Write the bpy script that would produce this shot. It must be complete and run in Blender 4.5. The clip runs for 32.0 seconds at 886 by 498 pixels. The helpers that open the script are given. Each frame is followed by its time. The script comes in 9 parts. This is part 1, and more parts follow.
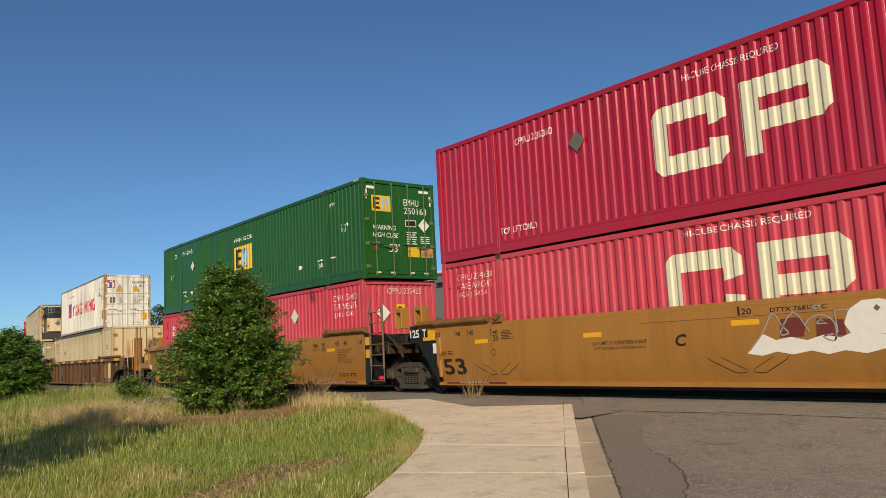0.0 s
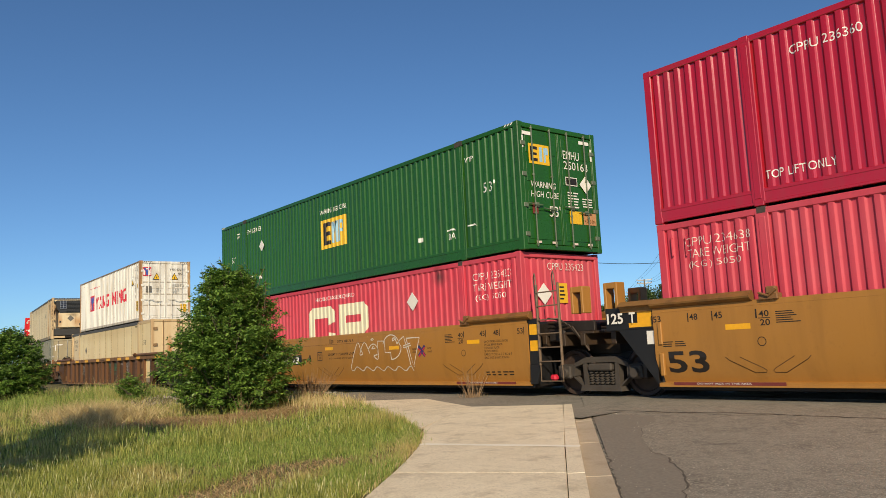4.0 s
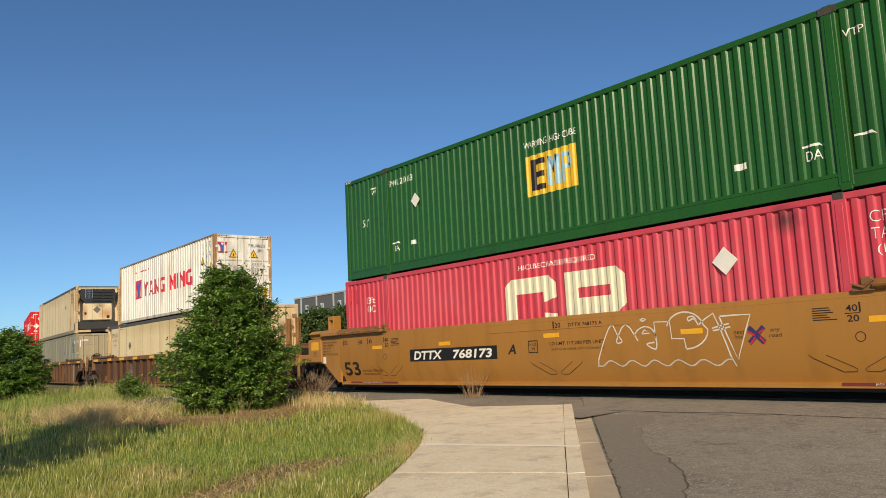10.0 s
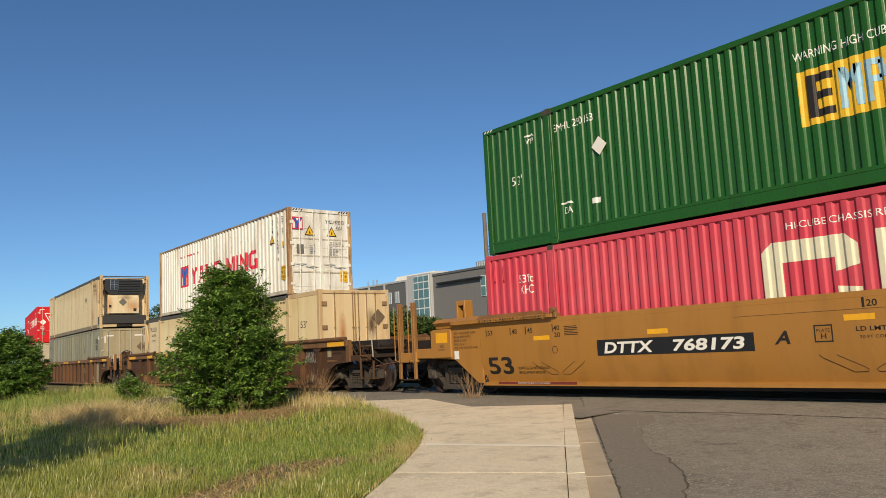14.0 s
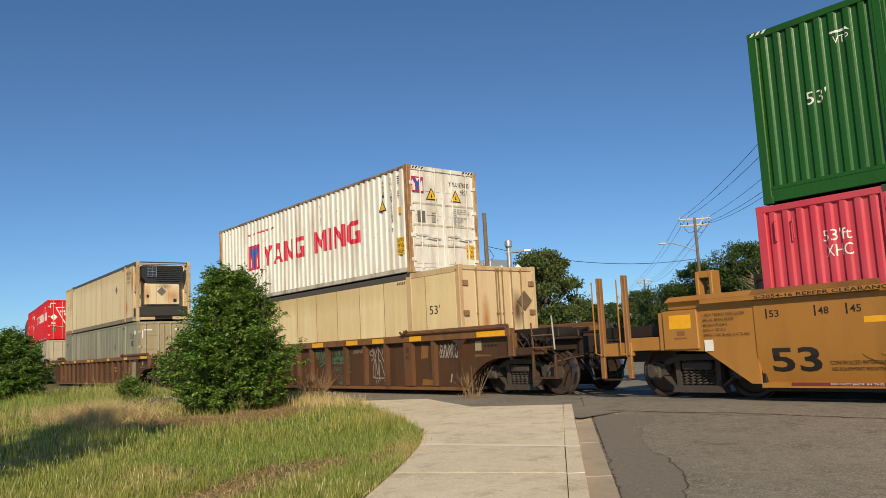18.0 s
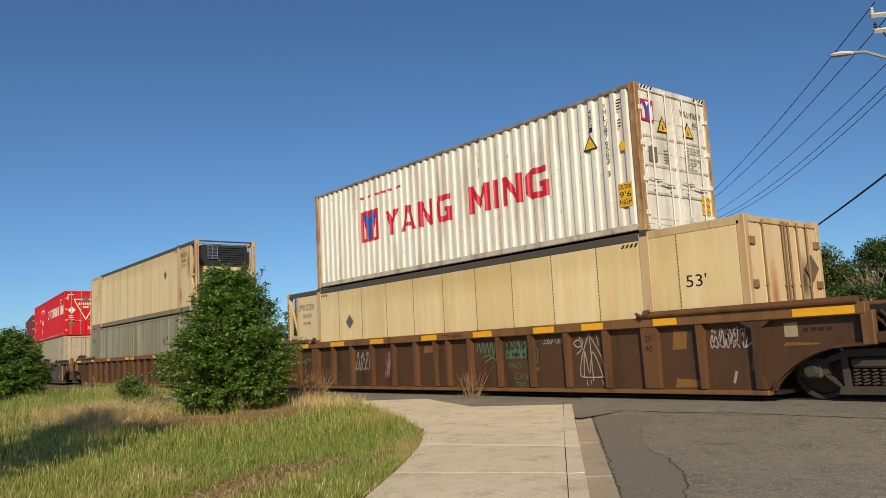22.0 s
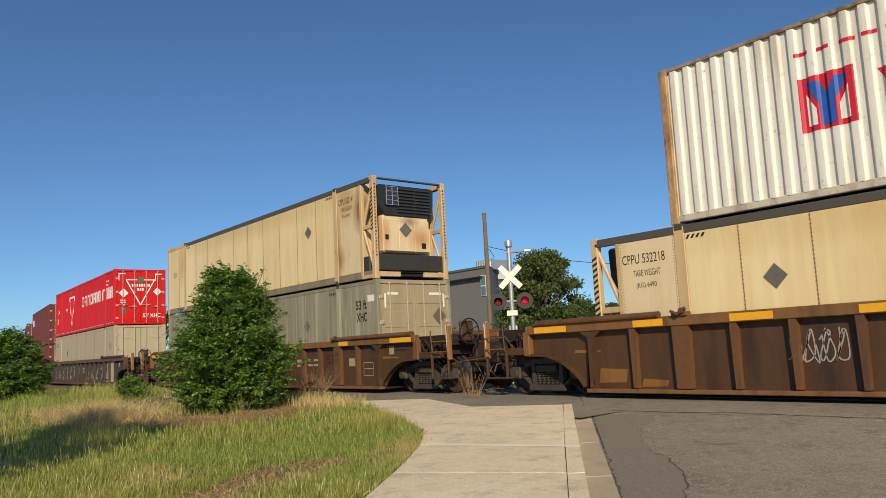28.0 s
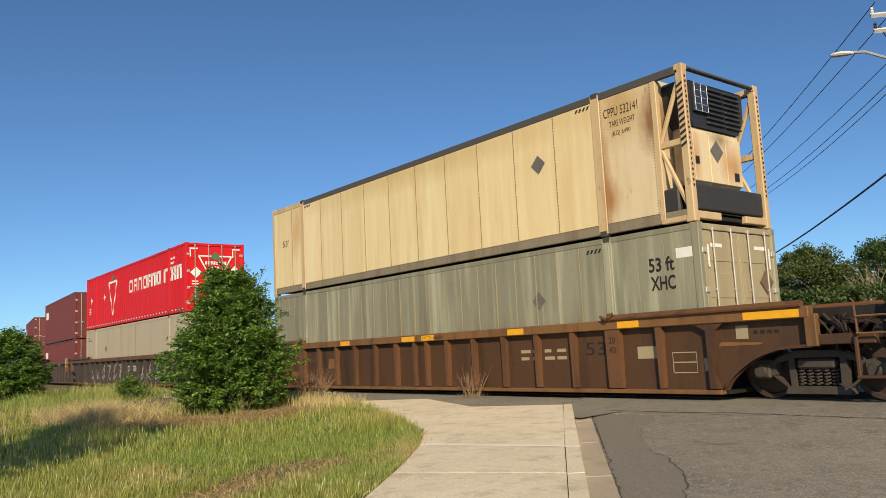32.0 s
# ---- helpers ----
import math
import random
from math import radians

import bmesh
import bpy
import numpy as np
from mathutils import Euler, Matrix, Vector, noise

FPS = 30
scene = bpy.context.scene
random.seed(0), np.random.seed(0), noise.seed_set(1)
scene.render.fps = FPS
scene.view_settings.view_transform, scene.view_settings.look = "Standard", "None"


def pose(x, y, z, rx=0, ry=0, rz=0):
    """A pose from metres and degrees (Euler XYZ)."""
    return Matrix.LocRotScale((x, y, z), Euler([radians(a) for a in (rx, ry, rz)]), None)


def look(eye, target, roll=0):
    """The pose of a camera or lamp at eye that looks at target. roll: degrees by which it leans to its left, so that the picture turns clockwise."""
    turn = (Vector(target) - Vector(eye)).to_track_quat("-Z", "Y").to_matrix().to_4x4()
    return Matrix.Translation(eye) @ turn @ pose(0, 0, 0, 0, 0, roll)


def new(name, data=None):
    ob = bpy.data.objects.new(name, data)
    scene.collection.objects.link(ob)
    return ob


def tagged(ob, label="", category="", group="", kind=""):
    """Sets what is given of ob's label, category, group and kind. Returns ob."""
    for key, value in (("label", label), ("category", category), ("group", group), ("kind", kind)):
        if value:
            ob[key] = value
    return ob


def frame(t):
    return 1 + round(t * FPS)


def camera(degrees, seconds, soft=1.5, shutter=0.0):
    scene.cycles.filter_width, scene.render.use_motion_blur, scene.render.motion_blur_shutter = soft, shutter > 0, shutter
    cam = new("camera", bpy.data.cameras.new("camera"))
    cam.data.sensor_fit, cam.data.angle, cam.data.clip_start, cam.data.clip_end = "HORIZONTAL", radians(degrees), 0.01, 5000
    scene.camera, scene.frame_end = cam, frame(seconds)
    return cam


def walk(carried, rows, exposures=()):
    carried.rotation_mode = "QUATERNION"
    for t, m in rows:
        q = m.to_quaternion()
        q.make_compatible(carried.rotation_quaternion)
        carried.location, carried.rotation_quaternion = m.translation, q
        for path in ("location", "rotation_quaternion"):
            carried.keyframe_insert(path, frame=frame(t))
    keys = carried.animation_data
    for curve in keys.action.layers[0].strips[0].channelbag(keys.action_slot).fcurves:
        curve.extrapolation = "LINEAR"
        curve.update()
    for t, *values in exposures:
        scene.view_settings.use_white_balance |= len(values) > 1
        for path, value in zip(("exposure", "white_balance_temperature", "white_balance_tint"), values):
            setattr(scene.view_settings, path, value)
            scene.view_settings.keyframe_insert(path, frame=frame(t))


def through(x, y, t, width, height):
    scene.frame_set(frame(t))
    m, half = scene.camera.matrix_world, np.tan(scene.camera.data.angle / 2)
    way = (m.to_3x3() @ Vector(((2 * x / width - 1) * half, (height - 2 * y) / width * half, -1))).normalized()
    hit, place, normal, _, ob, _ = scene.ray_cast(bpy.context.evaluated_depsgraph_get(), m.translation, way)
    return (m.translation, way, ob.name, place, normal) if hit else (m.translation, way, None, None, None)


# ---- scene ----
import collections

# ---------------------------------------------------------------- camera
# x runs along the rails, the way the cars roll; y across them, away from the camera
cam = camera(59.06, 32.0, soft=0.8)
EYE = Vector((0, 0, 1.217))


def stand(yaw, pitch, lean):
    y, p = radians(yaw), radians(pitch)
    way = Vector((-math.sin(y) * math.cos(p), math.cos(y) * math.cos(p), math.sin(p)))
    return look(EYE, EYE + way, lean)


STAND = stand(50.99, 7.274, -2.824)
walk(cam, [(0.0, STAND), (32.0, STAND)], exposures=[(0.0, -0.32), (3.0, -0.24), (6.0, -0.04), (9.0, -0.11), (13.0, -0.19), (17.0, -0.21), (20.0, -0.25), (23.0, -0.35), (25.5, -0.35), (28.0, -0.27), (29.0, -0.27), (30.0, -0.10), (32.0, -0.05)])

# ---------------------------------------------------------------- light
SUN = Vector((1.3, -1.0, 0.86)).normalized()
world = bpy.data.worlds.new("sky")
scene.world = world
world.use_nodes = True
wn = world.node_tree.nodes
sky = wn.new("ShaderNodeTexSky")
sky.sky_type = 'NISHITA'
sky.sun_disc = False
sky.sun_elevation = math.asin(SUN.z)
sky.sun_rotation = math.atan2(SUN.x, SUN.y)
sky.air_density, sky.dust_density, sky.ozone_density = 1.0, 3.2, 2.8
sky.altitude = 2600
wn["Background"].inputs["Strength"].default_value = 0.104
tint = wn.new("ShaderNodeMix")
tint.data_type, tint.blend_type = 'RGBA', 'MULTIPLY'
tint.inputs[0].default_value = 1.0
tint.inputs[7].default_value = (0.745, 0.985, 1.13, 1)
world.node_tree.links.new(sky.outputs[0], tint.inputs[6])
world.node_tree.links.new(tint.outputs[2], wn["Background"].inputs["Color"])
sun = new("sun", bpy.data.lights.new("sun", 'SUN'))
sun.data.energy, sun.data.angle, sun.data.color = 5.35, radians(0.55), (1.0, 0.82, 0.57)
sun.matrix_world = look(SUN * 60, (0, 0, 0))

# ---------------------------------------------------------------- materials


class Mat:
    """A node material under construction."""

    def __init__(self, name):
        self.m = bpy.data.materials.new(name)
        self.m.use_nodes = True
        self.t = self.m.node_tree
        self.b = self.t.nodes["Principled BSDF"]

    def node(self, kind, **values):
        n = self.t.nodes.new(kind)
        for key, v in values.items():
            n.inputs[key].default_value = v
        return n

    def link(self, a, b):
        self.t.links.new(a, b)

    def coords(self, scale=(1, 1, 1), shift=True):
        c = self.t.nodes.new("ShaderNodeTexCoord")
        mp = self.t.nodes.new("ShaderNodeMapping")
        mp.inputs["Scale"].default_value = scale
        self.link(c.outputs["Object"], mp.inputs["Vector"])
        return mp.outputs["Vector"]

    def noise(self, scale, detail=4, rough=0.6, stretch=(1, 1, 1)):
        n = self.node("ShaderNodeTexNoise", Scale=scale, Detail=detail, Roughness=rough)
        self.link(self.coords(stretch), n.inputs["Vector"])
        return n.outputs["Fac"]

    def spot(self, at, size):
        """1 in the middle of a ragged stain at a place of the thing, 0 outside it."""
        c = self.t.nodes.new("ShaderNodeTexCoord")
        off = self.t.nodes.new("ShaderNodeVectorMath")
        off.operation = 'SUBTRACT'
        off.inputs[1].default_value = at
        div = self.t.nodes.new("ShaderNodeVectorMath")
        div.operation = 'DIVIDE'
        div.inputs[1].default_value = size
        ln = self.t.nodes.new("ShaderNodeVectorMath")
        ln.operation = 'LENGTH'
        self.link(c.outputs["Object"], off.inputs[0])
        self.link(off.outputs[0], div.inputs[0])
        self.link(div.outputs[0], ln.inputs[0])
        add = self.t.nodes.new("ShaderNodeMath")
        add.operation = 'ADD'
        self.link(ln.outputs["Value"], add.inputs[0])
        self.link(self.noise(2.5, 5, 0.65, (1.5, 1.5, 0.5)), add.inputs[1])
        half = self.t.nodes.new("ShaderNodeMath")
        half.operation = 'MULTIPLY'
        half.inputs[1].default_value = 0.5
        self.link(add.outputs[0], half.inputs[0])
        return self.ramp(half.outputs[0], 0.30, 0.74, (1, 1, 1), (0, 0, 0))

    def ramp(self, fac, lo, hi, a=(0, 0, 0), b=(1, 1, 1)):
        r = self.t.nodes.new("ShaderNodeValToRGB")
        r.color_ramp.elements[0].position, r.color_ramp.elements[1].position = lo, hi
        r.color_ramp.elements[0].color, r.color_ramp.elements[1].color = (*a, 1), (*b, 1)
        self.link(fac, r.inputs["Fac"])
        return r.outputs["Color"]

    def mix(self, fac, a, b, how='MIX'):
        n = self.t.nodes.new("ShaderNodeMix")
        n.data_type, n.blend_type = 'RGBA', how
        for v, i in ((fac, 0), (a, 6), (b, 7)):
            if isinstance(v, (int, float)):
                n.inputs[i].default_value = v
            elif isinstance(v, tuple):
                n.inputs[i].default_value = (*v, 1)
            else:
                self.link(v, n.inputs[i])
        return n.outputs[2]

    def bump(self, fac, strength=0.2, distance=0.01):
        n = self.node("ShaderNodeBump", Strength=strength, Distance=distance)
        self.link(fac, n.inputs["Height"])
        self.link(n.outputs["Normal"], self.b.inputs["Normal"])

    def done(self, colour, rough=0.5, metal=0.0):
        for v, key in ((colour, "Base Color"), (rough, "Roughness"), (metal, "Metallic")):
            if isinstance(v, (int, float)):
                self.b.inputs[key].default_value = v
            elif isinstance(v, tuple):
                self.b.inputs[key].default_value = (*v, 1)
            else:
                self.link(v, self.b.inputs[key])
        return self.m


def painted(name, colour, rough=0.45, dirt=(0.10, 0.07, 0.04), amount=0.35, fade=0.15, rust=0.0, metal=0.0, streak=1.0, shine=0.5, each=0.0, spots=(), washed=0.0):
    """Weathered paint: fading at a metre's scale, vertical grime streaks, specks, and rust where asked."""
    k = Mat(name)
    colour = tuple(c * 0.90 for c in colour)
    pale = tuple(min(1, c * 0.72 + 0.24 * max(colour)) for c in colour)
    base = k.mix(k.ramp(k.noise(0.55, 3), 0.35, 0.7), colour, tuple(c * (1 - fade) + p * fade for c, p in zip(colour, pale)))
    run = k.ramp(k.noise(1.6, 5, 0.6, (1.7, 1.7, 0.22)), 0.48, 0.74)
    base = k.mix(k.mix(1.0, run, (amount * streak,) * 3, 'MULTIPLY'), base, dirt)
    fine = k.ramp(k.noise(2.2, 6, 0.7, (9, 9, 0.5)), 0.56, 0.80)
    base = k.mix(k.mix(1.0, fine, (amount * 0.35 * streak,) * 3, 'MULTIPLY'), base, dirt)
    speck = k.ramp(k.noise(9.0, 6, 0.7), 0.58, 0.75)
    base = k.mix(k.mix(1.0, speck, (amount * 0.7,) * 3, 'MULTIPLY'), base, dirt)
    if washed:
        pale_run = k.ramp(k.noise(1.3, 5, 0.62, (3.2, 3.2, 0.16)), 0.46, 0.66)
        base = k.mix(k.mix(1.0, pale_run, (washed,) * 3, 'MULTIPLY'), base, tuple(min(1, c * 1.75 + 0.03) for c in colour))
    if each:
        rnd = k.t.nodes.new("ShaderNodeObjectInfo")
        base = k.mix(k.ramp(rnd.outputs["Random"], 0.0, 1.0, (0, 0, 0), (each,) * 3), base, dirt)
    for at, size, tone, much in spots:
        base = k.mix(k.mix(1.0, k.spot(at, size), (much,) * 3, 'MULTIPLY'), base, tone)
    if rust:
        r = k.ramp(k.noise(3.1, 7, 0.72, (1.6, 1.6, 0.7)), 0.66 - 0.22 * rust, 0.74)
        base = k.mix(r, base, k.mix(k.noise(24, 3), (0.16, 0.055, 0.02), (0.07, 0.03, 0.016)))
    grain = k.noise(55, 4)
    k.bump(grain, 0.10, 0.004)
    rr = k.mix(k.noise(4, 4), (rough * 0.8,) * 3, (min(1, rough * 1.3),) * 3)
    k.b.inputs["Specular IOR Level"].default_value = shine
    return k.done(base, rr, metal)


def plain(name, colour, rough=0.6, metal=0.0, vary=0.25, scale=8.0):
    k = Mat(name)
    lo = tuple(c * (1 - vary) for c in colour)
    hi = tuple(min(1, c * (1 + vary)) for c in colour)
    k.bump(k.noise(scale * 6, 4), 0.15, 0.004)
    return k.done(k.mix(k.noise(scale, 5), lo, hi), rough, metal)


RUSTY_EDGE = painted("rust_eaten_white_edge", (0.36, 0.28, 0.19), 0.6, dirt=(0.09, 0.04, 0.02), amount=1.0, rust=0.9)
RAIL_AND_GROOVE = painted("grimy_rail_and_groove_shade", (0.62, 0.57, 0.47), 0.55, dirt=(0.16, 0.10, 0.05), amount=0.9, rust=0.35)
RED = painted("red_paint", (0.46, 0.004, 0.018), 0.16, amount=0.22, fade=0.04, shine=0.9)
PINK = painted("faded_red_paint", (0.62, 0.050, 0.085), 0.60, dirt=(0.25, 0.03, 0.04), amount=0.30, fade=0.35, spots=(((5.17, -1.3, 2.62), (0.34, 2, 0.30), (0.03, 0.016, 0.016), 0.85),))
PINK_OLD = painted("older_faded_red_paint", (0.60, 0.048, 0.085), 0.60, dirt=(0.24, 0.035, 0.045), amount=0.40, fade=0.30)
GREEN = painted("green_paint", (0.018, 0.105, 0.008), 0.27, dirt=(0.02, 0.028, 0.010), amount=0.35, fade=0.03, shine=0.45)
WHITE_BOX = painted("white_paint_with_rust_runs", (0.84, 0.825, 0.755), 0.45, dirt=(0.33, 0.26, 0.17), amount=0.8, rust=0.14)
RUSTY_POST = painted("rusty_white_paint", (0.56, 0.36, 0.17), 0.6, dirt=(0.20, 0.075, 0.022), amount=1.3, rust=1.0)
TAN = painted("tan_panel", (0.88, 0.71, 0.395), 0.45, dirt=(0.56, 0.39, 0.15), amount=0.42, fade=0.15, each=0.30, washed=0.24, spots=(((0, -1.3, 2.62), (9, 3, 0.55), (0.52, 0.36, 0.13), 0.55), ((-6.4, -1.3, 2.0), (0.5, 3, 1.1), (0.50, 0.27, 0.08), 0.6)))
TAN_END = painted("tan_panel_with_orange_stains", (0.78, 0.65, 0.42), 0.55, dirt=(0.52, 0.33, 0.12), amount=0.4, fade=0.1, rust=0.04, each=0.1,
                  spots=(((6.65, -1.3, 2.45), (1.0, 3, 0.95), (0.46, 0.29, 0.09), 0.75), ((6.18, -1.3, 1.0), (0.16, 3, 1.5), (0.36, 0.15, 0.035), 0.7), ((7.9, 0.5, 1.2), (0.5, 0.6, 0.5), (0.42, 0.18, 0.04), 0.75),
                         ((7.9, -0.8, 1.3), (0.5, 0.3, 0.7), (0.42, 0.18, 0.04), 0.75), ((7.32, -1.3, 2.0), (0.34, 3, 0.85), (0.22, 0.095, 0.03), 0.9), ((6.28, -1.3, 0.7), (0.3, 3, 0.5), (0.34, 0.15, 0.04), 0.8), ((8.0, 0.1, 1.7), (0.6, 0.45, 0.22), (0.10, 0.05, 0.02), 0.8)))
TAN_DOOR = painted("tan_door_with_dark_runs", (0.72, 0.56, 0.33), 0.55, dirt=(0.50, 0.27, 0.09), amount=0.4, fade=0.1, rust=0.05,
                   spots=(((8.05, 0.60, 1.80), (1, 0.22, 0.62), (0.085, 0.045, 0.018), 0.95), ((8.05, -0.46, 1.55), (1, 0.16, 0.70), (0.40, 0.14, 0.025), 0.9), ((8.05, 0.3, 0.3), (1, 0.5, 0.25), (0.40, 0.19, 0.05), 0.5)))
SAGE = painted("grey_green_panel", (0.31, 0.305, 0.21), 0.55, dirt=(0.15, 0.135, 0.085), amount=0.7, fade=0.5, each=0.45, washed=0.7)
SAGE_END = painted("dusty_khaki_panel", (0.40, 0.335, 0.20), 0.6, dirt=(0.2, 0.14, 0.08), amount=0.4, fade=0.2)
BEIGE = painted("beige_panel", (0.50, 0.43, 0.30), 0.55, dirt=(0.30, 0.22, 0.12), amount=0.3)
BRIGHT_RED = painted("bright_red_paint", (0.68, 0.010, 0.016), 0.5, amount=0.12, fade=0.05, shine=0.25)
MAROON = painted("maroon_paint", (0.16, 0.028, 0.024), 0.5, amount=0.35)
OCHRE = painted("ochre_paint", (0.43, 0.20, 0.037), 0.42, dirt=(0.16, 0.075, 0.02), amount=0.30, fade=0.1)
# a much darker copy of the ochre, for the decks over the trucks
DARK_OCHRE = painted("dark_ochre_paint", (0.050, 0.029, 0.014), 0.6, dirt=(0.02, 0.014, 0.01), amount=0.7, rust=0.2)
OCHRE_DARK = painted("grimy_ochre_paint", (0.25, 0.12, 0.028), 0.5, dirt=(0.06, 0.035, 0.015), amount=0.6)
BROWN = painted("rusty_brown_paint", (0.086, 0.040, 0.016), 0.62, dirt=(0.024, 0.014, 0.009), amount=0.8, fade=0.1, rust=0.42)
BROWN_RIB = painted("scuffed_brown_paint", (0.150, 0.066, 0.025), 0.6, dirt=(0.035, 0.019, 0.011), amount=0.85, rust=0.3)
CHORD = painted("tan_brown_chord_paint", (0.22, 0.105, 0.033), 0.6, dirt=(0.06, 0.03, 0.016), amount=0.8, rust=0.25)
GREY_CAR = painted("grey_brown_paint", (0.060, 0.045, 0.038), 0.65, dirt=(0.04, 0.03, 0.025), amount=0.5, rust=0.3)
STEEL = plain("dark_running_steel", (0.030, 0.023, 0.019), 0.6, 0.3, 0.5)
CAST = plain("dusty_cast_steel", (0.060, 0.050, 0.041), 0.75, 0.1, 0.45, 5)
WHEEL = plain("rusty_wheel_steel", (0.070, 0.046, 0.036), 0.6, 0.3, 0.45, 6)
TREAD = plain("polished_steel", (0.50, 0.48, 0.46), 0.28, 1.0, 0.15)
BLACK = plain("black_paint", (0.012, 0.012, 0.013), 0.5)
RUBBER = plain("black_rubber", (0.015, 0.015, 0.016), 0.8)
WHITE = plain("white_lettering", (0.78, 0.76, 0.70), 0.6, 0, 0.12)
CREAM = plain("cream_lettering", (0.70, 0.66, 0.48), 0.55, 0, 0.12)
PINK_LETTER = plain("pale_worn_lettering", (0.70, 0.58, 0.52), 0.65, 0, 0.2)
DARK_LETTER = plain("dark_lettering", (0.016, 0.013, 0.011), 0.6, 0, 0.3)
GREY_PLACARD = plain("grey_placard", (0.14, 0.13, 0.11), 0.55)
YELLOW = plain("yellow_reflective_tape", (0.80, 0.40, 0.015), 0.4, 0, 0.2)
YELLOW_LABEL = plain("yellow_label", (0.75, 0.45, 0.02), 0.5, 0, 0.15)
RED_LETTER = plain("red_lettering", (0.55, 0.015, 0.04), 0.55, 0, 0.15)
BLUE_LETTER = plain("blue_lettering", (0.02, 0.10, 0.42), 0.55)
SKY_LETTER = plain("pale_blue_lettering", (0.30, 0.52, 0.66), 0.55)
GREEN_SPRAY = plain("green_spray_paint", (0.065, 0.17, 0.10), 0.7, 0, 0.5, 4)
WHITE_SPRAY = plain("white_spray_paint", (0.33, 0.31, 0.285), 0.7, 0, 0.5, 4)
CHALK = plain("white_chalk_paint", (0.62, 0.58, 0.50), 0.7, 0, 0.25)
PINK_SPRAY = plain("pink_spray_paint", (0.35, 0.18, 0.22), 0.7, 0, 0.3)
GALV = plain("galvanised_steel", (0.50, 0.52, 0.54), 0.4, 0.6, 0.15)
GRILLE = plain("black_grille_plastic", (0.022, 0.024, 0.026), 0.5)
MAROON_TAPE = plain("dark_red_stripe", (0.16, 0.03, 0.025), 0.55)


# ---------------------------------------------------------------- mesh tools
class Shape:
    """Gathers boxes, prisms, tubes and sheets into one mesh."""

    def __init__(self):
        self.v, self.f = [], []

    def add(self, verts, faces):
        n = len(self.v)
        self.v += [tuple(p) for p in verts]
        self.f += [tuple(i + n for i in face) for face in faces]
        return self

    def box(self, x0, x1, y0, y1, z0, z1, c=0.006):
        lo, hi = (min(x0, x1), min(y0, y1), min(z0, z1)), (max(x0, x1), max(y0, y1), max(z0, z1))
        c = min(c, 0.3 * min(b - a for a, b in zip(lo, hi)))
        if c <= 0.0008:
            vs = [(x, y, z) for x in (lo[0], hi[0]) for y in (lo[1], hi[1]) for z in (lo[2], hi[2])]
            return self.add(vs, [(0, 1, 3, 2), (4, 6, 7, 5), (0, 4, 5, 1), (2, 3, 7, 6), (0, 2, 6, 4), (1, 5, 7, 3)])
        vs, at = [], {}
        for sx in (0, 1):
            for sy in (0, 1):
                for sz in (0, 1):
                    corner = [(lo, hi)[s][i] for i, s in enumerate((sx, sy, sz))]
                    for a in range(3):
                        p = list(corner)
                        for i, s in enumerate((sx, sy, sz)):
                            if i != a:
                                p[i] += c if s == 0 else -c
                        at[sx, sy, sz, a] = len(vs)
                        vs.append(p)
        fs = []
        for a in range(3):
            b, d = (a + 1) % 3, (a + 2) % 3
            for s in (0, 1):
                ring = []
                for u, w in ((0, 0), (1, 0), (1, 1), (0, 1)):
                    k = [0, 0, 0]
                    k[a], k[b], k[d] = s, u, w
                    ring.append(at[(*k, a)])
                fs.append(ring if s else ring[::-1])
        for a in range(3):
            b, d = (a + 1) % 3, (a + 2) % 3
            for u in (0, 1):
                for w in (0, 1):
                    k0, k1 = [0, 0, 0], [0, 0, 0]
                    k0[b], k0[d], k1[b], k1[d], k1[a] = u, w, u, w, 1
                    ring = [at[(*k0, b)], at[(*k1, b)], at[(*k1, d)], at[(*k0, d)]]
                    fs.append(ring if (u == w) else ring[::-1])
        for sx in (0, 1):
            for sy in (0, 1):
                for sz in (0, 1):
                    ring = [at[sx, sy, sz, a] for a in range(3)]
                    fs.append(ring if (sx + sy + sz) % 2 else ring[::-1])
        return self.add(vs, fs)

    def prism(self, outline, a, b, axis=1):
        """An outline in the plane across the axis, pushed from a to b along it. axis 0: (y, z), 1: (x, z), 2: (x, y)."""
        def at(p, d):
            q = list(p)
            q.insert(axis, d)
            return q
        n = len(outline)
        vs = [at(p, a) for p in outline] + [at(p, b) for p in outline]
        fs = [tuple(range(n)), tuple(range(2 * n - 1, n - 1, -1))]
        fs += [(i, n + i, n + (i + 1) % n, (i + 1) % n) for i in range(n)]
        return self.add(vs, fs)

    def tube(self, path, r, sides=8, taper=None):
        pts = [Vector(p) for p in path]
        rings, vs = [], []
        up = Vector((0.13, 0.21, 0.97))
        for i, p in enumerate(pts):
            d = (pts[min(i + 1, len(pts) - 1)] - pts[max(i - 1, 0)]).normalized()
            a = d.cross(up)
            if a.length < 0.05:
                a = d.cross(Vector((1, 0, 0)))
            a.normalize()
            b = d.cross(a)
            rad = r if taper is None else r + (taper - r) * i / (len(pts) - 1)
            ring = []
            for k in range(sides):
                w = 2 * math.pi * k / sides
                ring.append(len(vs))
                vs.append(p + a * (rad * math.cos(w)) + b * (rad * math.sin(w)))
            rings.append(ring)
        fs = []
        for r0, r1 in zip(rings, rings[1:]):
            fs += [(r0[k], r0[(k + 1) % sides], r1[(k + 1) % sides], r1[k]) for k in range(sides)]
        fs += [tuple(rings[0][::-1]), tuple(rings[-1])]
        return self.add(vs, fs)

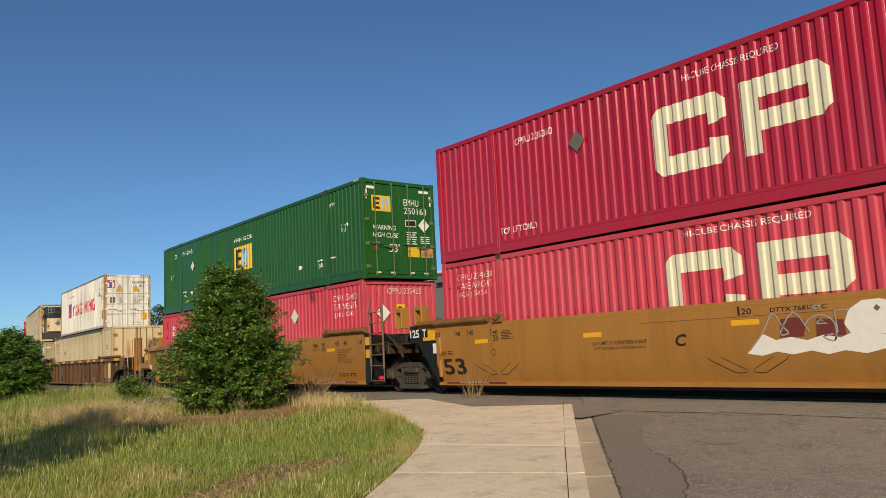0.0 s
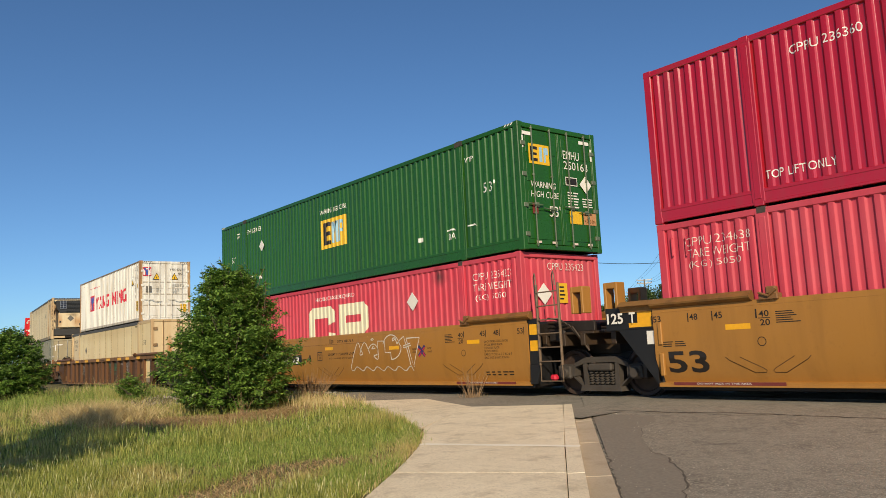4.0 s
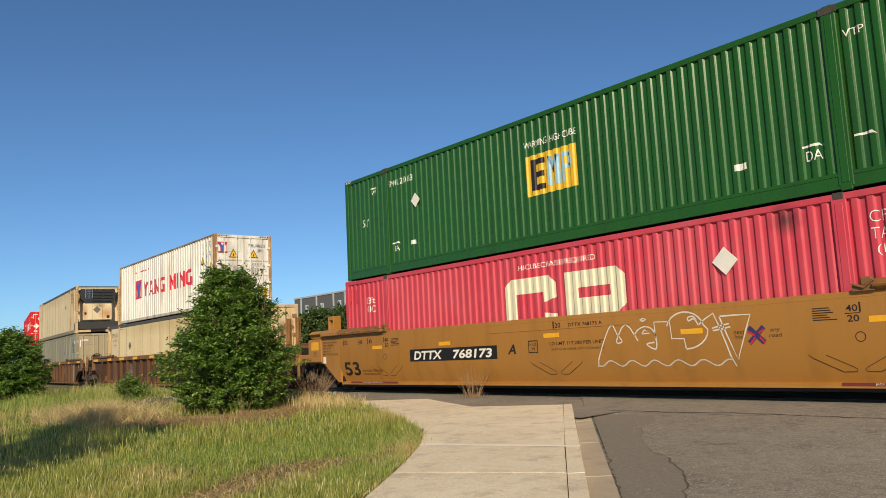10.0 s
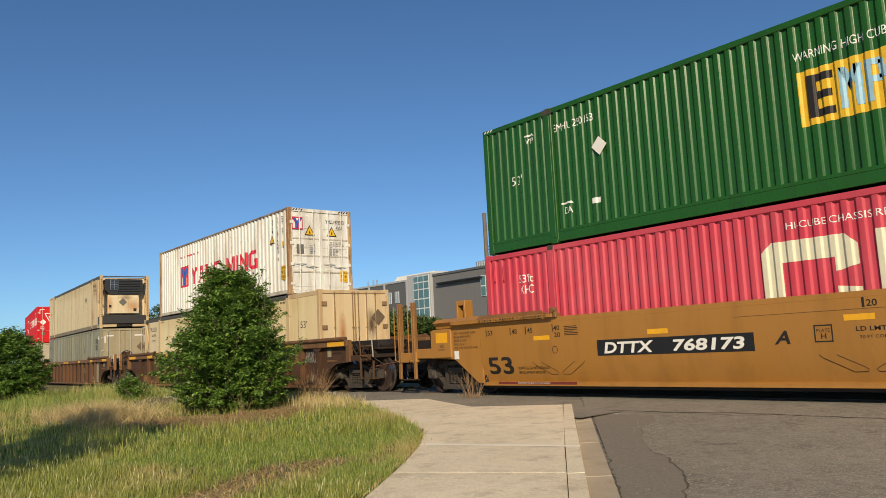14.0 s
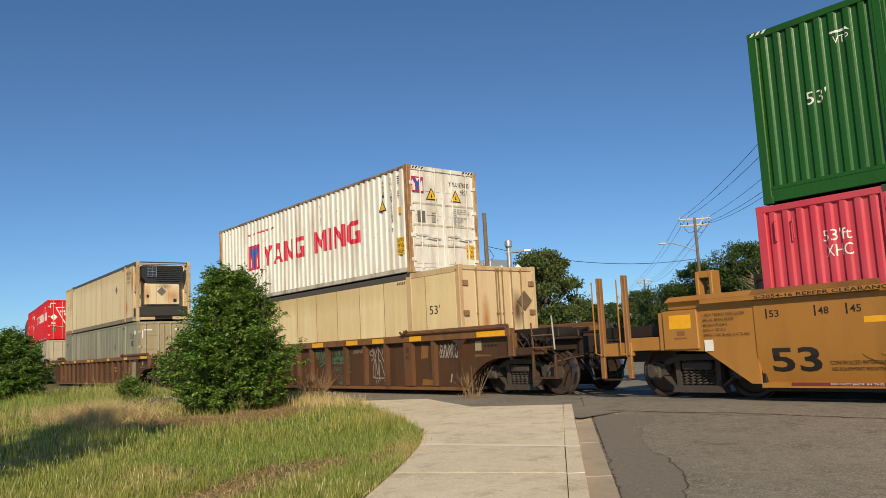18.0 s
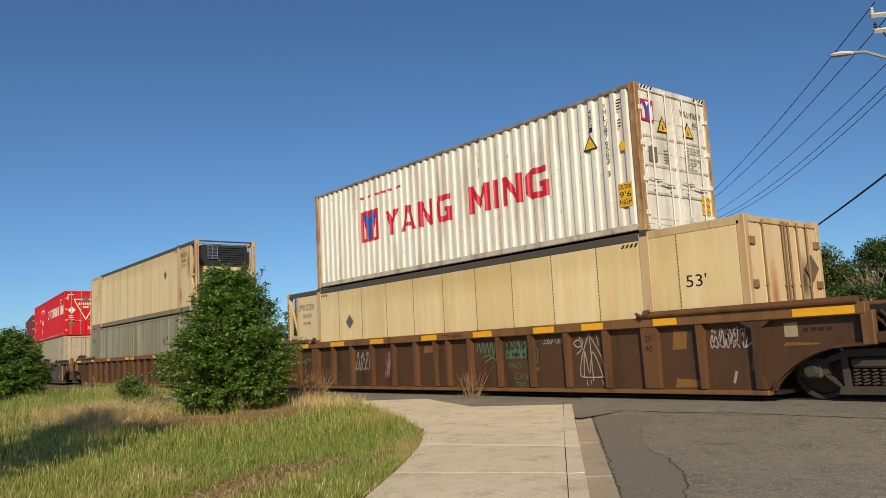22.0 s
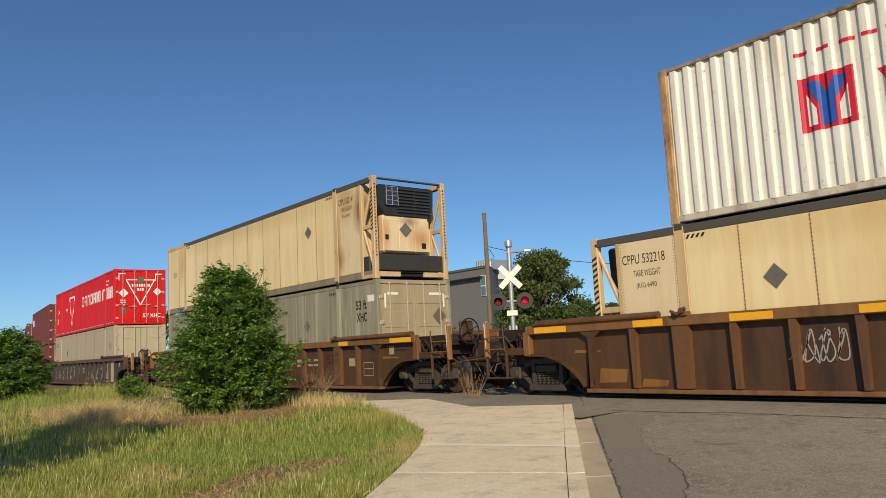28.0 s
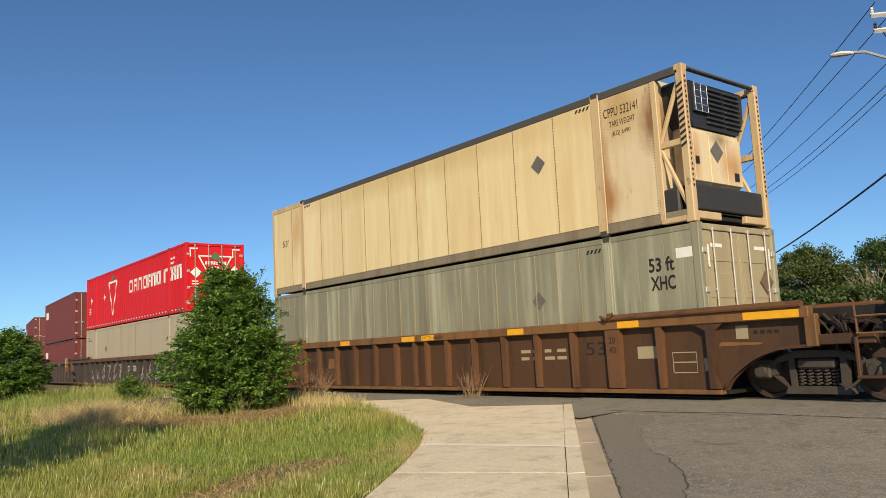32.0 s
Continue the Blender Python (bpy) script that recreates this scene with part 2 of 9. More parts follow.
    def lathe(self, profile, centre=(0, 0, 0), axis=2, sides=24):
        """Profile of (radius, height) turned about the axis."""
        vs, fs = [], []
        n = len(profile)
        for k in range(sides):
            w = 2 * math.pi * k / sides
            for r, h in profile:
                p = [r * math.cos(w), r * math.sin(w)]
                p.insert(axis, h)
                vs.append([p[i] + centre[i] for i in range(3)])
        for k in range(sides):
            m = (k + 1) % sides
            fs += [(k * n + i, m * n + i, m * n + i + 1, k * n + i + 1) for i in range(n - 1)]
        return self.add(vs, fs)

    def sheet(self, grid):
        """Rows of points, joined into quads."""
        w = len(grid[0])
        vs = [p for row in grid for p in row]
        fs = [(j * w + i, j * w + i + 1, (j + 1) * w + i + 1, (j + 1) * w + i) for j in range(len(grid) - 1) for i in range(w - 1)]
        return self.add(vs, fs)

    def mesh(self, name, material, smooth=True):
        me = bpy.data.meshes.new(name)
        me.from_pydata(self.v, [], self.f)
        me.materials.append(material)
        if smooth:
            me.polygons.foreach_set("use_smooth", [True] * len(me.polygons))
            me.set_sharp_from_angle(angle=0.55)
        me.update()
        return me


def part(name, shape, material, parent, label="", smooth=True):
    me = shape.mesh(name, material, smooth) if isinstance(shape, Shape) else shape
    ob = new(name, me)
    ob.parent = parent
    if label:
        tagged(ob, label)
    return ob


def thing(name, label, category, group="", kind="", at=None):
    ob = new(name)
    ob.empty_display_size = 0.3
    tagged(ob, label, category, group, kind)
    if at is not None:
        ob.matrix_basis = at
    return ob


def solid(name, shape, material, label="", category="", group="", kind="", at=None, smooth=True):
    ob = new(name, shape.mesh(name, material, smooth))
    tagged(ob, label, category, group, kind)
    if at is not None:
        ob.matrix_basis = at
    return ob


DRAWN = {}


def letters(text, bold=0.0):
    """The mesh data of a text in the built-in font, as flat vertices and faces."""
    if (text, bold) not in DRAWN:
        c = bpy.data.curves.new("writing", 'FONT')
        c.body = text
        c.resolution_u = 3
        c.offset = bold
        ob = new("writing", c)
        me = bpy.data.meshes.new_from_object(ob.evaluated_get(bpy.context.evaluated_depsgraph_get()))
        DRAWN[text, bold] = ([(v.co.x, v.co.y) for v in me.vertices], [tuple(p.vertices) for p in me.polygons])
        bpy.data.objects.remove(ob)
        bpy.data.curves.remove(c)
        bpy.data.meshes.remove(me)
    return DRAWN[text, bold]


def fitted(text, box, slant=0.0, bold=0.0):
    x0, x1, z0, z1 = box
    vs, fs = letters(text, bold)
    ax, bx = min(v[0] for v in vs), max(v[0] for v in vs)
    az, bz = min(v[1] for v in vs), max(v[1] for v in vs)
    out = []
    for u, w in vs:
        z = z0 + (w - az) / (bz - az) * (z1 - z0)
        out.append((x0 + (u - ax) / (bx - ax) * (x1 - x0) + slant * (z - z0), z))
    return out, fs


def bars(box, rows=3, words=3, seed=1):
    """Writing too small to read: short bars in rows."""
    rnd = random.Random(seed)
    x0, x1, z0, z1 = box
    vs, fs = [], []
    step = (z1 - z0) / rows
    for r in range(rows):
        x = x0
        for w in range(words):
            ln = (x1 - x0) / words * rnd.uniform(0.55, 0.9)
            a, b = z1 - (r + 0.68) * step, z1 - (r + 0.24) * step
            n = len(vs)
            vs += [(x, a), (min(x + ln, x1), a), (min(x + ln, x1), b), (x, b)]
            fs.append((n, n + 1, n + 2, n + 3))
            x += (x1 - x0) / words
            if rows > 1 and rnd.random() < 0.12:
                break
    return vs, fs


def outlines(*polys):
    vs, fs = [], []
    for p in polys:
        n = len(vs)
        vs += list(p)
        fs.append(tuple(range(n, n + len(p))))
    return vs, fs


def rect(x0, x1, z0, z1):
    return [(x0, z0), (x1, z0), (x1, z1), (x0, z1)]


def diamond(x, z, r):
    return [(x - r, z), (x, z - r), (x + r, z), (x, z + r)]


def strokes(lines, width):
    """Spray or pen strokes: flat ribbons along lines in the plane."""
    vs, fs = [], []
    for line in lines:
        pts = [Vector((p[0], p[1])) for p in line]
        ring = []
        for i, p in enumerate(pts):
            d = pts[min(i + 1, len(pts) - 1)] - pts[max(i - 1, 0)]
            d = d.normalized() if d.length > 0 else Vector((1, 0))
            s = Vector((-d.y, d.x)) * width / 2
            ring.append((p + s, p - s))
        n = len(vs)
        for a, b in ring:
            vs += [(a.x, a.y), (b.x, b.y)]
        fs += [(n + 2 * i, n + 2 * i + 1, n + 2 * i + 3, n + 2 * i + 2) for i in range(len(ring) - 1)]
    return vs, fs


def curve(pts, n=5):
    """A smooth line through pts."""
    fine = []
    for i in range(len(pts) - 1):
        p0, p1, p2, p3 = pts[max(i - 1, 0)], pts[i], pts[i + 1], pts[min(i + 2, len(pts) - 1)]
        for j in range(n):
            u = j / n
            fine.append(tuple(0.5 * (2 * p1[c] + (p2[c] - p0[c]) * u + (2 * p0[c] - 5 * p1[c] + 4 * p2[c] - p3[c]) * u * u + (3 * p1[c] - p0[c] - 3 * p2[c] + p3[c]) * u ** 3) for c in (0, 1)))
    return fine + [pts[-1]]


def apart(vs, fs):
    """The separate letters of a drawn text."""
    of = list(range(len(vs)))

    def root(i):
        while of[i] != i:
            i = of[i]
        return i
    for f in fs:
        for i in f[1:]:
            of[root(i)] = root(f[0])
    sets = collections.defaultdict(list)
    for f in fs:
        sets[root(f[0])].append(f)
    for group in sets.values():
        used = sorted({i for f in group for i in f})
        at = {i: k for k, i in enumerate(used)}
        yield [vs[i] for i in used], [tuple(at[i] for i in f) for f in group]


def flat(name, drawn, material, parent, surface, label=""):
    """Paint or tape on a surface. surface: a number y for a side seen from the camera; ('end', x) for an end that faces
    along the rails; 'hull' for a smooth car side that draws in below; or a corrugation (see corrugated), which the paint then follows."""
    vs, fs = drawn
    if name == "lettering" and max(v[1] for v in vs) - min(v[1] for v in vs) > 0.085 and len(vs) > 40:
        for one in apart(vs, fs):
            ob = flat("letter", one, material, parent, surface, label)
        return ob
    bm = bmesh.new()
    made = [bm.verts.new((u, 0, w)) for u, w in vs]
    lift = [0.0] * len(vs)
    if name in ("graffiti", "emblem"):
        seen = 0
        for f in fs:
            if not any(lift[i] for i in f):
                seen += 1
            for i in f:
                lift[i] = lift[i] or max(lift[q] for q in f) or 0.0006 * (1 + seen % 12)
    for f in fs:
        if len(set(f)) > 2:
            try:
                bm.faces.new([made[i] for i in f])
            except ValueError:
                pass
    if isinstance(surface, list):
        xs = [u for u, _ in vs]
        lo, hi = min(xs), max(xs)
        bmesh.ops.triangulate(bm, faces=bm.faces[:])
        for x, _ in surface:
            if lo < x < hi:
                bmesh.ops.bisect_plane(bm, geom=bm.verts[:] + bm.edges[:] + bm.faces[:], plane_co=(x, 0, 0), plane_no=(1, 0, 0))
        bx, by = [p[0] for p in surface], [p[1] for p in surface]
        for v in bm.verts:
            v.co.y = float(np.interp(v.co.x, bx, by)) - 0.003
    elif surface == "hull":
        bmesh.ops.triangulate(bm, faces=bm.faces[:])
        bmesh.ops.bisect_plane(bm, geom=bm.verts[:] + bm.edges[:] + bm.faces[:], plane_co=(0, 0, 0.86), plane_no=(0, 0, 1))
        for v in bm.verts:
            v.co.y = -1.49 - 0.0035 + 0.15 * max(0.0, 0.86 - v.co.z) / 0.42
    elif isinstance(surface, tuple):
        for v in bm.verts:
            v.co = (surface[1] + 0.003, v.co.x, v.co.z)
    else:
        for v in bm.verts:
            v.co.y = surface - 0.003
    if len(bm.verts) == len(lift):
        for v, d in zip(bm.verts, lift):
            v.co += Vector((d, 0, 0)) if isinstance(surface, tuple) else Vector((0, -d, 0))
    me = bpy.data.meshes.new(name)
    bm.to_mesh(me)
    bm.free()
    me.materials.append(material)
    return part(name, me, material, parent, label)


def wave(x0, x1, y, pitch, depth):
    """The line of a corrugated wall from x0 to x1: outer flats at y, inner ones depth further in."""
    n = max(1, round((x1 - x0) / pitch))
    p = (x1 - x0) / n
    r = 0.045
    pts = [(x0, y + depth)]
    for i in range(n):
        a = x0 + i * p
        for f, d in ((0.17 - r, 1.0), (0.17, 0.95), (0.17 + r, 0.72), (0.31 - r * 0.6, 0.22), (0.31, 0.05), (0.31 + r, 0.0), (0.69 - r, 0.0), (0.69, 0.05), (0.69 + r * 0.6, 0.22), (0.83 - r, 0.72), (0.83, 0.95), (0.83 + r, 1.0)):
            pts.append((a + f * p, y + d * depth))
    pts.append((x1, y + depth))
    return pts


# ---------------------------------------------------------------- the train's way
RAIL = 0.14            # top of the rails
MID = 13.295           # the track's middle
ROLL = [(0, -18.334), (1.5, -15.881), (3.5, -12.757), (6, -8.979), (8, -6.03), (10, -3.092), (12, -0.105), (14.5, 3.809), (16.5, 7.116),
        (18.5, 10.564), (20.5, 14.255), (22.5, 18.077), (25.5, 24.295), (27.5, 28.773), (29, 32.299), (30.5, 35.997), (32, 39.99)]


def spline(rows):
    t, v = np.array([r[0] for r in rows], float), np.array([r[1] for r in rows], float)
    n, h = len(t), np.diff(t)
    a, b = np.eye(n), np.zeros(n)
    for i in range(1, n - 1):
        a[i, i - 1:i + 2] = h[i - 1], 2 * (h[i - 1] + h[i]), h[i]
        b[i] = 6 * ((v[i + 1] - v[i]) / h[i] - (v[i] - v[i - 1]) / h[i - 1])
    m = np.linalg.solve(a, b)

    def value(x):
        i = int(np.clip(np.searchsorted(t, x) - 1, 0, n - 2))
        d, w = x - t[i], h[i]
        return v[i] + d * ((v[i + 1] - v[i]) / w - w * (2 * m[i] + m[i + 1]) / 6) + d * d * m[i] / 2 + d ** 3 * (m[i + 1] - m[i]) / (6 * w)
    return value


rolled = spline(ROLL)


def bend(x):
    """The track runs straight over the crossing and curves gently away far back."""
    return MID + (0.0016 * (-34 - x) ** 2 if x < -34 else 0.0)


def on_track(x, half, z):
    a, b = Vector((x - half, bend(x - half), z)), Vector((x + half, bend(x + half), z))
    return Matrix.Translation((a + b) / 2) @ Matrix.Rotation(math.atan2(b.y - a.y, b.x - a.x), 4, 'Z')


TRAIN = []             # (thing, place along the train, half its length, height of its base)
WHEELS = []            # (wheelset, x, y, z in its car's space)


def couple(ob, x, half, z):
    TRAIN.append((ob, x, half, z))
    ob.matrix_basis = on_track(x + rolled(0), half, z)
    return ob


# ---------------------------------------------------------------- containers
W53, H53, L53 = 2.59, 2.896, 16.154


def casting(parent, x, y, z, material):
    """One corner casting with its oval hole."""
    s = Shape().box(x - 0.089, x + 0.089, y - 0.081, y + 0.081, z - 0.059, z + 0.059, 0.012)
    part("corner_casting", s, material, parent)


def rods(door, x, ys, z0, z1, material, label="galvanised locking rod"):
    for y in ys:
        s = Shape().tube([(x + 0.035, y, z0), (x + 0.035, y, z1)], 0.017, 8)
        for z in (z0 + 0.05, z0 + 0.75, (z0 + z1) / 2 + 0.25, z1 - 0.05):
            s.box(x + 0.004, x + 0.05, y - 0.028, y + 0.028, z - 0.022, z + 0.022, 0.006)
        part("locking_rod", s, material, door, label)


def handles(door, x, y, z, material):
    s = Shape().tube([(x + 0.06, y - 0.28, z + 0.015), (x + 0.065, y - 0.1, z - 0.01), (x + 0.05, y + 0.16, z)], 0.013, 6)
    s.box(x + 0.02, x + 0.05, y - 0.05, y + 0.05, z - 0.05, z + 0.05)
    part("door_handle", s, material, door)


def container(name, label, paint, length=L53, width=W53, height=H53, pitch=0.222, depth=0.034, walls="corrugated",
              post=None, rail=None, ends="doors", end_paint=None, frame_posts=True, group="", roof=None, seam=1.215, rod=None, top_paint=None):
    """A shipping container. Its base is at z = 0, its middle at x = 0; the doors or the unit are at the +x end."""
    c = thing(name, label, "shipping container", group)
    post, rail, end_paint, roof, rod = post or paint, rail or paint, end_paint or paint, roof or paint, rod or post or paint
    hl, hw = length / 2, width / 2
    low = 0.27 if length > 14 else 0.16
    top = height - (0.12 if length > 14 else 0.08)
    stays = [-6.03, 6.03] if length > 14 and frame_posts else []
    cuts = sorted([-hl + 0.15, hl - 0.15] + [q for s in stays for q in (s - 0.11, s + 0.11)])
    spans = [(cuts[i], cuts[i + 1]) for i in range(0, len(cuts), 2)] if not stays else [(cuts[0], cuts[1]), (cuts[2], cuts[3]), (cuts[4], cuts[5])]
    near = []
    for side in (-1, 1):
        for a, b in spans:
            s = Shape()
            if walls == "corrugated":
                line = wave(a, b, -(hw - 0.012), pitch, depth)
                if side < 0:
                    near += line
                s.sheet([[(x, -side * y, low - 0.02) for x, y in line], [(x, -side * y, top + 0.02) for x, y in line]])
                if side > 0:
                    s.f = [f[::-1] for f in s.f]
            else:
                y = side * (hw - 0.03)
                n = max(1, round((b - a) / seam))
                for i in range(n):
                    u, v = a + (b - a) * i / n, a + (b - a) * (i + 1) / n
                    part("side_panel", Shape().box(u + 0.004, v - 0.004, y - 0.02, y + 0.02, low - 0.02, top + 0.02, 0.004), paint, c)
                s.box(a, b, y - side * 0.006 - 0.016, y - side * 0.006 + 0.016, low, top, 0.001)
            part("side_wall" if walls == "corrugated" else "wall_backing", s, paint, c, smooth=True)
            if walls == "panels" and side < 0:
                n = max(1, round((b - a) / seam))
                for i in range(1, n if b - a > 3 or paint is not SAGE else 1):
                    x = a + (b - a) * i / n
                    r = Shape().box(x - 0.012, x + 0.012, -hw + 0.004, -hw + 0.014, low, top, 0.002)
                    for k in range(34):
                        z = low + 0.04 + (top - low - 0.08) * k / 33
                        r.box(x - 0.019, x + 0.019, -hw - 0.001, -hw + 0.006, z - 0.011, z + 0.011, 0.003)
                    part("rivet_seam", r, DARK_SEAM if paint is not SAGE else SAGE_END, c)
        y = side * hw
        part("top_rail", Shape().box(-hl + 0.1, hl - 0.1, y, y - side * 0.09, top, height - 0.012, 0.01), top_paint or (rail if walls != "corrugated" else paint), c)
        s = Shape().box(-hl + 0.1, hl - 0.1, y - side * 0.012, y - side * 0.10, 0.03, low, 0.012)
        part("bottom_rail", s, rail, c)
        if length > 14:
            for z0, z1 in ((low - 0.05, low + 0.012), (0.028, 0.075)):
                part("rail_flange", Shape().box(-hl + 0.1, hl - 0.1, y - side * 0.004, y - side * 0.06, z0, z1, 0.006), rail, c)
        for x in stays:
            s = Shape().box(x - 0.115, x + 0.115, y + side * 0.004, y - side * 0.12, 0.06, height - 0.05, 0.012)
            s.box(x - 0.06, x + 0.06, y + side * 0.012, y - side * 0.02, 0.12, height - 0.16, 0.006)
            part("stacking_post", s, post, c)
            casting(c, x, y - side * 0.075, 0.059, CAST if paint not in (GREEN, RED) else post)
            casting(c, x, y - side * 0.075, height - 0.055, CAST if paint not in (GREEN, RED) else post)
        for x in (-hl, hl):
            sx = 1 if x > 0 else -1
            s = Shape().box(x - sx * 0.002, x - sx * 0.16, y, y - side * 0.13, 0.03, height - 0.03, 0.014)
            part("corner_post", s, post, c)
            casting(c, x - sx * 0.0885, y - side * 0.08, 0.059, post)
            casting(c, x - sx * 0.0885, y - side * 0.08, height - 0.057, post)
    r = Shape()
    line = wave(-hl + 0.1, hl - 0.1, 0, 0.21, 0.02)
    r.sheet([[(x, -hw + 0.06, height - 0.02 - y) for x, y in line], [(x, hw - 0.06, height - 0.02 - y) for x, y in line]])
    part("roof", r, roof, c)
    u = Shape().box(-hl + 0.1, hl - 0.1, -hw + 0.08, hw - 0.08, 0.12, 0.17, 0.004)
    for i in range(int(length / 0.6)):
        x = -hl + 0.4 + i * 0.6
        part("cross_member", Shape().box(x - 0.03, x + 0.03, -hw + 0.09, hw - 0.09, 0.03, 0.12, 0.002), STEEL, c)
    part("floor", u, STEEL, c)
    for x in (-hl, hl):
        sx = 1 if x > 0 else -1
        s = Shape().box(x - sx * 0.004, x - sx * 0.12, -hw + 0.13, hw - 0.13, height - 0.13, height - 0.015, 0.012)
        part("end_header", s, end_paint if x > 0 else paint, c)
        part("end_sill", Shape().box(x - sx * 0.004, x - sx * 0.12, -hw + 0.13, hw - 0.13, 0.02, 0.13, 0.012), end_paint if x > 0 else paint, c)
        if x > 0 and ends == "doors":
            for a, b in ((-hw + 0.135, -0.008), (0.008, hw - 0.135)):
                s = Shape().box(x - 0.075, x - 0.03, a, b, 0.14, height - 0.14, 0.008)
                for k in range(4):
                    z = 0.14 + (height - 0.28) * (k + 0.5) / 4
                    s.box(x - 0.032, x - 0.018, a + 0.1, b - 0.1, z - 0.22, z + 0.22, 0.006)
                s.box(x - 0.04, x - 0.012, a, a + 0.03, 0.15, height - 0.15, 0.006)
                s.box(x - 0.04, x - 0.012, b - 0.03, b, 0.15, height - 0.15, 0.006)
                d = part("door_leaf", s, end_paint, c)
                rods(d, x - 0.02, (a + 0.28, b - 0.28), 0.08, height - 0.07, rod)
                for z in (0.35, 1.0, 1.7, 2.4):
                    y = a if a < -0.5 else b
                    h = Shape().box(x - 0.05, x + 0.012, y - 0.07, y + 0.07, z - 0.05, z + 0.05, 0.01)
                    part("hinge", h, rod, d)
                handles(d, x - 0.02, a + 0.34, 1.02, rod)
                handles(d, x - 0.02, b - 0.34, 0.94, rod)
        elif ends != "unit" or x < 0:
            n = 11
            pts = []
            for i in range(n):
                a = -hw + 0.13 + (width - 0.26) * i / n
                p = (width - 0.26) / n
                pts += [(a, 0.03), (a + 0.2 * p, 0.03), (a + 0.35 * p, 0), (a + 0.8 * p, 0), (a + 0.95 * p, 0.03)]
            s = Shape().sheet([[(x - sx * (0.04 + d), y * -sx, 0.12) for y, d in pts], [(x - sx * (0.04 + d), y * -sx, height - 0.12) for y, d in pts]])
            s.f = [f[::-1] for f in s.f]
            part("end_wall", s, end_paint if x > 0 else paint, c)
    return c, (sorted(near) if near else -hw + 0.01), hl, hw


DARK_SEAM = plain("dark_seam_sealant", (0.24, 0.17, 0.09), 0.7)


def emblem_cp(c, wall, x, z0, z1, material, top=True):
    """Two large blocky painted shapes, an open ring and a ring on a stem."""
    w, h, s = 1.52, z1 - z0, 0.34
    k = 0.17
    a = x
    z2, z3 = z0 + h * 0.62, z0 + h * 0.35
    ring = [[(a, z1 - k), (a, z0 + k), (a + s, z0 + s), (a + s, z1 - s)], [(a, z1 - k), (a + s, z1 - s), (a + s, z1), (a + k, z1)],
            rect(a + s, a + w - s, z1 - s, z1), [(a + w - s, z1 - s), (a + w, z1 - k), (a + w - k, z1), (a + w - s, z1)], [(a + w - s, z1 - s), (a + w - s, z2 - 0.08), (a + w, z2), (a + w, z1 - k)],
            [(a, z0 + k), (a + k, z0), (a + s, z0), (a + s, z0 + s)], rect(a + s, a + w - s, z0, z0 + s), [(a + w - s, z0), (a + w - k, z0), (a + w, z0 + k), (a + w - s, z0 + s)],
            [(a + w - s, z0 + s), (a + w, z0 + k), (a + w, z3), (a + w - s, z3 + 0.04)]]
    b = x + 1.79
    stem = [(b, z1), (b + s, z1 - s), (b + s, z0), (b, z0)]
    loop2 = [(b + w, z1 - k), (b + w, z0 + h * 0.34 + k * 0.6), (b + w - s, z0 + h * 0.30 + s * 0.98), (b + w - s, z1 - s)]
    flat("emblem", outlines(*ring), material, c, wall, "large blocky painted emblem")
    flat("emblem", outlines(stem, [(b, z1), (b + s, z1 - s), (b + s, z1)], rect(b + s, b + w - s, z1 - s, z1), [(b + w - s, z1 - s), (b + w, z1 - k), (b + w - k, z1), (b + w - s, z1)], loop2,
                             rect(b + s, b + w - s, z0 + h * 0.30, z0 + h * 0.30 + s * 0.98), [(b + w - s, z0 + h * 0.30), (b + w - k, z0 + h * 0.30), (b + w, z0 + h * 0.34 + k * 0.6), (b + w - s, z0 + h * 0.30 + s * 0.98)]), material, c, wall, "large blocky painted emblem")


def red_box():
    c, wall, hl, hw = container("shipping_container", "glossy red corrugated container with large cream emblem, stacked on top", RED, ends="plain")
    o = 3.40 + hl
    emblem_cp(c, wall, 9.82 - o, 0.86, 2.14, CREAM)
    flat("lettering", fitted("HI-CUBE CHASSIS REQUIRED", (10.56 - o, 12.38 - o, 2.47, 2.61)), WHITE, c, wall)
    flat("lettering", fitted("CPPU 236360", (6.19 - o, 7.33 - o, 2.34, 2.49)), WHITE, c, wall)
    flat("lettering", fitted("TOP LIFT ONLY", (5.60 - o, 6.75 - o, 0.42, 0.56)), WHITE, c, wall)
    p = Shape().prism(diamond(8.02 - o, 2.0, 0.22), -hw - 0.012, -hw - 0.004)
    part("placard", p, GREY_PLACARD, c, "grey diamond placard holder")
    return couple(c, o, 5.5, 3.28)


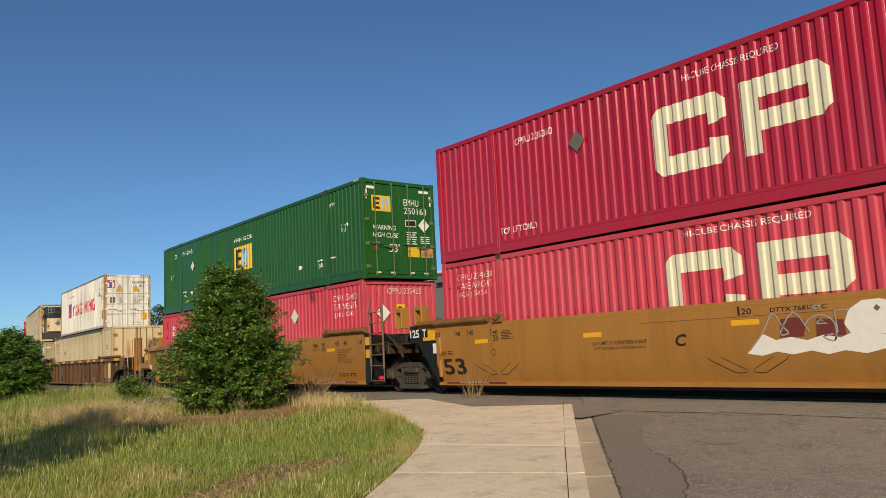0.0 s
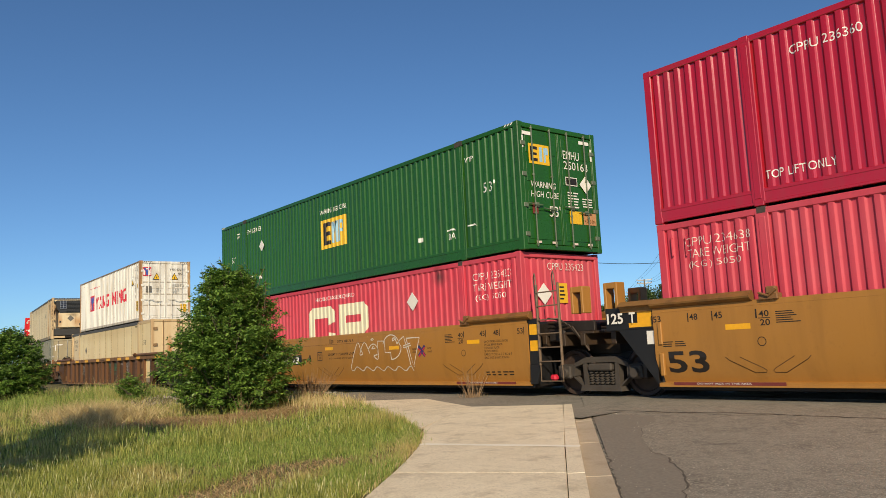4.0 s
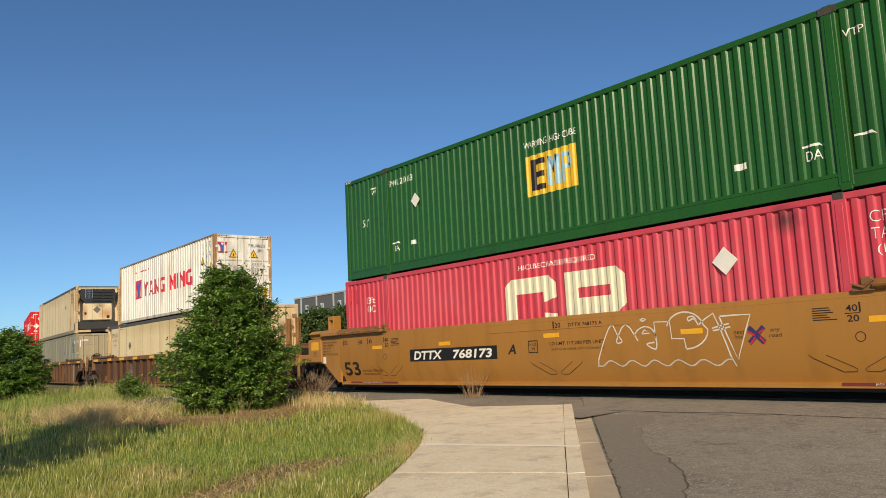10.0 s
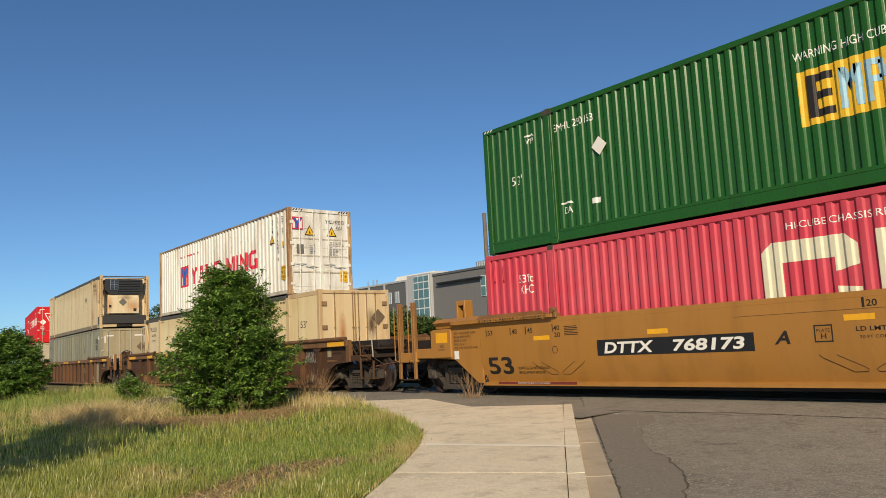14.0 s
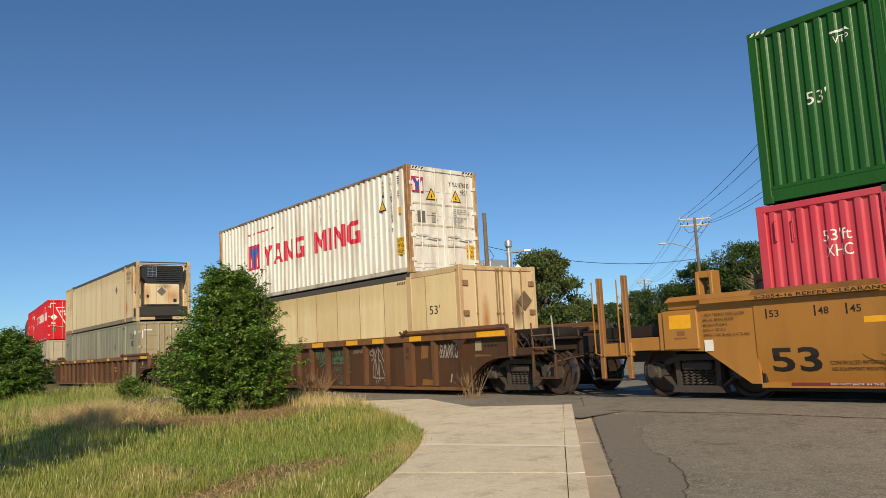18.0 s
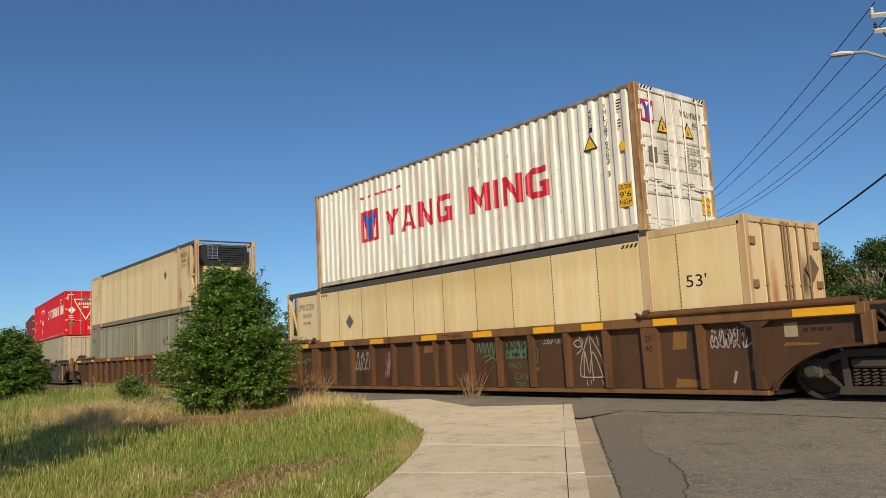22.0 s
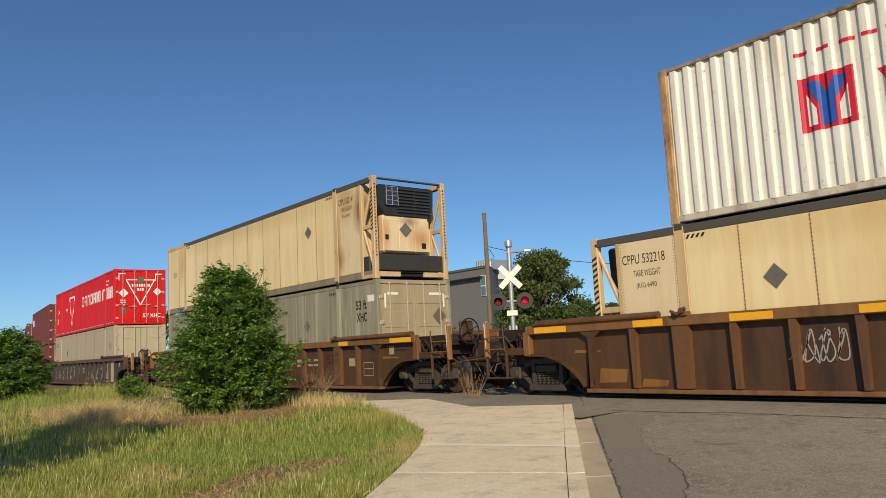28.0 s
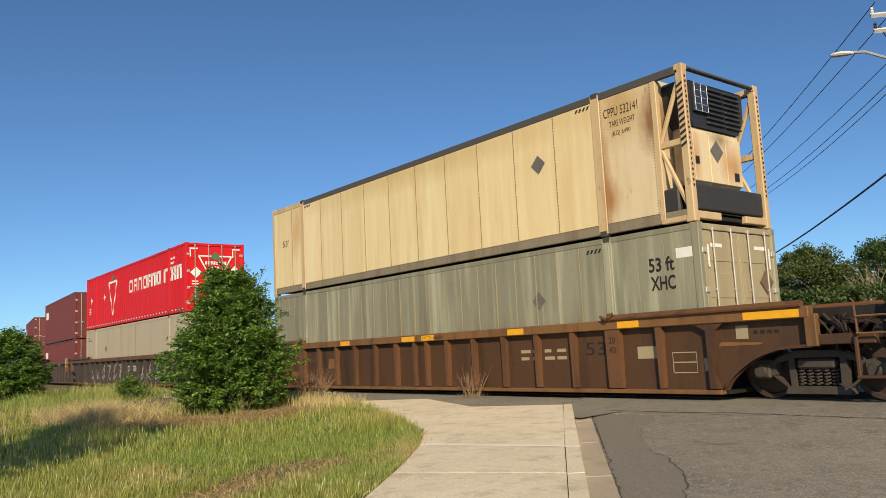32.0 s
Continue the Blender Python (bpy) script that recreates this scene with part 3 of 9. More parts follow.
def pink_box(x, old):
    c, wall, hl, hw = container("shipping_container", "sun-faded pinkish red corrugated container in an ochre well car" if not old else
                                "chalky faded red corrugated container in an ochre well car", PINK_OLD if old else PINK, ends="plain")
    if old:
        o = x
        emblem_cp(c, wall, 9.85 - o, 1.05, 2.32, CREAM)
        flat("lettering", fitted("HI-CUBE CHASSIS REQUIRED", (10.3 - o, 12.62 - o, 2.58, 2.71)), WHITE, c, wall)
        for k, (s, a, b) in enumerate((("CPPU 234638", 0.62, 1.98), ("TARE WEIGHT", 0.66, 1.95), ("(KG) 5050", 0.66, 1.78))):
            flat("lettering", fitted(s, (3.35 - o + a, 3.25 - o + b, 2.43 - 0.21 * k, 2.58 - 0.21 * k), 0, -0.014), PINK_LETTER, c, wall)
    else:
        o = x
        emblem_cp(c, wall, -9.62 - o, 1.02, 2.28, CREAM)
        flat("lettering", fitted("HI-CUBE CHASSIS REQUIRED", (-9.15 - o, -7.0 - o, 2.44, 2.57)), WHITE, c, wall)
        for k, (s, a, b) in enumerate((("CPPU 235423", -1.78, -0.52), ("TARE WEIGHT", -1.78, -0.52), ("(KG) 5050", -1.72, -0.72))):
            flat("lettering", fitted(s, (a - o, b - o, 2.38 - 0.25 * k, 2.55 - 0.25 * k), 0, -0.014), WHITE, c, wall)
        flat("lettering", fitted("53'ft", (-15.27 - o, -14.84 - o, 2.19, 2.37)), WHITE, c, wall)
        flat("lettering", fitted("XHC", (-15.24 - o, -14.84 - o, 1.95, 2.13)), WHITE, c, wall)
        p = Shape().prism(diamond(-4.16 - o, 2.09, 0.24), -hw - 0.012, -hw - 0.004)
        part("placard", p, WHITE, c, "white diamond placard")
    for k in (0.32, 0.62):
        for sx in (-1, 1):
            s = Shape().tube([(sx * (hl - k), -hw - 0.03, 2.30), (sx * (hl - k), -hw - 0.03, 2.62)], 0.012, 6)
            s.tube([(sx * (hl - k), -hw, 2.62), (sx * (hl - k), -hw - 0.03, 2.62)], 0.012, 6)
            s.tube([(sx * (hl - k), -hw, 2.30), (sx * (hl - k), -hw - 0.03, 2.30)], 0.012, 6)
            part("tie_bar", s, PINK_OLD if old else PINK, c)
    flat("lettering", fitted("CPPU 235423", (-0.45, 0.75, 2.50, 2.66), 0, -0.014), WHITE, c, ("end", hl - 0.02))
    p = Shape().prism(diamond(-0.62, 1.95, 0.24), hl - 0.012, hl + 0.004, 0)
    part("placard", p, WHITE, c, "white diamond placard")
    flat("label_plate", outlines(rect(-0.14, 0.16, 1.75, 2.2)), YELLOW_LABEL, c, ("end", hl - 0.02), "yellow label")
    flat("lettering", bars((-0.1, 0.13, 1.8, 2.15), 4, 1, 3), DARK_LETTER, c, ("end", hl - 0.018))
    return couple(c, x, 5.5, 0.37)


def green_box():
    c, wall, hl, hw = container("shipping_container", "dark green corrugated container with yellow emblem panels, stacked on top", GREEN, rod=GREEN_ROD)
    o = -hl

    def mark(s, x0, x1, z0, z1, m=WHITE):
        flat("lettering", fitted(s, (x0 - o, x1 - o, z0 - 3.28, z1 - 3.28)), m, c, wall)

    flat("emblem", outlines(rect(-8.72 - o, -7.29 - o, 1.11, 2.0)), YELLOW_LABEL, c, wall, "yellow emblem panel")
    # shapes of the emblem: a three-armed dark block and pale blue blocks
    q = [p - o for p in (-8.60, -8.44, -8.18)]
    shift = [(a, b - 0.004) for a, b in wall]
    flat("emblem_block", outlines(rect(q[0], q[1], 1.22, 1.90), rect(q[1], q[2], 1.22, 1.34), rect(q[1], q[2] - 0.03, 1.50, 1.62), rect(q[1], q[2], 1.78, 1.90)), DARK_LETTER, c, shift)
    w0 = -8.08 - o
    flat("emblem_block", outlines(rect(w0, w0 + 0.09, 1.24, 1.88), [(w0, 1.88), (w0 + 0.14, 1.5), (w0 + 0.2, 1.62), (w0 + 0.1, 1.88)],
                                  [(w0 + 0.14, 1.5), (w0 + 0.31, 1.88), (w0 + 0.22, 1.88), (w0 + 0.1, 1.6)], rect(w0 + 0.22, w0 + 0.33, 1.24, 1.88),
                                  rect(w0 + 0.37, w0 + 0.47, 1.24, 1.88), rect(w0 + 0.47, w0 + 0.6, 1.78, 1.88), rect(w0 + 0.47, w0 + 0.6, 1.52, 1.62), rect(w0 + 0.56, w0 + 0.66, 1.56, 1.84)), SKY_LETTER, c, shift)
    mark("WARNING HIGH CUBE", -8.75, -7.27, 5.46, 5.60)
    mark("EMHU 250163", -13.95, -12.9, 5.62, 5.78)
    mark("53'", -15.28, -14.96, 4.72, 4.93)
    mark("53'", -1.27, -0.86, 4.76, 5.00)
    mark("VTP", -14.78, -14.55, 5.55, 5.67)
    mark("VTP", -1.86, -1.55, 5.60, 5.72)
    mark("DA", -13.8, -13.58, 3.86, 4.0)
    mark("DA", -2.62, -2.36, 3.84, 4.0)
    for x in (-12.95, -3.72):
        flat("label_plate", outlines(rect(x - 0.11 - o, x + 0.11 - o, 0.66, 0.77)), WHITE, c, wall)
    for x in (-14.68, -1.7, -13.7, -2.5):
        z = 2.44 if abs(x + 8) > 6.3 else 0.78
        flat("mark", outlines([(x - 0.16 - o, z), (x + 0.1 - o, z), (x + 0.16 - o, z - 0.02), (x + 0.1 - o, z + 0.045), (x - 0.16 - o, z + 0.03)]), WHITE, c, wall)
    part("placard", Shape().prism(diamond(-12.75 - o, 1.78, 0.19), -hw - 0.012, -hw - 0.004), WHITE, c, "white diamond placard")
    for x in (-16.0, -0.33):
        flat("hazard_stripes", outlines(*[[(x + 0.1 * i - o - 0.1, 2.83), (x + 0.1 * i - o - 0.05, 2.83), (x + 0.1 * i - o, 2.88), (x + 0.1 * i - o - 0.05, 2.88)] for i in range(3)]), WHITE, c, -hw - 0.002)
    for s in (-6.03, 6.03):
        part("lift_plate", Shape().box(s - 0.14, s + 0.14, -hw - 0.012, -hw, 2.76, 2.88, 0.004), CAST, c)
    x = hl - 0.016

    def back(s, y0, y1, z0, z1, m=WHITE, slant=0.0):
        flat("lettering", fitted(s, (y0, y1, z0, z1), slant), m, c, ("end", x + 0.004))

    flat("emblem", outlines(rect(-0.98, -0.32, 1.96, 2.42)), YELLOW_LABEL, c, ("end", x + 0.002), "yellow emblem panel")
    flat("emblem_block", outlines(rect(-0.93, -0.84, 2.02, 2.36), rect(-0.84, -0.7, 2.02, 2.09), rect(-0.84, -0.72, 2.16, 2.22), rect(-0.84, -0.7, 2.29, 2.36)), DARK_LETTER, c, ("end", x + 0.006))
    flat("emblem_block", outlines(rect(-0.64, -0.55, 2.02, 2.36), rect(-0.5, -0.44, 2.02, 2.36), rect(-0.44, -0.36, 2.2, 2.36)), SKY_LETTER, c, ("end", x + 0.006))
    back("EMHU", 0.15, 0.70, 2.18, 2.38)
    back("250163", 0.15, 0.98, 1.94, 2.13)
    back("WARNING", -0.98, -0.18, 1.42, 1.56, slant=0.15)
    back("HIGH CUBE", -0.98, -0.1, 1.20, 1.34, slant=0.15)
    back("53'", -0.42, -0.06, 0.78, 1.03)
    flat("placard", outlines(diamond(0.86, 1.62, 0.21)), WHITE, c, ("end", x + 0.012), "white diamond placard")
    flat("label_plate", outlines(rect(0.18, 0.58, 1.56, 1.76)), WHITE, c, ("end", x + 0.004))
    flat("emblem_block", outlines(rect(0.2, 0.56, 1.58, 1.74)), DARK_LETTER, c, ("end", x + 0.006))
    flat("lettering", bars((0.22, 0.62, 1.02, 1.42), 6, 2, 5), WHITE, c, ("end", x + 0.004))
    flat("lettering", bars((0.72, 1.12, 1.06, 1.3), 4, 2, 6), WHITE, c, ("end", x + 0.004))
    flat("label_plate", outlines(rect(0.25, 0.66, 0.66, 0.96)), YELLOW_LABEL, c, ("end", x + 0.004), "yellow label")
    flat("label_plate", outlines(rect(0.72, 1.16, 0.66, 0.94)), CORK, c, ("end", x + 0.004), "dusty orange label")
    back("4,000 lbs", 0.76, 1.12, 0.68, 0.80, DARK_LETTER)
    flat("label_plate", outlines(rect(-0.96, -0.78, 0.82, 1.06)), MAROON_TAPE, c, ("end", x + 0.004))
    for y0, y1, z0, z1 in ((-1.15, -0.85, 2.60, 2.68), (0.72, 1.08, 2.60, 2.68), (-1.19, -1.13, 2.3, 2.58), (1.1, 1.16, 2.22, 2.52)):
        flat("reflector", outlines(rect(y0, y1, z0, z1)), WHITE, c, ("end", x + 0.004))
    for y0 in (-0.9, -0.4, 0.3, 0.8):
        flat("reflector", outlines(rect(y0, y0 + 0.16, 0.16, 0.21)), PINK_LETTER, c, ("end", x + 0.01))
    return couple(c, o, 5.5, 3.28)


GREEN_ROD = painted("green_painted_steel_rod", (0.13, 0.17, 0.11), 0.4, amount=0.4)
CORK = plain("dusty_orange_label", (0.50, 0.25, 0.11), 0.6)


FAINT = plain("worn_grey_lettering", (0.36, 0.34, 0.29), 0.6)


def white_box():
    # 12.28 long: stretched past a forty-foot box's 12.192 to fit the camera's view
    c, wall, hl, hw = container("shipping_container", "white forty-foot container with red blocks and rust-streaked posts", WHITE_BOX, 12.28, 2.438, 2.896, pitch=0.278,
                                depth=0.044, post=RUSTY_POST, rail=RAIL_AND_GROOVE, frame_posts=False, rod=WHITE_BOX, end_paint=WHITE_BOX, top_paint=RUSTY_EDGE)
    o = -25.96 - hl
    z = -3.235

    def r(x0, x1, z0, z1):
        return rect(x0 - o, x1 - o, z0 + z, z1 + z)

    def p(*pts):
        return [(a - o, b + z) for a, b in pts]

    flat("emblem", outlines(r(-35.68, -34.82, 4.31, 5.19)), RED_LETTER, c, wall, "red square emblem")
    lift = [(a, b - 0.004) for a, b in wall]
    flat("emblem_block", outlines(p((-35.58, 5.1), (-35.38, 5.1), (-35.25, 4.86), (-35.12, 5.1), (-34.92, 5.1), (-35.13, 4.72), (-35.13, 4.38), (-35.37, 4.38), (-35.37, 4.72))), BLUE_LETTER, c, lift)
    flat("emblem_block", outlines(p((-35.58, 4.92), (-35.42, 4.66), (-35.42, 4.4), (-35.58, 4.4)), p((-34.92, 4.92), (-35.08, 4.66), (-35.08, 4.4), (-34.92, 4.4))), WHITE, c, lift)
    x = -34.5
    h0, h1, s = 4.35, 5.02, 0.165

    def glyph(kind, x, w):
        a, b, m = x, x + w, x + w / 2
        if kind == 0:      # funnel with a notch, on a stem
            return [p((a, h1), (a + 0.19, h1), (m, 4.80), (m, 4.62), (m - s / 2, 4.62)), p((m, 4.62), (m, 4.80), (b - 0.19, h1), (b, h1), (m + s / 2, 4.62)), r(m - s / 2, m + s / 2, h0, 4.62)]
        if kind == 1:      # chevron on a low bar
            return [p((a, h0), (a + 0.17, h0), (m, 4.84), (m, h1), (m - 0.09, h1)), p((m, 4.84), (b - 0.17, h0), (b, h0), (m + 0.09, h1), (m, h1)), p((m - 0.1, 4.47), (m + 0.1, 4.47), (m + 0.06, 4.58), (m - 0.06, 4.58))]
        if kind == 2:      # two posts joined by a slope
            return [r(a, a + s, h0, h1), r(b - s, b, h0, h1), p((a + s, h1), (a + s, h1 - 0.24), (b - s, h0), (b - s, h0 + 0.24))]
        if kind == 3:      # ring open to one side
            return [p((a, h0 + 0.14), (a + s, h0 + 0.19), (a + s, h1 - 0.19), (a, h1 - 0.14)), p((a, h1 - 0.14), (a + s, h1 - 0.19), (a + s + 0.03, h1 - 0.14), (b - 0.04, h1 - 0.14), (b - 0.04, h1), (a + 0.13, h1)),
                    p((a, h0 + 0.14), (a + 0.13, h0), (b, h0), (b, h0 + 0.14), (a + s + 0.03, h0 + 0.14), (a + s, h0 + 0.19)), r(b - s, b, h0 + 0.14, h0 + 0.36), r(b - 0.28, b - s, h0 + 0.24, h0 + 0.36)]
        if kind == 4:      # two posts with a wedge hung between
            return [r(a, a + s, h0, h1), r(b - s, b, h0, h1), p((a + s, h1), (a + s, h1 - 0.24), (m, h0 + 0.1), (m, h0 + 0.36)), p((m, h0 + 0.36), (m, h0 + 0.1), (b - s, h1 - 0.24), (b - s, h1))]
        return [r(a, a + s, h0, h1)]

    for kind, w in ((0, 0.62), (1, 0.62), (2, 0.60), (3, 0.58), (None, 0.42), (4, 0.72), (5, 0.16), (2, 0.62), (3, 0.66)):
        if kind is not None:
            flat("lettering_block", outlines(*glyph(kind, x, w)), RED_LETTER, c, wall)
        x += w * 1.02 + 0.13
    flat("lettering", bars((-35.7 - o, -33.6 - o, 2.28, 2.42), 1, 6, 4), RED_LETTER, c, wall)
    n = "YMLU876583 3"
    for i, ch in enumerate(n):
        if ch != " ":
            flat("lettering", fitted(ch, (-26.76 - o, -26.68 - o, 2.56 - 0.125 * i, 2.66 - 0.125 * i)), DARK_LETTER, c, -hw + 0.008)
    for i, ch in enumerate("45G1"):
        flat("lettering", fitted(ch, (-27.14 - o, -27.06 - o, 2.54 - 0.125 * i, 2.64 - 0.125 * i)), DARK_LETTER, c, -hw + 0.008)
    for grow, tone, name in ((1.18, DARK_LETTER, "sign_border"), (0.86, YELLOW_LABEL, "warning_sign")):
        tri = [(-27.14 + grow * u - o, 1.92 + grow * w) for u, w in ((-0.16, -0.10), (0.16, -0.10), (0.0, 0.17))]
        flat(name, outlines(tri), tone, c, -hw + (0.008 if grow > 1 else 0.004), "yellow warning triangle" if grow < 1 else "")
    flat("label_plate", outlines(rect(-26.52 - o, -26.20 - o, 0.52, 0.98)), YELLOW_LABEL, c, -hw + 0.004, "yellow height label")
    for s_, z0, z1 in (("CAUTION", 0.86, 0.95), ("9'6", 0.70, 0.82), ("HIGH", 0.56, 0.67)):
        flat("lettering", fitted(s_, (-26.50 - o, -26.22 - o, z0, z1)), DARK_LETTER, c, -hw)
    flat("label_plate", outlines(rect(-26.40 - o, -26.28 - o, 1.62, 1.80)), YELLOW_LABEL, c, -hw + 0.004)
    flat("lettering", bars((-26.42 - o, -26.30 - o, 2.08, 2.26), 3, 1, 4), DARK_LETTER, c, -hw + 0.004)
    flat("lettering", bars((-26.42 - o, -26.28 - o, 2.42, 2.66), 4, 1, 6), DARK_LETTER, c, -hw + 0.004)
    e = hl - 0.014
    flat("emblem", outlines(rect(-1.08, -0.68, 2.16, 2.58)), RED_LETTER, c, ("end", e + 0.012), "small red square emblem")
    flat("emblem_block", outlines([(-1.05, 2.50), (-0.96, 2.37), (-0.96, 2.2), (-1.05, 2.2)], [(-0.71, 2.50), (-0.80, 2.37), (-0.80, 2.2), (-0.71, 2.2)], [(-0.94, 2.54), (-0.82, 2.54), (-0.88, 2.44)]), WHITE, c, ("end", e + 0.015))
    flat("emblem_block", outlines([(-1.04, 2.54), (-0.95, 2.54), (-0.88, 2.42), (-0.81, 2.54), (-0.72, 2.54), (-0.84, 2.35), (-0.84, 2.2), (-0.92, 2.2), (-0.92, 2.35)]), BLUE_LETTER, c, ("end", e + 0.018))
    for y in (-0.42, 0.43):
        flat("sign_border", outlines([(y - 0.19, 1.98), (y + 0.19, 1.98), (y, 2.32)]), DARK_LETTER, c, ("end", e + 0.012))
        flat("warning_sign", outlines([(y - 0.145, 2.005), (y + 0.145, 2.005), (y, 2.27)]), YELLOW_LABEL, c, ("end", e + 0.015), "yellow warning triangle")
        flat("lettering", outlines([(y - 0.03, 2.04), (y + 0.03, 2.04), (y, 2.16)]), DARK_LETTER, c, ("end", e + 0.018))
    flat("label_plate", outlines(rect(-0.92, -0.66, 1.36, 1.66)), GREY_PLACARD, c, ("end", e + 0.012), "grey label plate")
    flat("lettering", bars((-0.44, -0.2, 1.36, 1.66), 5, 1, 8), FAINT, c, ("end", e + 0.012))
    flat("label_plate", outlines(rect(0.72, 1.0, 0.42, 0.80)), YELLOW_LABEL, c, ("end", e + 0.012), "yellow height label")
    for s_, z0, z1 in (("CAUTION", 0.70, 0.77), ("9'6", 0.57, 0.66), ("HIGH", 0.45, 0.54)):
        flat("lettering", fitted(s_, (0.74, 0.98, z0, z1)), DARK_LETTER, c, ("end", e + 0.015))
    flat("lettering", fitted("YMLU 876583", (0.2, 0.92, 2.42, 2.54)), DARK_LETTER, c, ("end", e + 0.012))
    flat("lettering", fitted("45G1", (0.6, 0.85, 2.24, 2.34)), DARK_LETTER, c, ("end", e + 0.012))
    flat("lettering", bars((0.34, 0.92, 1.30, 1.80), 9, 5, 9), FAINT, c, ("end", e + 0.012))
    # greyer strips: the shade in the doors' recessed lines, put in as colour
    for z0 in (0.72, 1.26, 1.84):
        for a, b in ((-1.06, -0.06), (0.06, 1.06)):
            part("door_groove_shade", Shape().box(hl - 0.02, hl - 0.006, a, b, z0, z0 + 0.05, 0.006), RAIL_AND_GROOVE, c)
    for y0 in (-1.05, 0.7):
        flat("hazard_stripes", outlines(*[[(y0 + 0.1 * i, 2.80), (y0 + 0.05 + 0.1 * i, 2.80), (y0 + 0.1 + 0.1 * i, 2.87), (y0 + 0.05 + 0.1 * i, 2.87)] for i in range(4)]), DARK_LETTER, c, ("end", e + 0.012))
    return couple(c, o, 4.5, 3.235)


def reefer(x, z, unit, label):
    """A tan panelled refrigerated container. unit: +1 or -1, the end with the cooling unit in its open frame."""
    c = thing("refrigerated_container", label, "refrigerated container")
    hl, hw, h = L53 / 2, W53 / 2, H53
    y0 = -hw

    def bx(*a, c=0.006):
        # mirrored along x when the unit is at the rear
        s = Shape()
        x0, x1 = a[0] * unit, a[1] * unit
        return s.box(min(x0, x1), max(x0, x1), *a[2:], c=c)

    wall_end = hl - 0.70          # the insulated box stops short of the unit's frame
    low, top = 0.24, h - 0.17
    for side in (-1, 1):
        y = side * (hw - 0.03)
        for edges in ((-hl + 0.16, -6.73, -6.14), (-5.92, *[-4.88 + 1.22 * k for k in range(9)], 5.92), (6.14, wall_end)):
            a, b, n = edges[0], edges[-1], len(edges) - 1
            for u, v in zip(edges, edges[1:]):
                part("side_panel", bx(u + 0.003, v - 0.003, y - 0.022, y + 0.022, low, top, c=0.004), TAN_END if n == 1 else TAN, c)
            part("wall_backing", bx(a, b, y - side * 0.01 - 0.014, y - side * 0.01 + 0.014, low, top, c=0.001), TAN, c)
            if side < 0:
                for u in [e * unit for e in edges[1:-1]]:
                    r = Shape().box(u - 0.007, u + 0.007, y0 + 0.003, y0 + 0.012, low, top, 0.002)
                    for k in range(36):
                        zz = low + 0.04 + (top - low - 0.08) * k / 35
                        r.box(u - 0.017, u + 0.017, y0 + 0.001, y0 + 0.009, zz - 0.010, zz + 0.010, 0.003)
                    part("rivet_seam", r, DARK_SEAM, c)
        y = side * hw
        part("top_rail", bx(-6.0, hl - 0.1, y, y - side * 0.08, top, h - 0.02, c=0.01), GREY_RAIL, c, "dark grey roof rail")
        part("top_rail", bx(-hl + 0.1, -6.0, y, y - side * 0.08, top, h - 0.02, c=0.01), TAN_POST, c)
        part("bottom_rail", bx(-hl + 0.1, hl - 0.1, y - side * 0.012, y - side * 0.09, 0.04, low, c=0.012), DUSTY_RAIL, c, "dusty grey-tan bottom rail")
        for u in (-6.03, 6.03):
            s = bx(u - 0.11, u + 0.11, y + side * 0.006, y - side * 0.12, 0.05, h - 0.04, c=0.012)
            part("stacking_post", s, TAN_POST, c)
            for zz in (0.06, h - 0.055):
                casting(c, u * unit, y - side * 0.072, zz, CAST)
        # rear posts with their castings
        part("corner_post", bx(-hl, -hl + 0.16, y, y - side * 0.13, 0.03, h - 0.03, c=0.014), TAN_POST, c)
        for u in (-hl + 0.0885, hl - 0.0885):
            casting(c, u * unit, y - side * 0.08, 0.06, TAN_POST)
            casting(c, u * unit, y - side * 0.08, h - 0.057, TAN_POST)
        # the unit's open frame: post, top and bottom beams, two braces from the middle of the wall
        part("corner_post", bx(hl - 0.16, hl, y, y - side * 0.14, 0.03, h - 0.03, c=0.016), TAN_POST, c)
        part("end_wall_post", bx(wall_end - 0.02, wall_end + 0.10, y - side * 0.004, y - side * 0.12, 0.1, h - 0.1, c=0.012), TAN_POST, c)
        part("top_beam", bx(wall_end, hl - 0.1, y - side * 0.01, y - side * 0.12, h - 0.15, h - 0.03, c=0.012), TAN_POST, c)
        part("bottom_beam", bx(wall_end, hl - 0.1, y - side * 0.01, y - side * 0.12, 0.03, 0.14, c=0.012), TAN_POST, c)
        m = Shape().tube([(unit * (wall_end + 0.06), y - side * 0.07, 1.48), (unit * (hl - 0.14), y - side * 0.07, 2.62)], 0.045, 6)
        part("brace", m, TAN_POST, c)
        m = Shape().tube([(unit * (wall_end + 0.06), y - side * 0.07, 1.48), (unit * (hl - 0.14), y - side * 0.07, 0.3)], 0.045, 6)
        part("brace", m, TAN_POST, c)
        part("gusset", bx(wall_end, hl - 0.1, y - side * 0.02, y - side * 0.11, 1.42, 1.54, c=0.01), TAN_POST, c)
    r = Shape().box(-hl + 0.1, hl - 0.9, -hw + 0.05, hw - 0.05, h - 0.1, h - 0.03, 0.02) if unit > 0 else Shape().box(-hl + 0.9, hl - 0.1, -hw + 0.05, hw - 0.05, h - 0.1, h - 0.03, 0.02)
    part("roof", r, GREY_RAIL, c)
    part("floor", bx(-hl + 0.1, hl - 0.1, -hw + 0.1, hw - 0.1, 0.08, 0.2), STEEL, c)
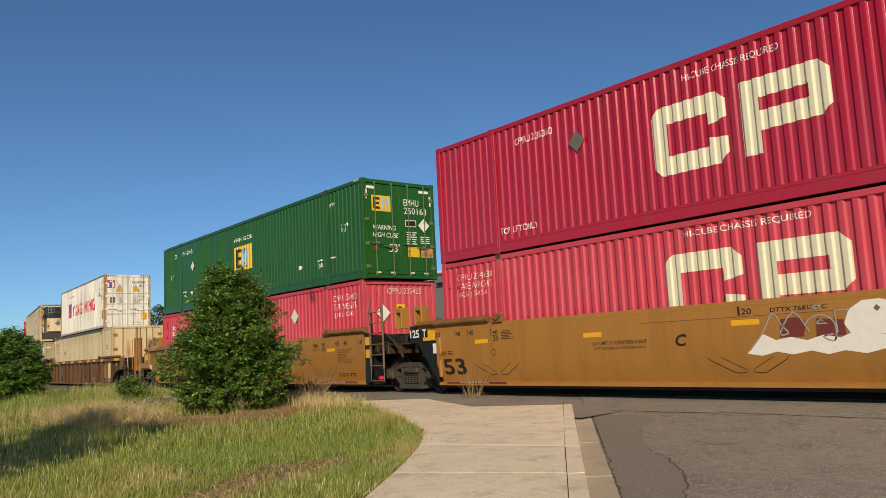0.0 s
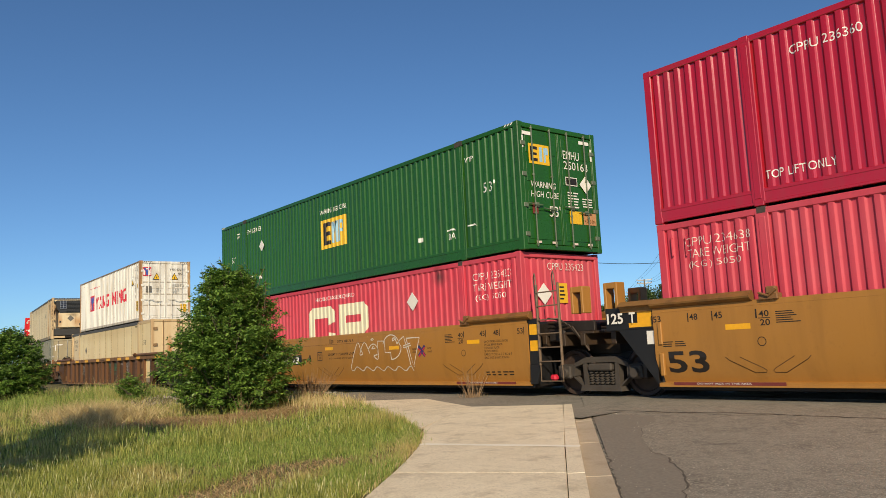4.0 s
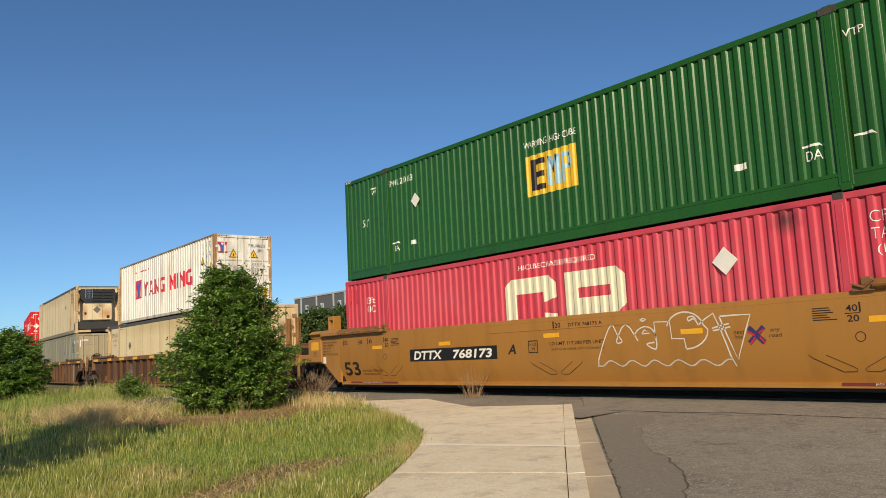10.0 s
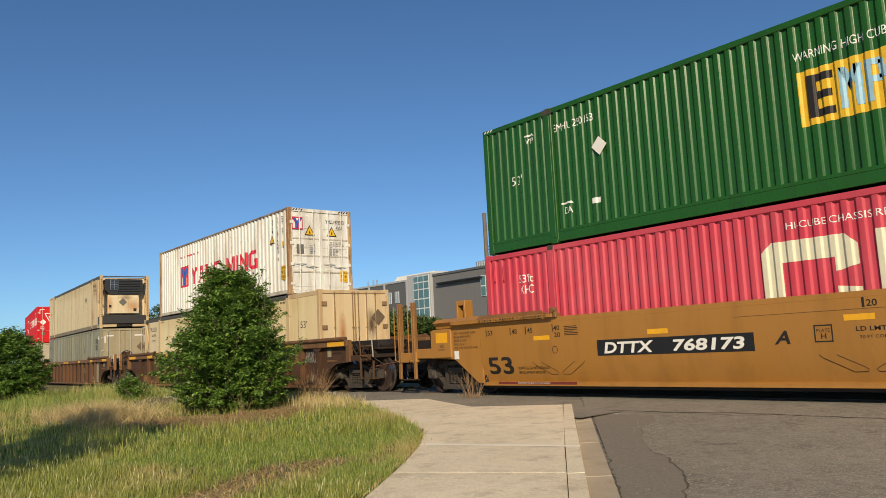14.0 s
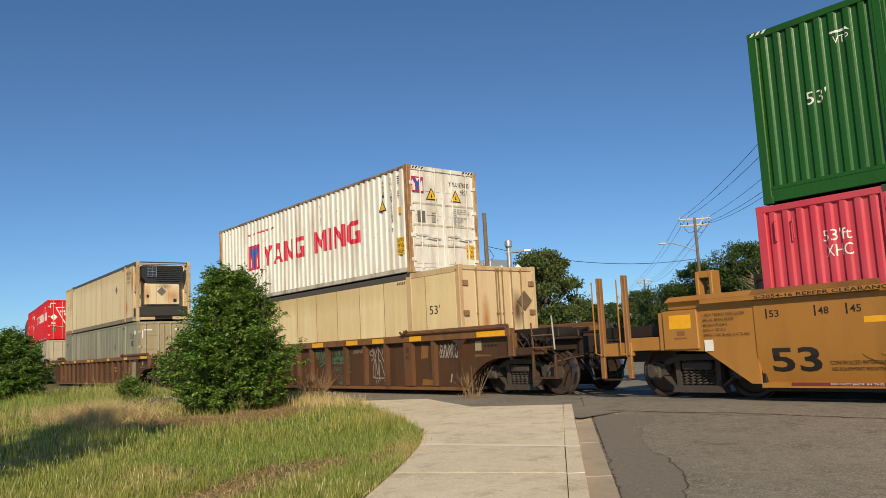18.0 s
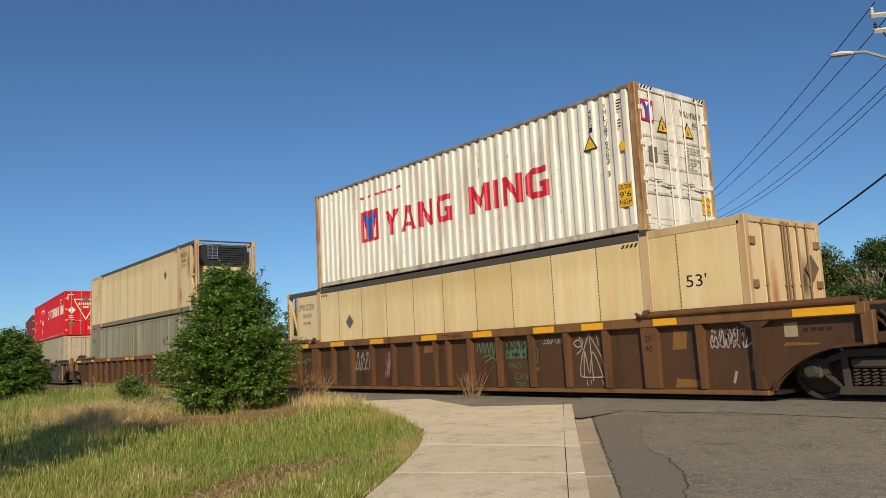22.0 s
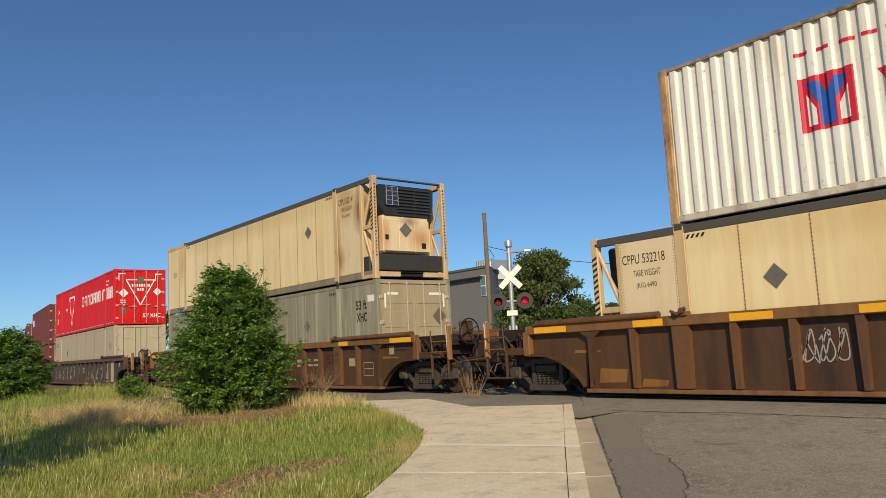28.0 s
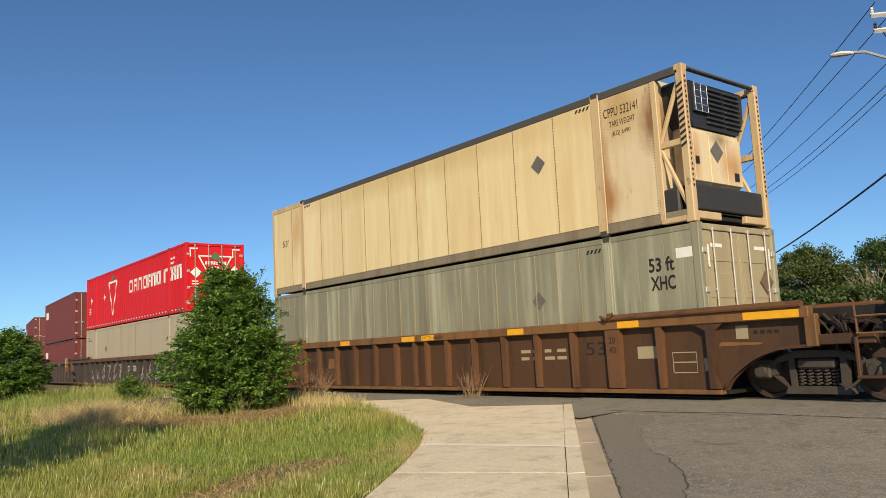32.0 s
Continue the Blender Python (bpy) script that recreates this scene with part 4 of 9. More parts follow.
    part("bulkhead", bx(wall_end - 0.06, wall_end + 0.03, -hw + 0.05, hw - 0.05, 0.1, h - 0.1, c=0.01), TAN_END, c)
    part("end_beam", bx(hl - 0.12, hl - 0.01, -hw + 0.1, hw - 0.1, h - 0.075, h - 0.03, c=0.01), GREY_RAIL, c)
    for p0, p1 in ((-hw + 0.1, -0.42), (0.42, hw - 0.1)):
        part("end_beam", bx(hl - 0.14, hl - 0.01, p0, p1, 0.06, 0.20, c=0.012), TAN_POST, c)
    part("end_beam", bx(hl - 0.3, hl - 0.1, -0.5, 0.5, 0.14, 0.22, c=0.012), STEEL, c)
    # the cooling unit
    u = part("cooling_unit", bx(wall_end + 0.03, hl - 0.24, -0.82, 0.82, 0.78, 1.86, c=0.05), TAN_END, c, "orange-stained cream cooling unit housing")
    for a, b in ((-0.80, -0.30), (-0.28, 0.26), (0.28, 0.80)):
        part("cover", bx(hl - 0.25, hl - 0.215, a, b, 0.82, 1.74, c=0.012), TAN_END, u)
    part("grille_housing", Shape().prism([(-0.76, 1.85), (0.76, 1.85), (0.97, 2.16), (1.0, h - 0.24), (0.94, h - 0.18), (-0.94, h - 0.18), (-1.0, h - 0.24), (-0.97, 2.16)], unit * (wall_end + 0.03), unit * (hl - 0.20), 0), GRILLE, u, "black louvred grille housing")
    for k in range(8):
        for a, b in ((-0.34, 0.26), (0.30, 0.84)):
            zz = 1.94 + k * 0.095
            part("louvre", bx(hl - 0.215, hl - 0.15, a, b, zz, zz + 0.032, c=0.01), GRILLE_EDGE, u)
    pn = part("solar_panel", bx(hl - 0.20, hl - 0.13, -0.76, -0.32, 2.12, h - 0.22, c=0.008), SOLAR, u, "small framed solar panel")
    for k in range(3):
        part("frame_bar", bx(hl - 0.132, hl - 0.126, -0.74 + 0.2 * k, -0.725 + 0.2 * k, 2.13, h - 0.23, c=0.002), GALV, pn)
    for k in range(5):
        zz = 2.13 + k * 0.132
        part("frame_bar", bx(hl - 0.132, hl - 0.127, -0.75, -0.33, zz, zz + 0.012, c=0.002), GALV, pn)
    part("fuel_tank", bx(wall_end + 0.1, hl - 0.05, -hw + 0.17, hw - 0.15, 0.24, 0.70, c=0.02), TANK, c, "dull black fuel tank")
    part("battery_box", bx(wall_end + 0.06, hl - 0.3, -hw + 0.02, -hw + 0.34, 0.22, 0.66, c=0.03), TANK, c)
    e0 = unit * (hl - 0.14) if unit > 0 else -hl + 0.02
    flat("hazard_stripes", outlines(*[[(e0, 1.35 + 0.11 * i), (e0 + 0.12, 1.41 + 0.11 * i), (e0 + 0.12, 1.46 + 0.11 * i), (e0, 1.40 + 0.11 * i)] for i in range(11)]), DARK_LETTER, c, y0 - 0.001, "black warning stripes")
    for u in (6.17, wall_end - 0.03):
        r = Shape()
        for k in range(44):
            zz = low + 0.03 + (top - low - 0.06) * k / 43
            r.box(unit * u - 0.010, unit * u + 0.010, y0 + 0.0, y0 + 0.012, zz - 0.008, zz + 0.008, 0.003)
        part("rivet_row", r, DARK_SEAM, c)
    if unit > 0:
        flat("placard", outlines(diamond(-0.06, 1.44, 0.22)), GREY_PLACARD, c, ("end", hl - 0.205), "grey diamond placard")
        flat("vent", outlines(rect(0.5, 0.66, 0.92, 1.08)), DARK_LETTER, c, ("end", hl - 0.205))
        flat("vent", outlines(rect(-0.78, -0.66, 1.14, 1.28)), DARK_LETTER, c, ("end", hl - 0.205))
        for y in (-hw + 0.07, hw - 0.07):
            flat("lettering", bars((y - 0.03, y + 0.03, 0.6, 2.7), 22, 1, 12), DARK_LETTER, c, ("end", hl + 0.003))
        t = x - hl
        for s_, a, b, k in (("CPPU 532141", -49.58, -48.76, 0), ("TARE WEIGHT", -49.45, -48.84, 1), ("(KG) 6490", -49.41, -48.96, 2)):
            flat("lettering", fitted(s_, (a - t, b - t, 2.32 - 0.21 * k, 2.32 - 0.21 * k + (0.18 if k == 0 else 0.12))), DARK_LETTER, c, y0 + 0.008)
        flat("placard", outlines(diamond(-51.43 - t, 1.80, 0.21)), GREY_PLACARD, c, y0 + 0.005, "grey diamond placard")
        flat("lettering", fitted("53'", (-63.2 - t, -62.8 - t, 1.55, 1.76)), DARK_LETTER, c, y0 + 0.008)
        flat("hazard_stripes", outlines(*[[(5.5 + 0.1 * i, 2.62), (5.55 + 0.1 * i, 2.62), (5.6 + 0.1 * i, 2.69), (5.55 + 0.1 * i, 2.69)] for i in range(4)]), DARK_LETTER, c, y0 + 0.005)
        flat("hazard_stripes", outlines(*[[(-5.9 + 0.1 * i, 2.62), (-5.85 + 0.1 * i, 2.62), (-5.8 + 0.1 * i, 2.69), (-5.85 + 0.1 * i, 2.69)] for i in range(4)]), DARK_LETTER, c, y0 + 0.005)
    else:
        t = x - hl
        for s_, a, b, k in (("CPPU 532218", -39.34, -38.38, 0), ("TARE WEIGHT", -39.10, -38.5, 1), ("(KG) 6490", -39.05, -38.6, 2)):
            flat("lettering", fitted(s_, (a - t, b - t, 2.30 - 0.24 * k, 2.30 - 0.24 * k + (0.18 if k == 0 else 0.12))), DARK_LETTER, c, y0 + 0.008)
        flat("placard", outlines(diamond(-36.33 - t, 1.80, 0.21)), GREY_PLACARD, c, y0 + 0.005, "grey diamond placard")
        flat("lettering", fitted("53'", (-25.15 - t, -24.74 - t, 1.76, 1.98)), DARK_LETTER, c, y0 + 0.008)
        for w in (5.5, -5.9):
            flat("hazard_stripes", outlines(*[[(w + 0.1 * i, 2.62), (w + 0.05 + 0.1 * i, 2.62), (w + 0.1 + 0.1 * i, 2.69), (w + 0.05 + 0.1 * i, 2.69)] for i in range(4)]), DARK_LETTER, c, y0 + 0.005)
        # doors at the front end
        for a, b in ((-hw + 0.13, -0.01), (0.01, hw - 0.13)):
            s = Shape().box(hl - 0.07, hl - 0.02, a, b, 0.14, h - 0.14, 0.01)
            s.box(hl - 0.03, hl - 0.008, a + 0.38, a + 0.42, 0.2, h - 0.2, 0.006)
            d = part("door_leaf", s, TAN_DOOR, c)
            rods(d, hl - 0.015, (a + 0.40, b - 0.10 if a < -0.5 else b - 0.42), 0.08, h - 0.07, RUSTY_ROD, "rusty locking rod")
            rods(d, hl - 0.015, (a + 0.09 if a > -0.5 else b - 0.02,), 0.08, h - 0.07, RUSTY_ROD, "rusty locking rod")
            for zz in (0.5, 1.72, 2.45):
                yy = a if a < -0.5 else b
                if zz:
                    part("hinge", Shape().box(hl - 0.03, hl + 0.02, yy - 0.14 if a > -0.5 else yy - 0.05, yy + 0.05 if a > -0.5 else yy + 0.14, zz - 0.07, zz + 0.07, 0.01), RUSTY_ROD, d)
        part("end_sill", Shape().box(hl - 0.12, hl - 0.004, -hw + 0.13, hw - 0.13, h - 0.13, h - 0.02, 0.012), TAN_POST, c)
        part("end_sill", Shape().box(hl - 0.12, hl - 0.004, -hw + 0.13, hw - 0.13, 0.02, 0.13, 0.012), TAN_POST, c)
        flat("placard", outlines(diamond(0.84, 2.02, 0.26)), BROWN_PLACARD, c, ("end", hl + 0.012), "brown diamond placard")
    return couple(c, x - hl, 5.5, z)


DUSTY_RAIL = painted("dusty_tan_rail_paint", (0.27, 0.225, 0.15), 0.6, dirt=(0.09, 0.06, 0.03), amount=0.6)
GREY_RAIL = painted("dark_grey_rail_paint", (0.085, 0.078, 0.066), 0.55, amount=0.3)
TAN_POST = painted("rusty_tan_post_paint", (0.62, 0.46, 0.25), 0.55, dirt=(0.34, 0.15, 0.05), amount=0.55, rust=0.28)
TANK = plain("dull_black_tank", (0.035, 0.033, 0.030), 0.6, 0, 0.3, 4)
GRILLE_EDGE = plain("worn_grille_edge", (0.045, 0.046, 0.046), 0.45)
SOLAR = plain("solar_cells", (0.030, 0.034, 0.048), 0.2, 0, 0.4, 3)
RUSTY_ROD = painted("rusty_rod_steel", (0.30, 0.19, 0.09), 0.6, dirt=(0.1, 0.05, 0.02), amount=0.6, rust=0.4)


def sage_box():
    c, wall, hl, hw = container("shipping_container", "weathered grey-green panelled container in a rusty well car", SAGE, walls="panels", seam=0.6125,
                                post=SAGE, rail=SAGE, end_paint=SAGE_END, rod=PALE_ROD, roof=GREY_RAIL)
    o = -47.70 - hl
    y = -hw + 0.008
    flat("lettering", fitted("53 ft", (-48.80 - o, -48.25 - o, 2.10, 2.36), 0, 0.02), DARK_LETTER, c, y)
    flat("lettering", fitted("XHC", (-48.78 - o, -48.25 - o, 1.76, 2.02), 0, 0.02), DARK_LETTER, c, y)
    flat("label_plate", outlines(rect(-48.2 - o, -47.86 - o, 2.3, 2.48)), WHITE, c, y + 0.002, "white reflective label")
    flat("placard", outlines(diamond(-51.66 - o, 1.80, 0.2)), GREY_PLACARD, c, y, "grey diamond placard")
    flat("lettering", fitted("CPPU", (-63.5 - o, -62.9 - o, 2.2, 2.36)), DARK_LETTER, c, y)
    flat("hazard_stripes", outlines(*[[(5.5 + 0.1 * i, 2.62), (5.55 + 0.1 * i, 2.62), (5.6 + 0.1 * i, 2.70), (5.55 + 0.1 * i, 2.70)] for i in range(4)]), DARK_LETTER, c, y)
    flat("placard", outlines(diamond(0.84, 1.86, 0.24)), BROWN_PLACARD, c, ("end", hl + 0.0), "brown diamond placard")
    for a, b, z0, z1 in ((-0.95, -0.58, 2.46, 2.53), (0.5, 0.95, 2.46, 2.53), (-1.06, -1.0, 2.1, 2.5), (1.0, 1.06, 2.1, 2.5)):
        flat("reflector", outlines(rect(a, b, z0, z1)), WHITE, c, ("end", hl - 0.012))
    return couple(c, o, 5.5, 0.32)


BROWN_PLACARD = plain("brown_placard", (0.15, 0.105, 0.06), 0.6)
PALE_ROD = plain("pale_galvanised_rod", (0.50, 0.47, 0.40), 0.45, 0.3, 0.2)


def tyre_box():
    c, wall, hl, hw = container("shipping_container", "bright red container with white blocks and a triangle emblem", BRIGHT_RED, pitch=0.36, depth=0.022, rod=PALE_ROD)
    o = -71.75 - hl
    x = -79.7
    blocks = []
    for i, w in enumerate((0.62, 0.62, 0.62, 0.66, 0.3, 0.62, 0.62, 0, 0.5, 0.26, 0.56, 0.56)):
        if w:
            a = x - o
            blocks += [rect(a, a + 0.17, 1.45, 2.05), rect(a, a + w, 1.92, 2.05)]
            if w > 0.5:
                blocks += [rect(a + w - 0.17, a + w, 1.45, 2.0)]
            if i % 3 == 0:
                blocks += [rect(a, a + w, 1.45, 1.57)]
            elif i % 3 == 1:
                blocks += [rect(a, a + w, 1.68, 1.78)]
        x += w + 0.12 if w else 0.3
    for one in blocks:
        flat("lettering_block", outlines(one), WHITE, c, wall, "white lettering block")
    t = -82.6 - o
    tri = [[(t - 0.75, 2.28), (t + 0.75, 2.28)], [(t + 0.75, 2.28), (t, 0.55)], [(t, 0.55), (t - 0.75, 2.28)]]
    flat("emblem", strokes(tri, 0.11), WHITE, c, wall, "white triangle emblem")
    flat("emblem_block", outlines([(t - 0.22, 2.3), (t + 0.22, 2.3), (t + 0.3, 2.5), (t + 0.1, 2.55), (t, 2.66), (t - 0.1, 2.55), (t - 0.3, 2.5)]), GREEN_SPRAY, c, wall)
    flat("reflector", outlines(*[rect(-7.9 + 0.42 * i, -7.74 + 0.42 * i, 0.13, 0.18) for i in range(38)]), WHITE, c, -hw + 0.002)
    flat("lettering", bars((-73.6 - o, -73.0 - o, 1.9, 2.5), 3, 2, 7), WHITE, c, wall)
    for dx in (-84.2, -86.9):
        flat("placard", outlines(diamond(dx - o, 1.6, 0.2)), WHITE, c, wall)
    flat("lettering", bars((-87.4 - o, -86.9 - o, 0.8, 1.2), 3, 1, 7), WHITE, c, wall)
    e = hl - 0.012
    tri = [[(-0.72, 2.34), (0.72, 2.34)], [(0.72, 2.34), (0, 1.02)], [(0, 1.02), (-0.72, 2.34)]]
    flat("emblem", strokes(tri, 0.06), WHITE, c, ("end", e), "white triangle emblem")
    flat("emblem_block", outlines([(-0.14, 2.2), (0.14, 2.2), (0.2, 2.4), (0.1, 2.42), (0, 2.52), (-0.1, 2.42), (-0.2, 2.4)]), GREEN_SPRAY, c, ("end", e + 0.003))
    flat("emblem_block", outlines(*[rect(-0.44 + 0.12 * i, -0.36 + 0.12 * i, 1.98, 2.12) for i in range(8)], *[rect(-0.16 + 0.12 * i, -0.08 + 0.12 * i, 1.76, 1.90) for i in range(3)]), WHITE, c, ("end", e))
    flat("placard", outlines(diamond(-0.84, 1.64, 0.24)), WHITE, c, ("end", e + 0.004), "white diamond placard")
    flat("placard", outlines(diamond(0.86, 1.72, 0.22)), WHITE, c, ("end", e + 0.004), "white diamond placard")
    flat("lettering", bars((-1.02, -0.6, 1.1, 1.32), 2, 1, 3), WHITE, c, ("end", e))
    flat("lettering", fitted("53' XHC", (0.12, 1.02, 0.36, 0.58), 0, 0.02), WHITE, c, ("end", e + 0.012))
    flat("label_plate", outlines(rect(-0.96, -0.72, 0.6, 0.86)), GREEN_SPRAY, c, ("end", e))
    for a, b in ((-1.1, -0.75), (0.75, 1.1)):
        flat("reflector", outlines(rect(a, b, 2.62, 2.68), rect(a, a + 0.05, 2.3, 2.6)), WHITE, c, ("end", e))
    return couple(c, o, 5.5, 3.26)


def beige_box():
    c, wall, hl, hw = container("shipping_container", "plain beige panelled container in a grey well car", BEIGE, walls="panels", seam=2.4, end_paint=BEIGE, rod=PALE_ROD)
    o = -71.75 - hl
    flat("lettering", fitted("53", (-72.8 - o, -72.4 - o, 1.75, 2.0)), DARK_LETTER, c, -hw + 0.008)
    flat("placard", outlines(diamond(-83.8 - o, 1.75, 0.2)), GREY_PLACARD, c, -hw + 0.008)
    flat("lettering", bars((-87.4 - o, -86.6 - o, 2.2, 2.5), 2, 2, 4), DARK_LETTER, c, -hw + 0.008)
    return couple(c, o, 5.5, 0.34)


def maroon_box(x, z, length, height):
    c, wall, hl, hw = container("shipping_container", "maroon forty-foot container in a double stack", MAROON, length, 2.438, height, pitch=0.278, frame_posts=False, rod=PALE_ROD, group="maroon stacked containers")
    flat("reflector", outlines(rect(0.3, 1.0, height - 0.9, height - 0.65)), WHITE, c, ("end", hl - 0.01), "white label")
    flat("lettering", bars((0.3, 0.95, 0.6, 1.3), 5, 2, 4), PINK_LETTER, c, ("end", hl - 0.01))
    flat("emblem", outlines(rect(-5.6, -4.4, height - 1.1, height - 0.6)), PINK_LETTER, c, wall, "pale lettering block")
    return couple(c, x - hl, length * 0.37, z)


# ---------------------------------------------------------------- rail cars
def wheelset(parent, x):
    """An axle with two wheels; it turns as the car rolls."""
    ax = new("wheelset")
    ax.parent = parent
    ax.location = (x, 0, RAIL + 0.457)
    for side in (-1, 1):
        prof = [(0.0, -0.03), (0.13, -0.04), (0.15, 0.0), (0.36, 0.02), (0.385, -0.03), (0.452, -0.03), (0.457, 0.07), (0.49, 0.085), (0.49, 0.11), (0.39, 0.11), (0.36, 0.06), (0.12, 0.05), (0.0, 0.05)]
        s = Shape().lathe([(r, side * (0.79 - h) * 1.0) for r, h in prof], (0, 0, 0), 1, 40)
        if side < 0:
            s.f = [f[::-1] for f in s.f]
        part("wheel", s, WHEEL, ax)
        t = Shape().lathe([(0.4575, side * 0.82), (0.4585, side * 0.76), (0.4585, side * 0.725)], (0, 0, 0), 1, 40)
        part("tread", t, TREAD, ax)
        caps = Shape().lathe([(0.0, side * 1.16), (0.07, side * 1.16), (0.085, side * 1.12), (0.085, side * 0.8)], (0, 0, 0), 1, 16)
        for k in range(3):
            w = 2 * math.pi * k / 3
            caps.box(0.05 * math.cos(w) - 0.012, 0.05 * math.cos(w) + 0.012, side * 1.155, side * 1.18, 0.05 * math.sin(w) - 0.012, 0.05 * math.sin(w) + 0.012, 0.003)
        part("axle_end", caps, CAST, ax)
    part("axle", Shape().lathe([(0.075, -0.8), (0.075, 0.8)], (0, 0, 0), 1, 12), STEEL, ax)
    return ax


def truck(car, x):
    """A three-piece truck: two axles, spring nests, brake shoes, and added boxes darkening its middle."""
    # boxes added to block the view through and darken the gap between the wheels
    part("dark_gap_block", Shape().box(x - 1.25, x + 1.25, -0.42, 0.42, RAIL + 0.48, 0.98, 0.02), STEEL, car)
    for k in (-0.62, 0.62):
        part("dark_gap_bar", Shape().box(x + k - 0.05, x + k + 0.05, -0.7, 0.7, RAIL + 0.22, RAIL + 0.40, 0.015), STEEL, car)
    t = part("truck", Shape().box(x - 0.2, x + 0.2, -0.95, 0.95, RAIL + 0.42, RAIL + 0.66, 0.03), STEEL, car, "dusty cast steel truck")
    for side in (-1, 1):
        y = side * 1.0
        z = RAIL
        # the frame is built of its limbs, so that the windows stay open
        s = Shape()
        s.prism([(x + a, b) for a, b in ((-1.12, z + 0.36), (-0.66, z + 0.40), (-0.66, z + 0.60), (-0.9, z + 0.64), (-1.12, z + 0.6))], y - 0.09, y + 0.09)
        s.prism([(x - a, b) for a, b in ((-1.12, z + 0.36), (-0.66, z + 0.40), (-0.66, z + 0.60), (-0.9, z + 0.64), (-1.12, z + 0.6))], y - 0.09, y + 0.09)
        s.prism([(x + a, b) for a, b in ((-0.72, z + 0.56), (-0.36, z + 0.66), (0.36, z + 0.66), (0.72, z + 0.56), (0.66, z + 0.66), (0.36, z + 0.77), (-0.36, z + 0.77), (-0.66, z + 0.66))], y - 0.08, y + 0.08)
        for k in (-1, 1):
            s.prism([(x + k * a, b) for a, b in ((0.70, z + 0.36), (0.80, z + 0.46), (0.50, z + 0.25), (0.40, z + 0.12))], y - 0.08, y + 0.08)
            s.prism([(x + k * a, b) for a, b in ((0.34, z + 0.16), (0.44, z + 0.16), (0.46, z + 0.70), (0.36, z + 0.70))], y - 0.07, y + 0.07)
        s.prism([(x + a, b) for a, b in ((-0.52, z + 0.10), (0.52, z + 0.10), (0.48, z + 0.22), (-0.48, z + 0.22))], y - 0.11, y + 0.11)
        part("side_frame", s, CAST, t)
        for k in range(5):
            u = x - 0.26 + 0.13 * k
            coil = [(u + 0.055 * math.cos(w), y + side * 0.02 + 0.055 * math.sin(w), z + 0.22 + 0.27 * i / 40) for i in range(41) for w in (i * 0.85,)]
            part("spring", Shape().tube(coil, 0.014, 5), CAST, t)
        part("bolster_end", Shape().box(x - 0.30, x + 0.30, y - 0.12, y + 0.10, z + 0.49, z + 0.64, 0.03), CAST, t)
        for k in (-1, 1):
            b = Shape().box(x + k * 0.89 - 0.15, x + k * 0.89 + 0.15, y + side * 0.05, y + side * 0.15, z + 0.34, z + 0.60, 0.04)
            b.lathe([(0.0, side * 1.20), (0.09, side * 1.20), (0.11, side * 1.15), (0.11, side * 1.05)], (x + k * 0.89, 0, z + 0.457), 1, 16)
            part("bearing_box", b, CAST, t)
            part("brake_shoe", Shape().box(x + k * 0.38 - 0.03, x + k * 0.38 + 0.03, side * 0.66, side * 0.82, z + 0.3, z + 0.6, 0.01), STEEL, t)
    for k in (-1, 1):
        w = wheelset(car, x + k * 0.89)
        WHEELS.append((w, x + k * 0.89, 0, RAIL + 0.457))
    return t


def ladder(car, x0, x1, y, z0, z1, rungs, material, r=0.016, rail=0.03):
    l = Shape()
    for x in (x0, x1):
        l.box(x - rail, x + rail, y - 0.025, y + 0.025, z0, z1, 0.006)
    ob = part("ladder", l, material, car)
    for k in range(rungs):
        z = z0 + 0.08 + (z1 - z0 - 0.25) * k / max(1, rungs - 1)
        part("rung", Shape().tube([(x0, y - 0.03, z), (x1, y - 0.03, z)], r, 6), material, ob)
    return ob


def grab(car, pts, material, r=0.014):
    part("grab_iron", Shape().tube(pts, r, 6), material, car)


def coupler(car, x, sx, material=None):
    """Draft sill, coupler shank and knuckle, air hose and uncoupling lever at a car's end."""
    z = RAIL + 0.84
    s = Shape().box(x, x + sx * 0.45, -0.16, 0.16, z - 0.16, z + 0.16, 0.02)
    s.box(x + sx * 0.4, x + sx * 0.62, -0.09, 0.09, z - 0.09, z + 0.09, 0.02)
    s.box(x + sx * 0.58, x + sx * 0.86, -0.18, 0.10, z - 0.15, z + 0.15, 0.05)
    part("coupler", s, STEEL, car, "dark steel knuckle coupler")
    hose = [(x + sx * 0.25, -0.3, z - 0.12), (x + sx * 0.34, -0.31, z - 0.34), (x + sx * 0.52, -0.3, z - 0.5), (x + sx * 0.74, -0.28, z - 0.44), (x + sx * 0.86, -0.26, z - 0.26)]
    part("air_hose", Shape().tube(hose, 0.024, 6), RUBBER, car, "black rubber air hose")
    lever = [(x + sx * 0.5, -0.08, z + 0.2), (x + sx * 0.42, -0.4, z + 0.02), (x + sx * 0.36, -1.2, z - 0.02), (x + sx * 0.36, -1.3, z - 0.22)]
    part("uncoupling_lever", Shape().tube(lever, 0.014, 6), STEEL, car)


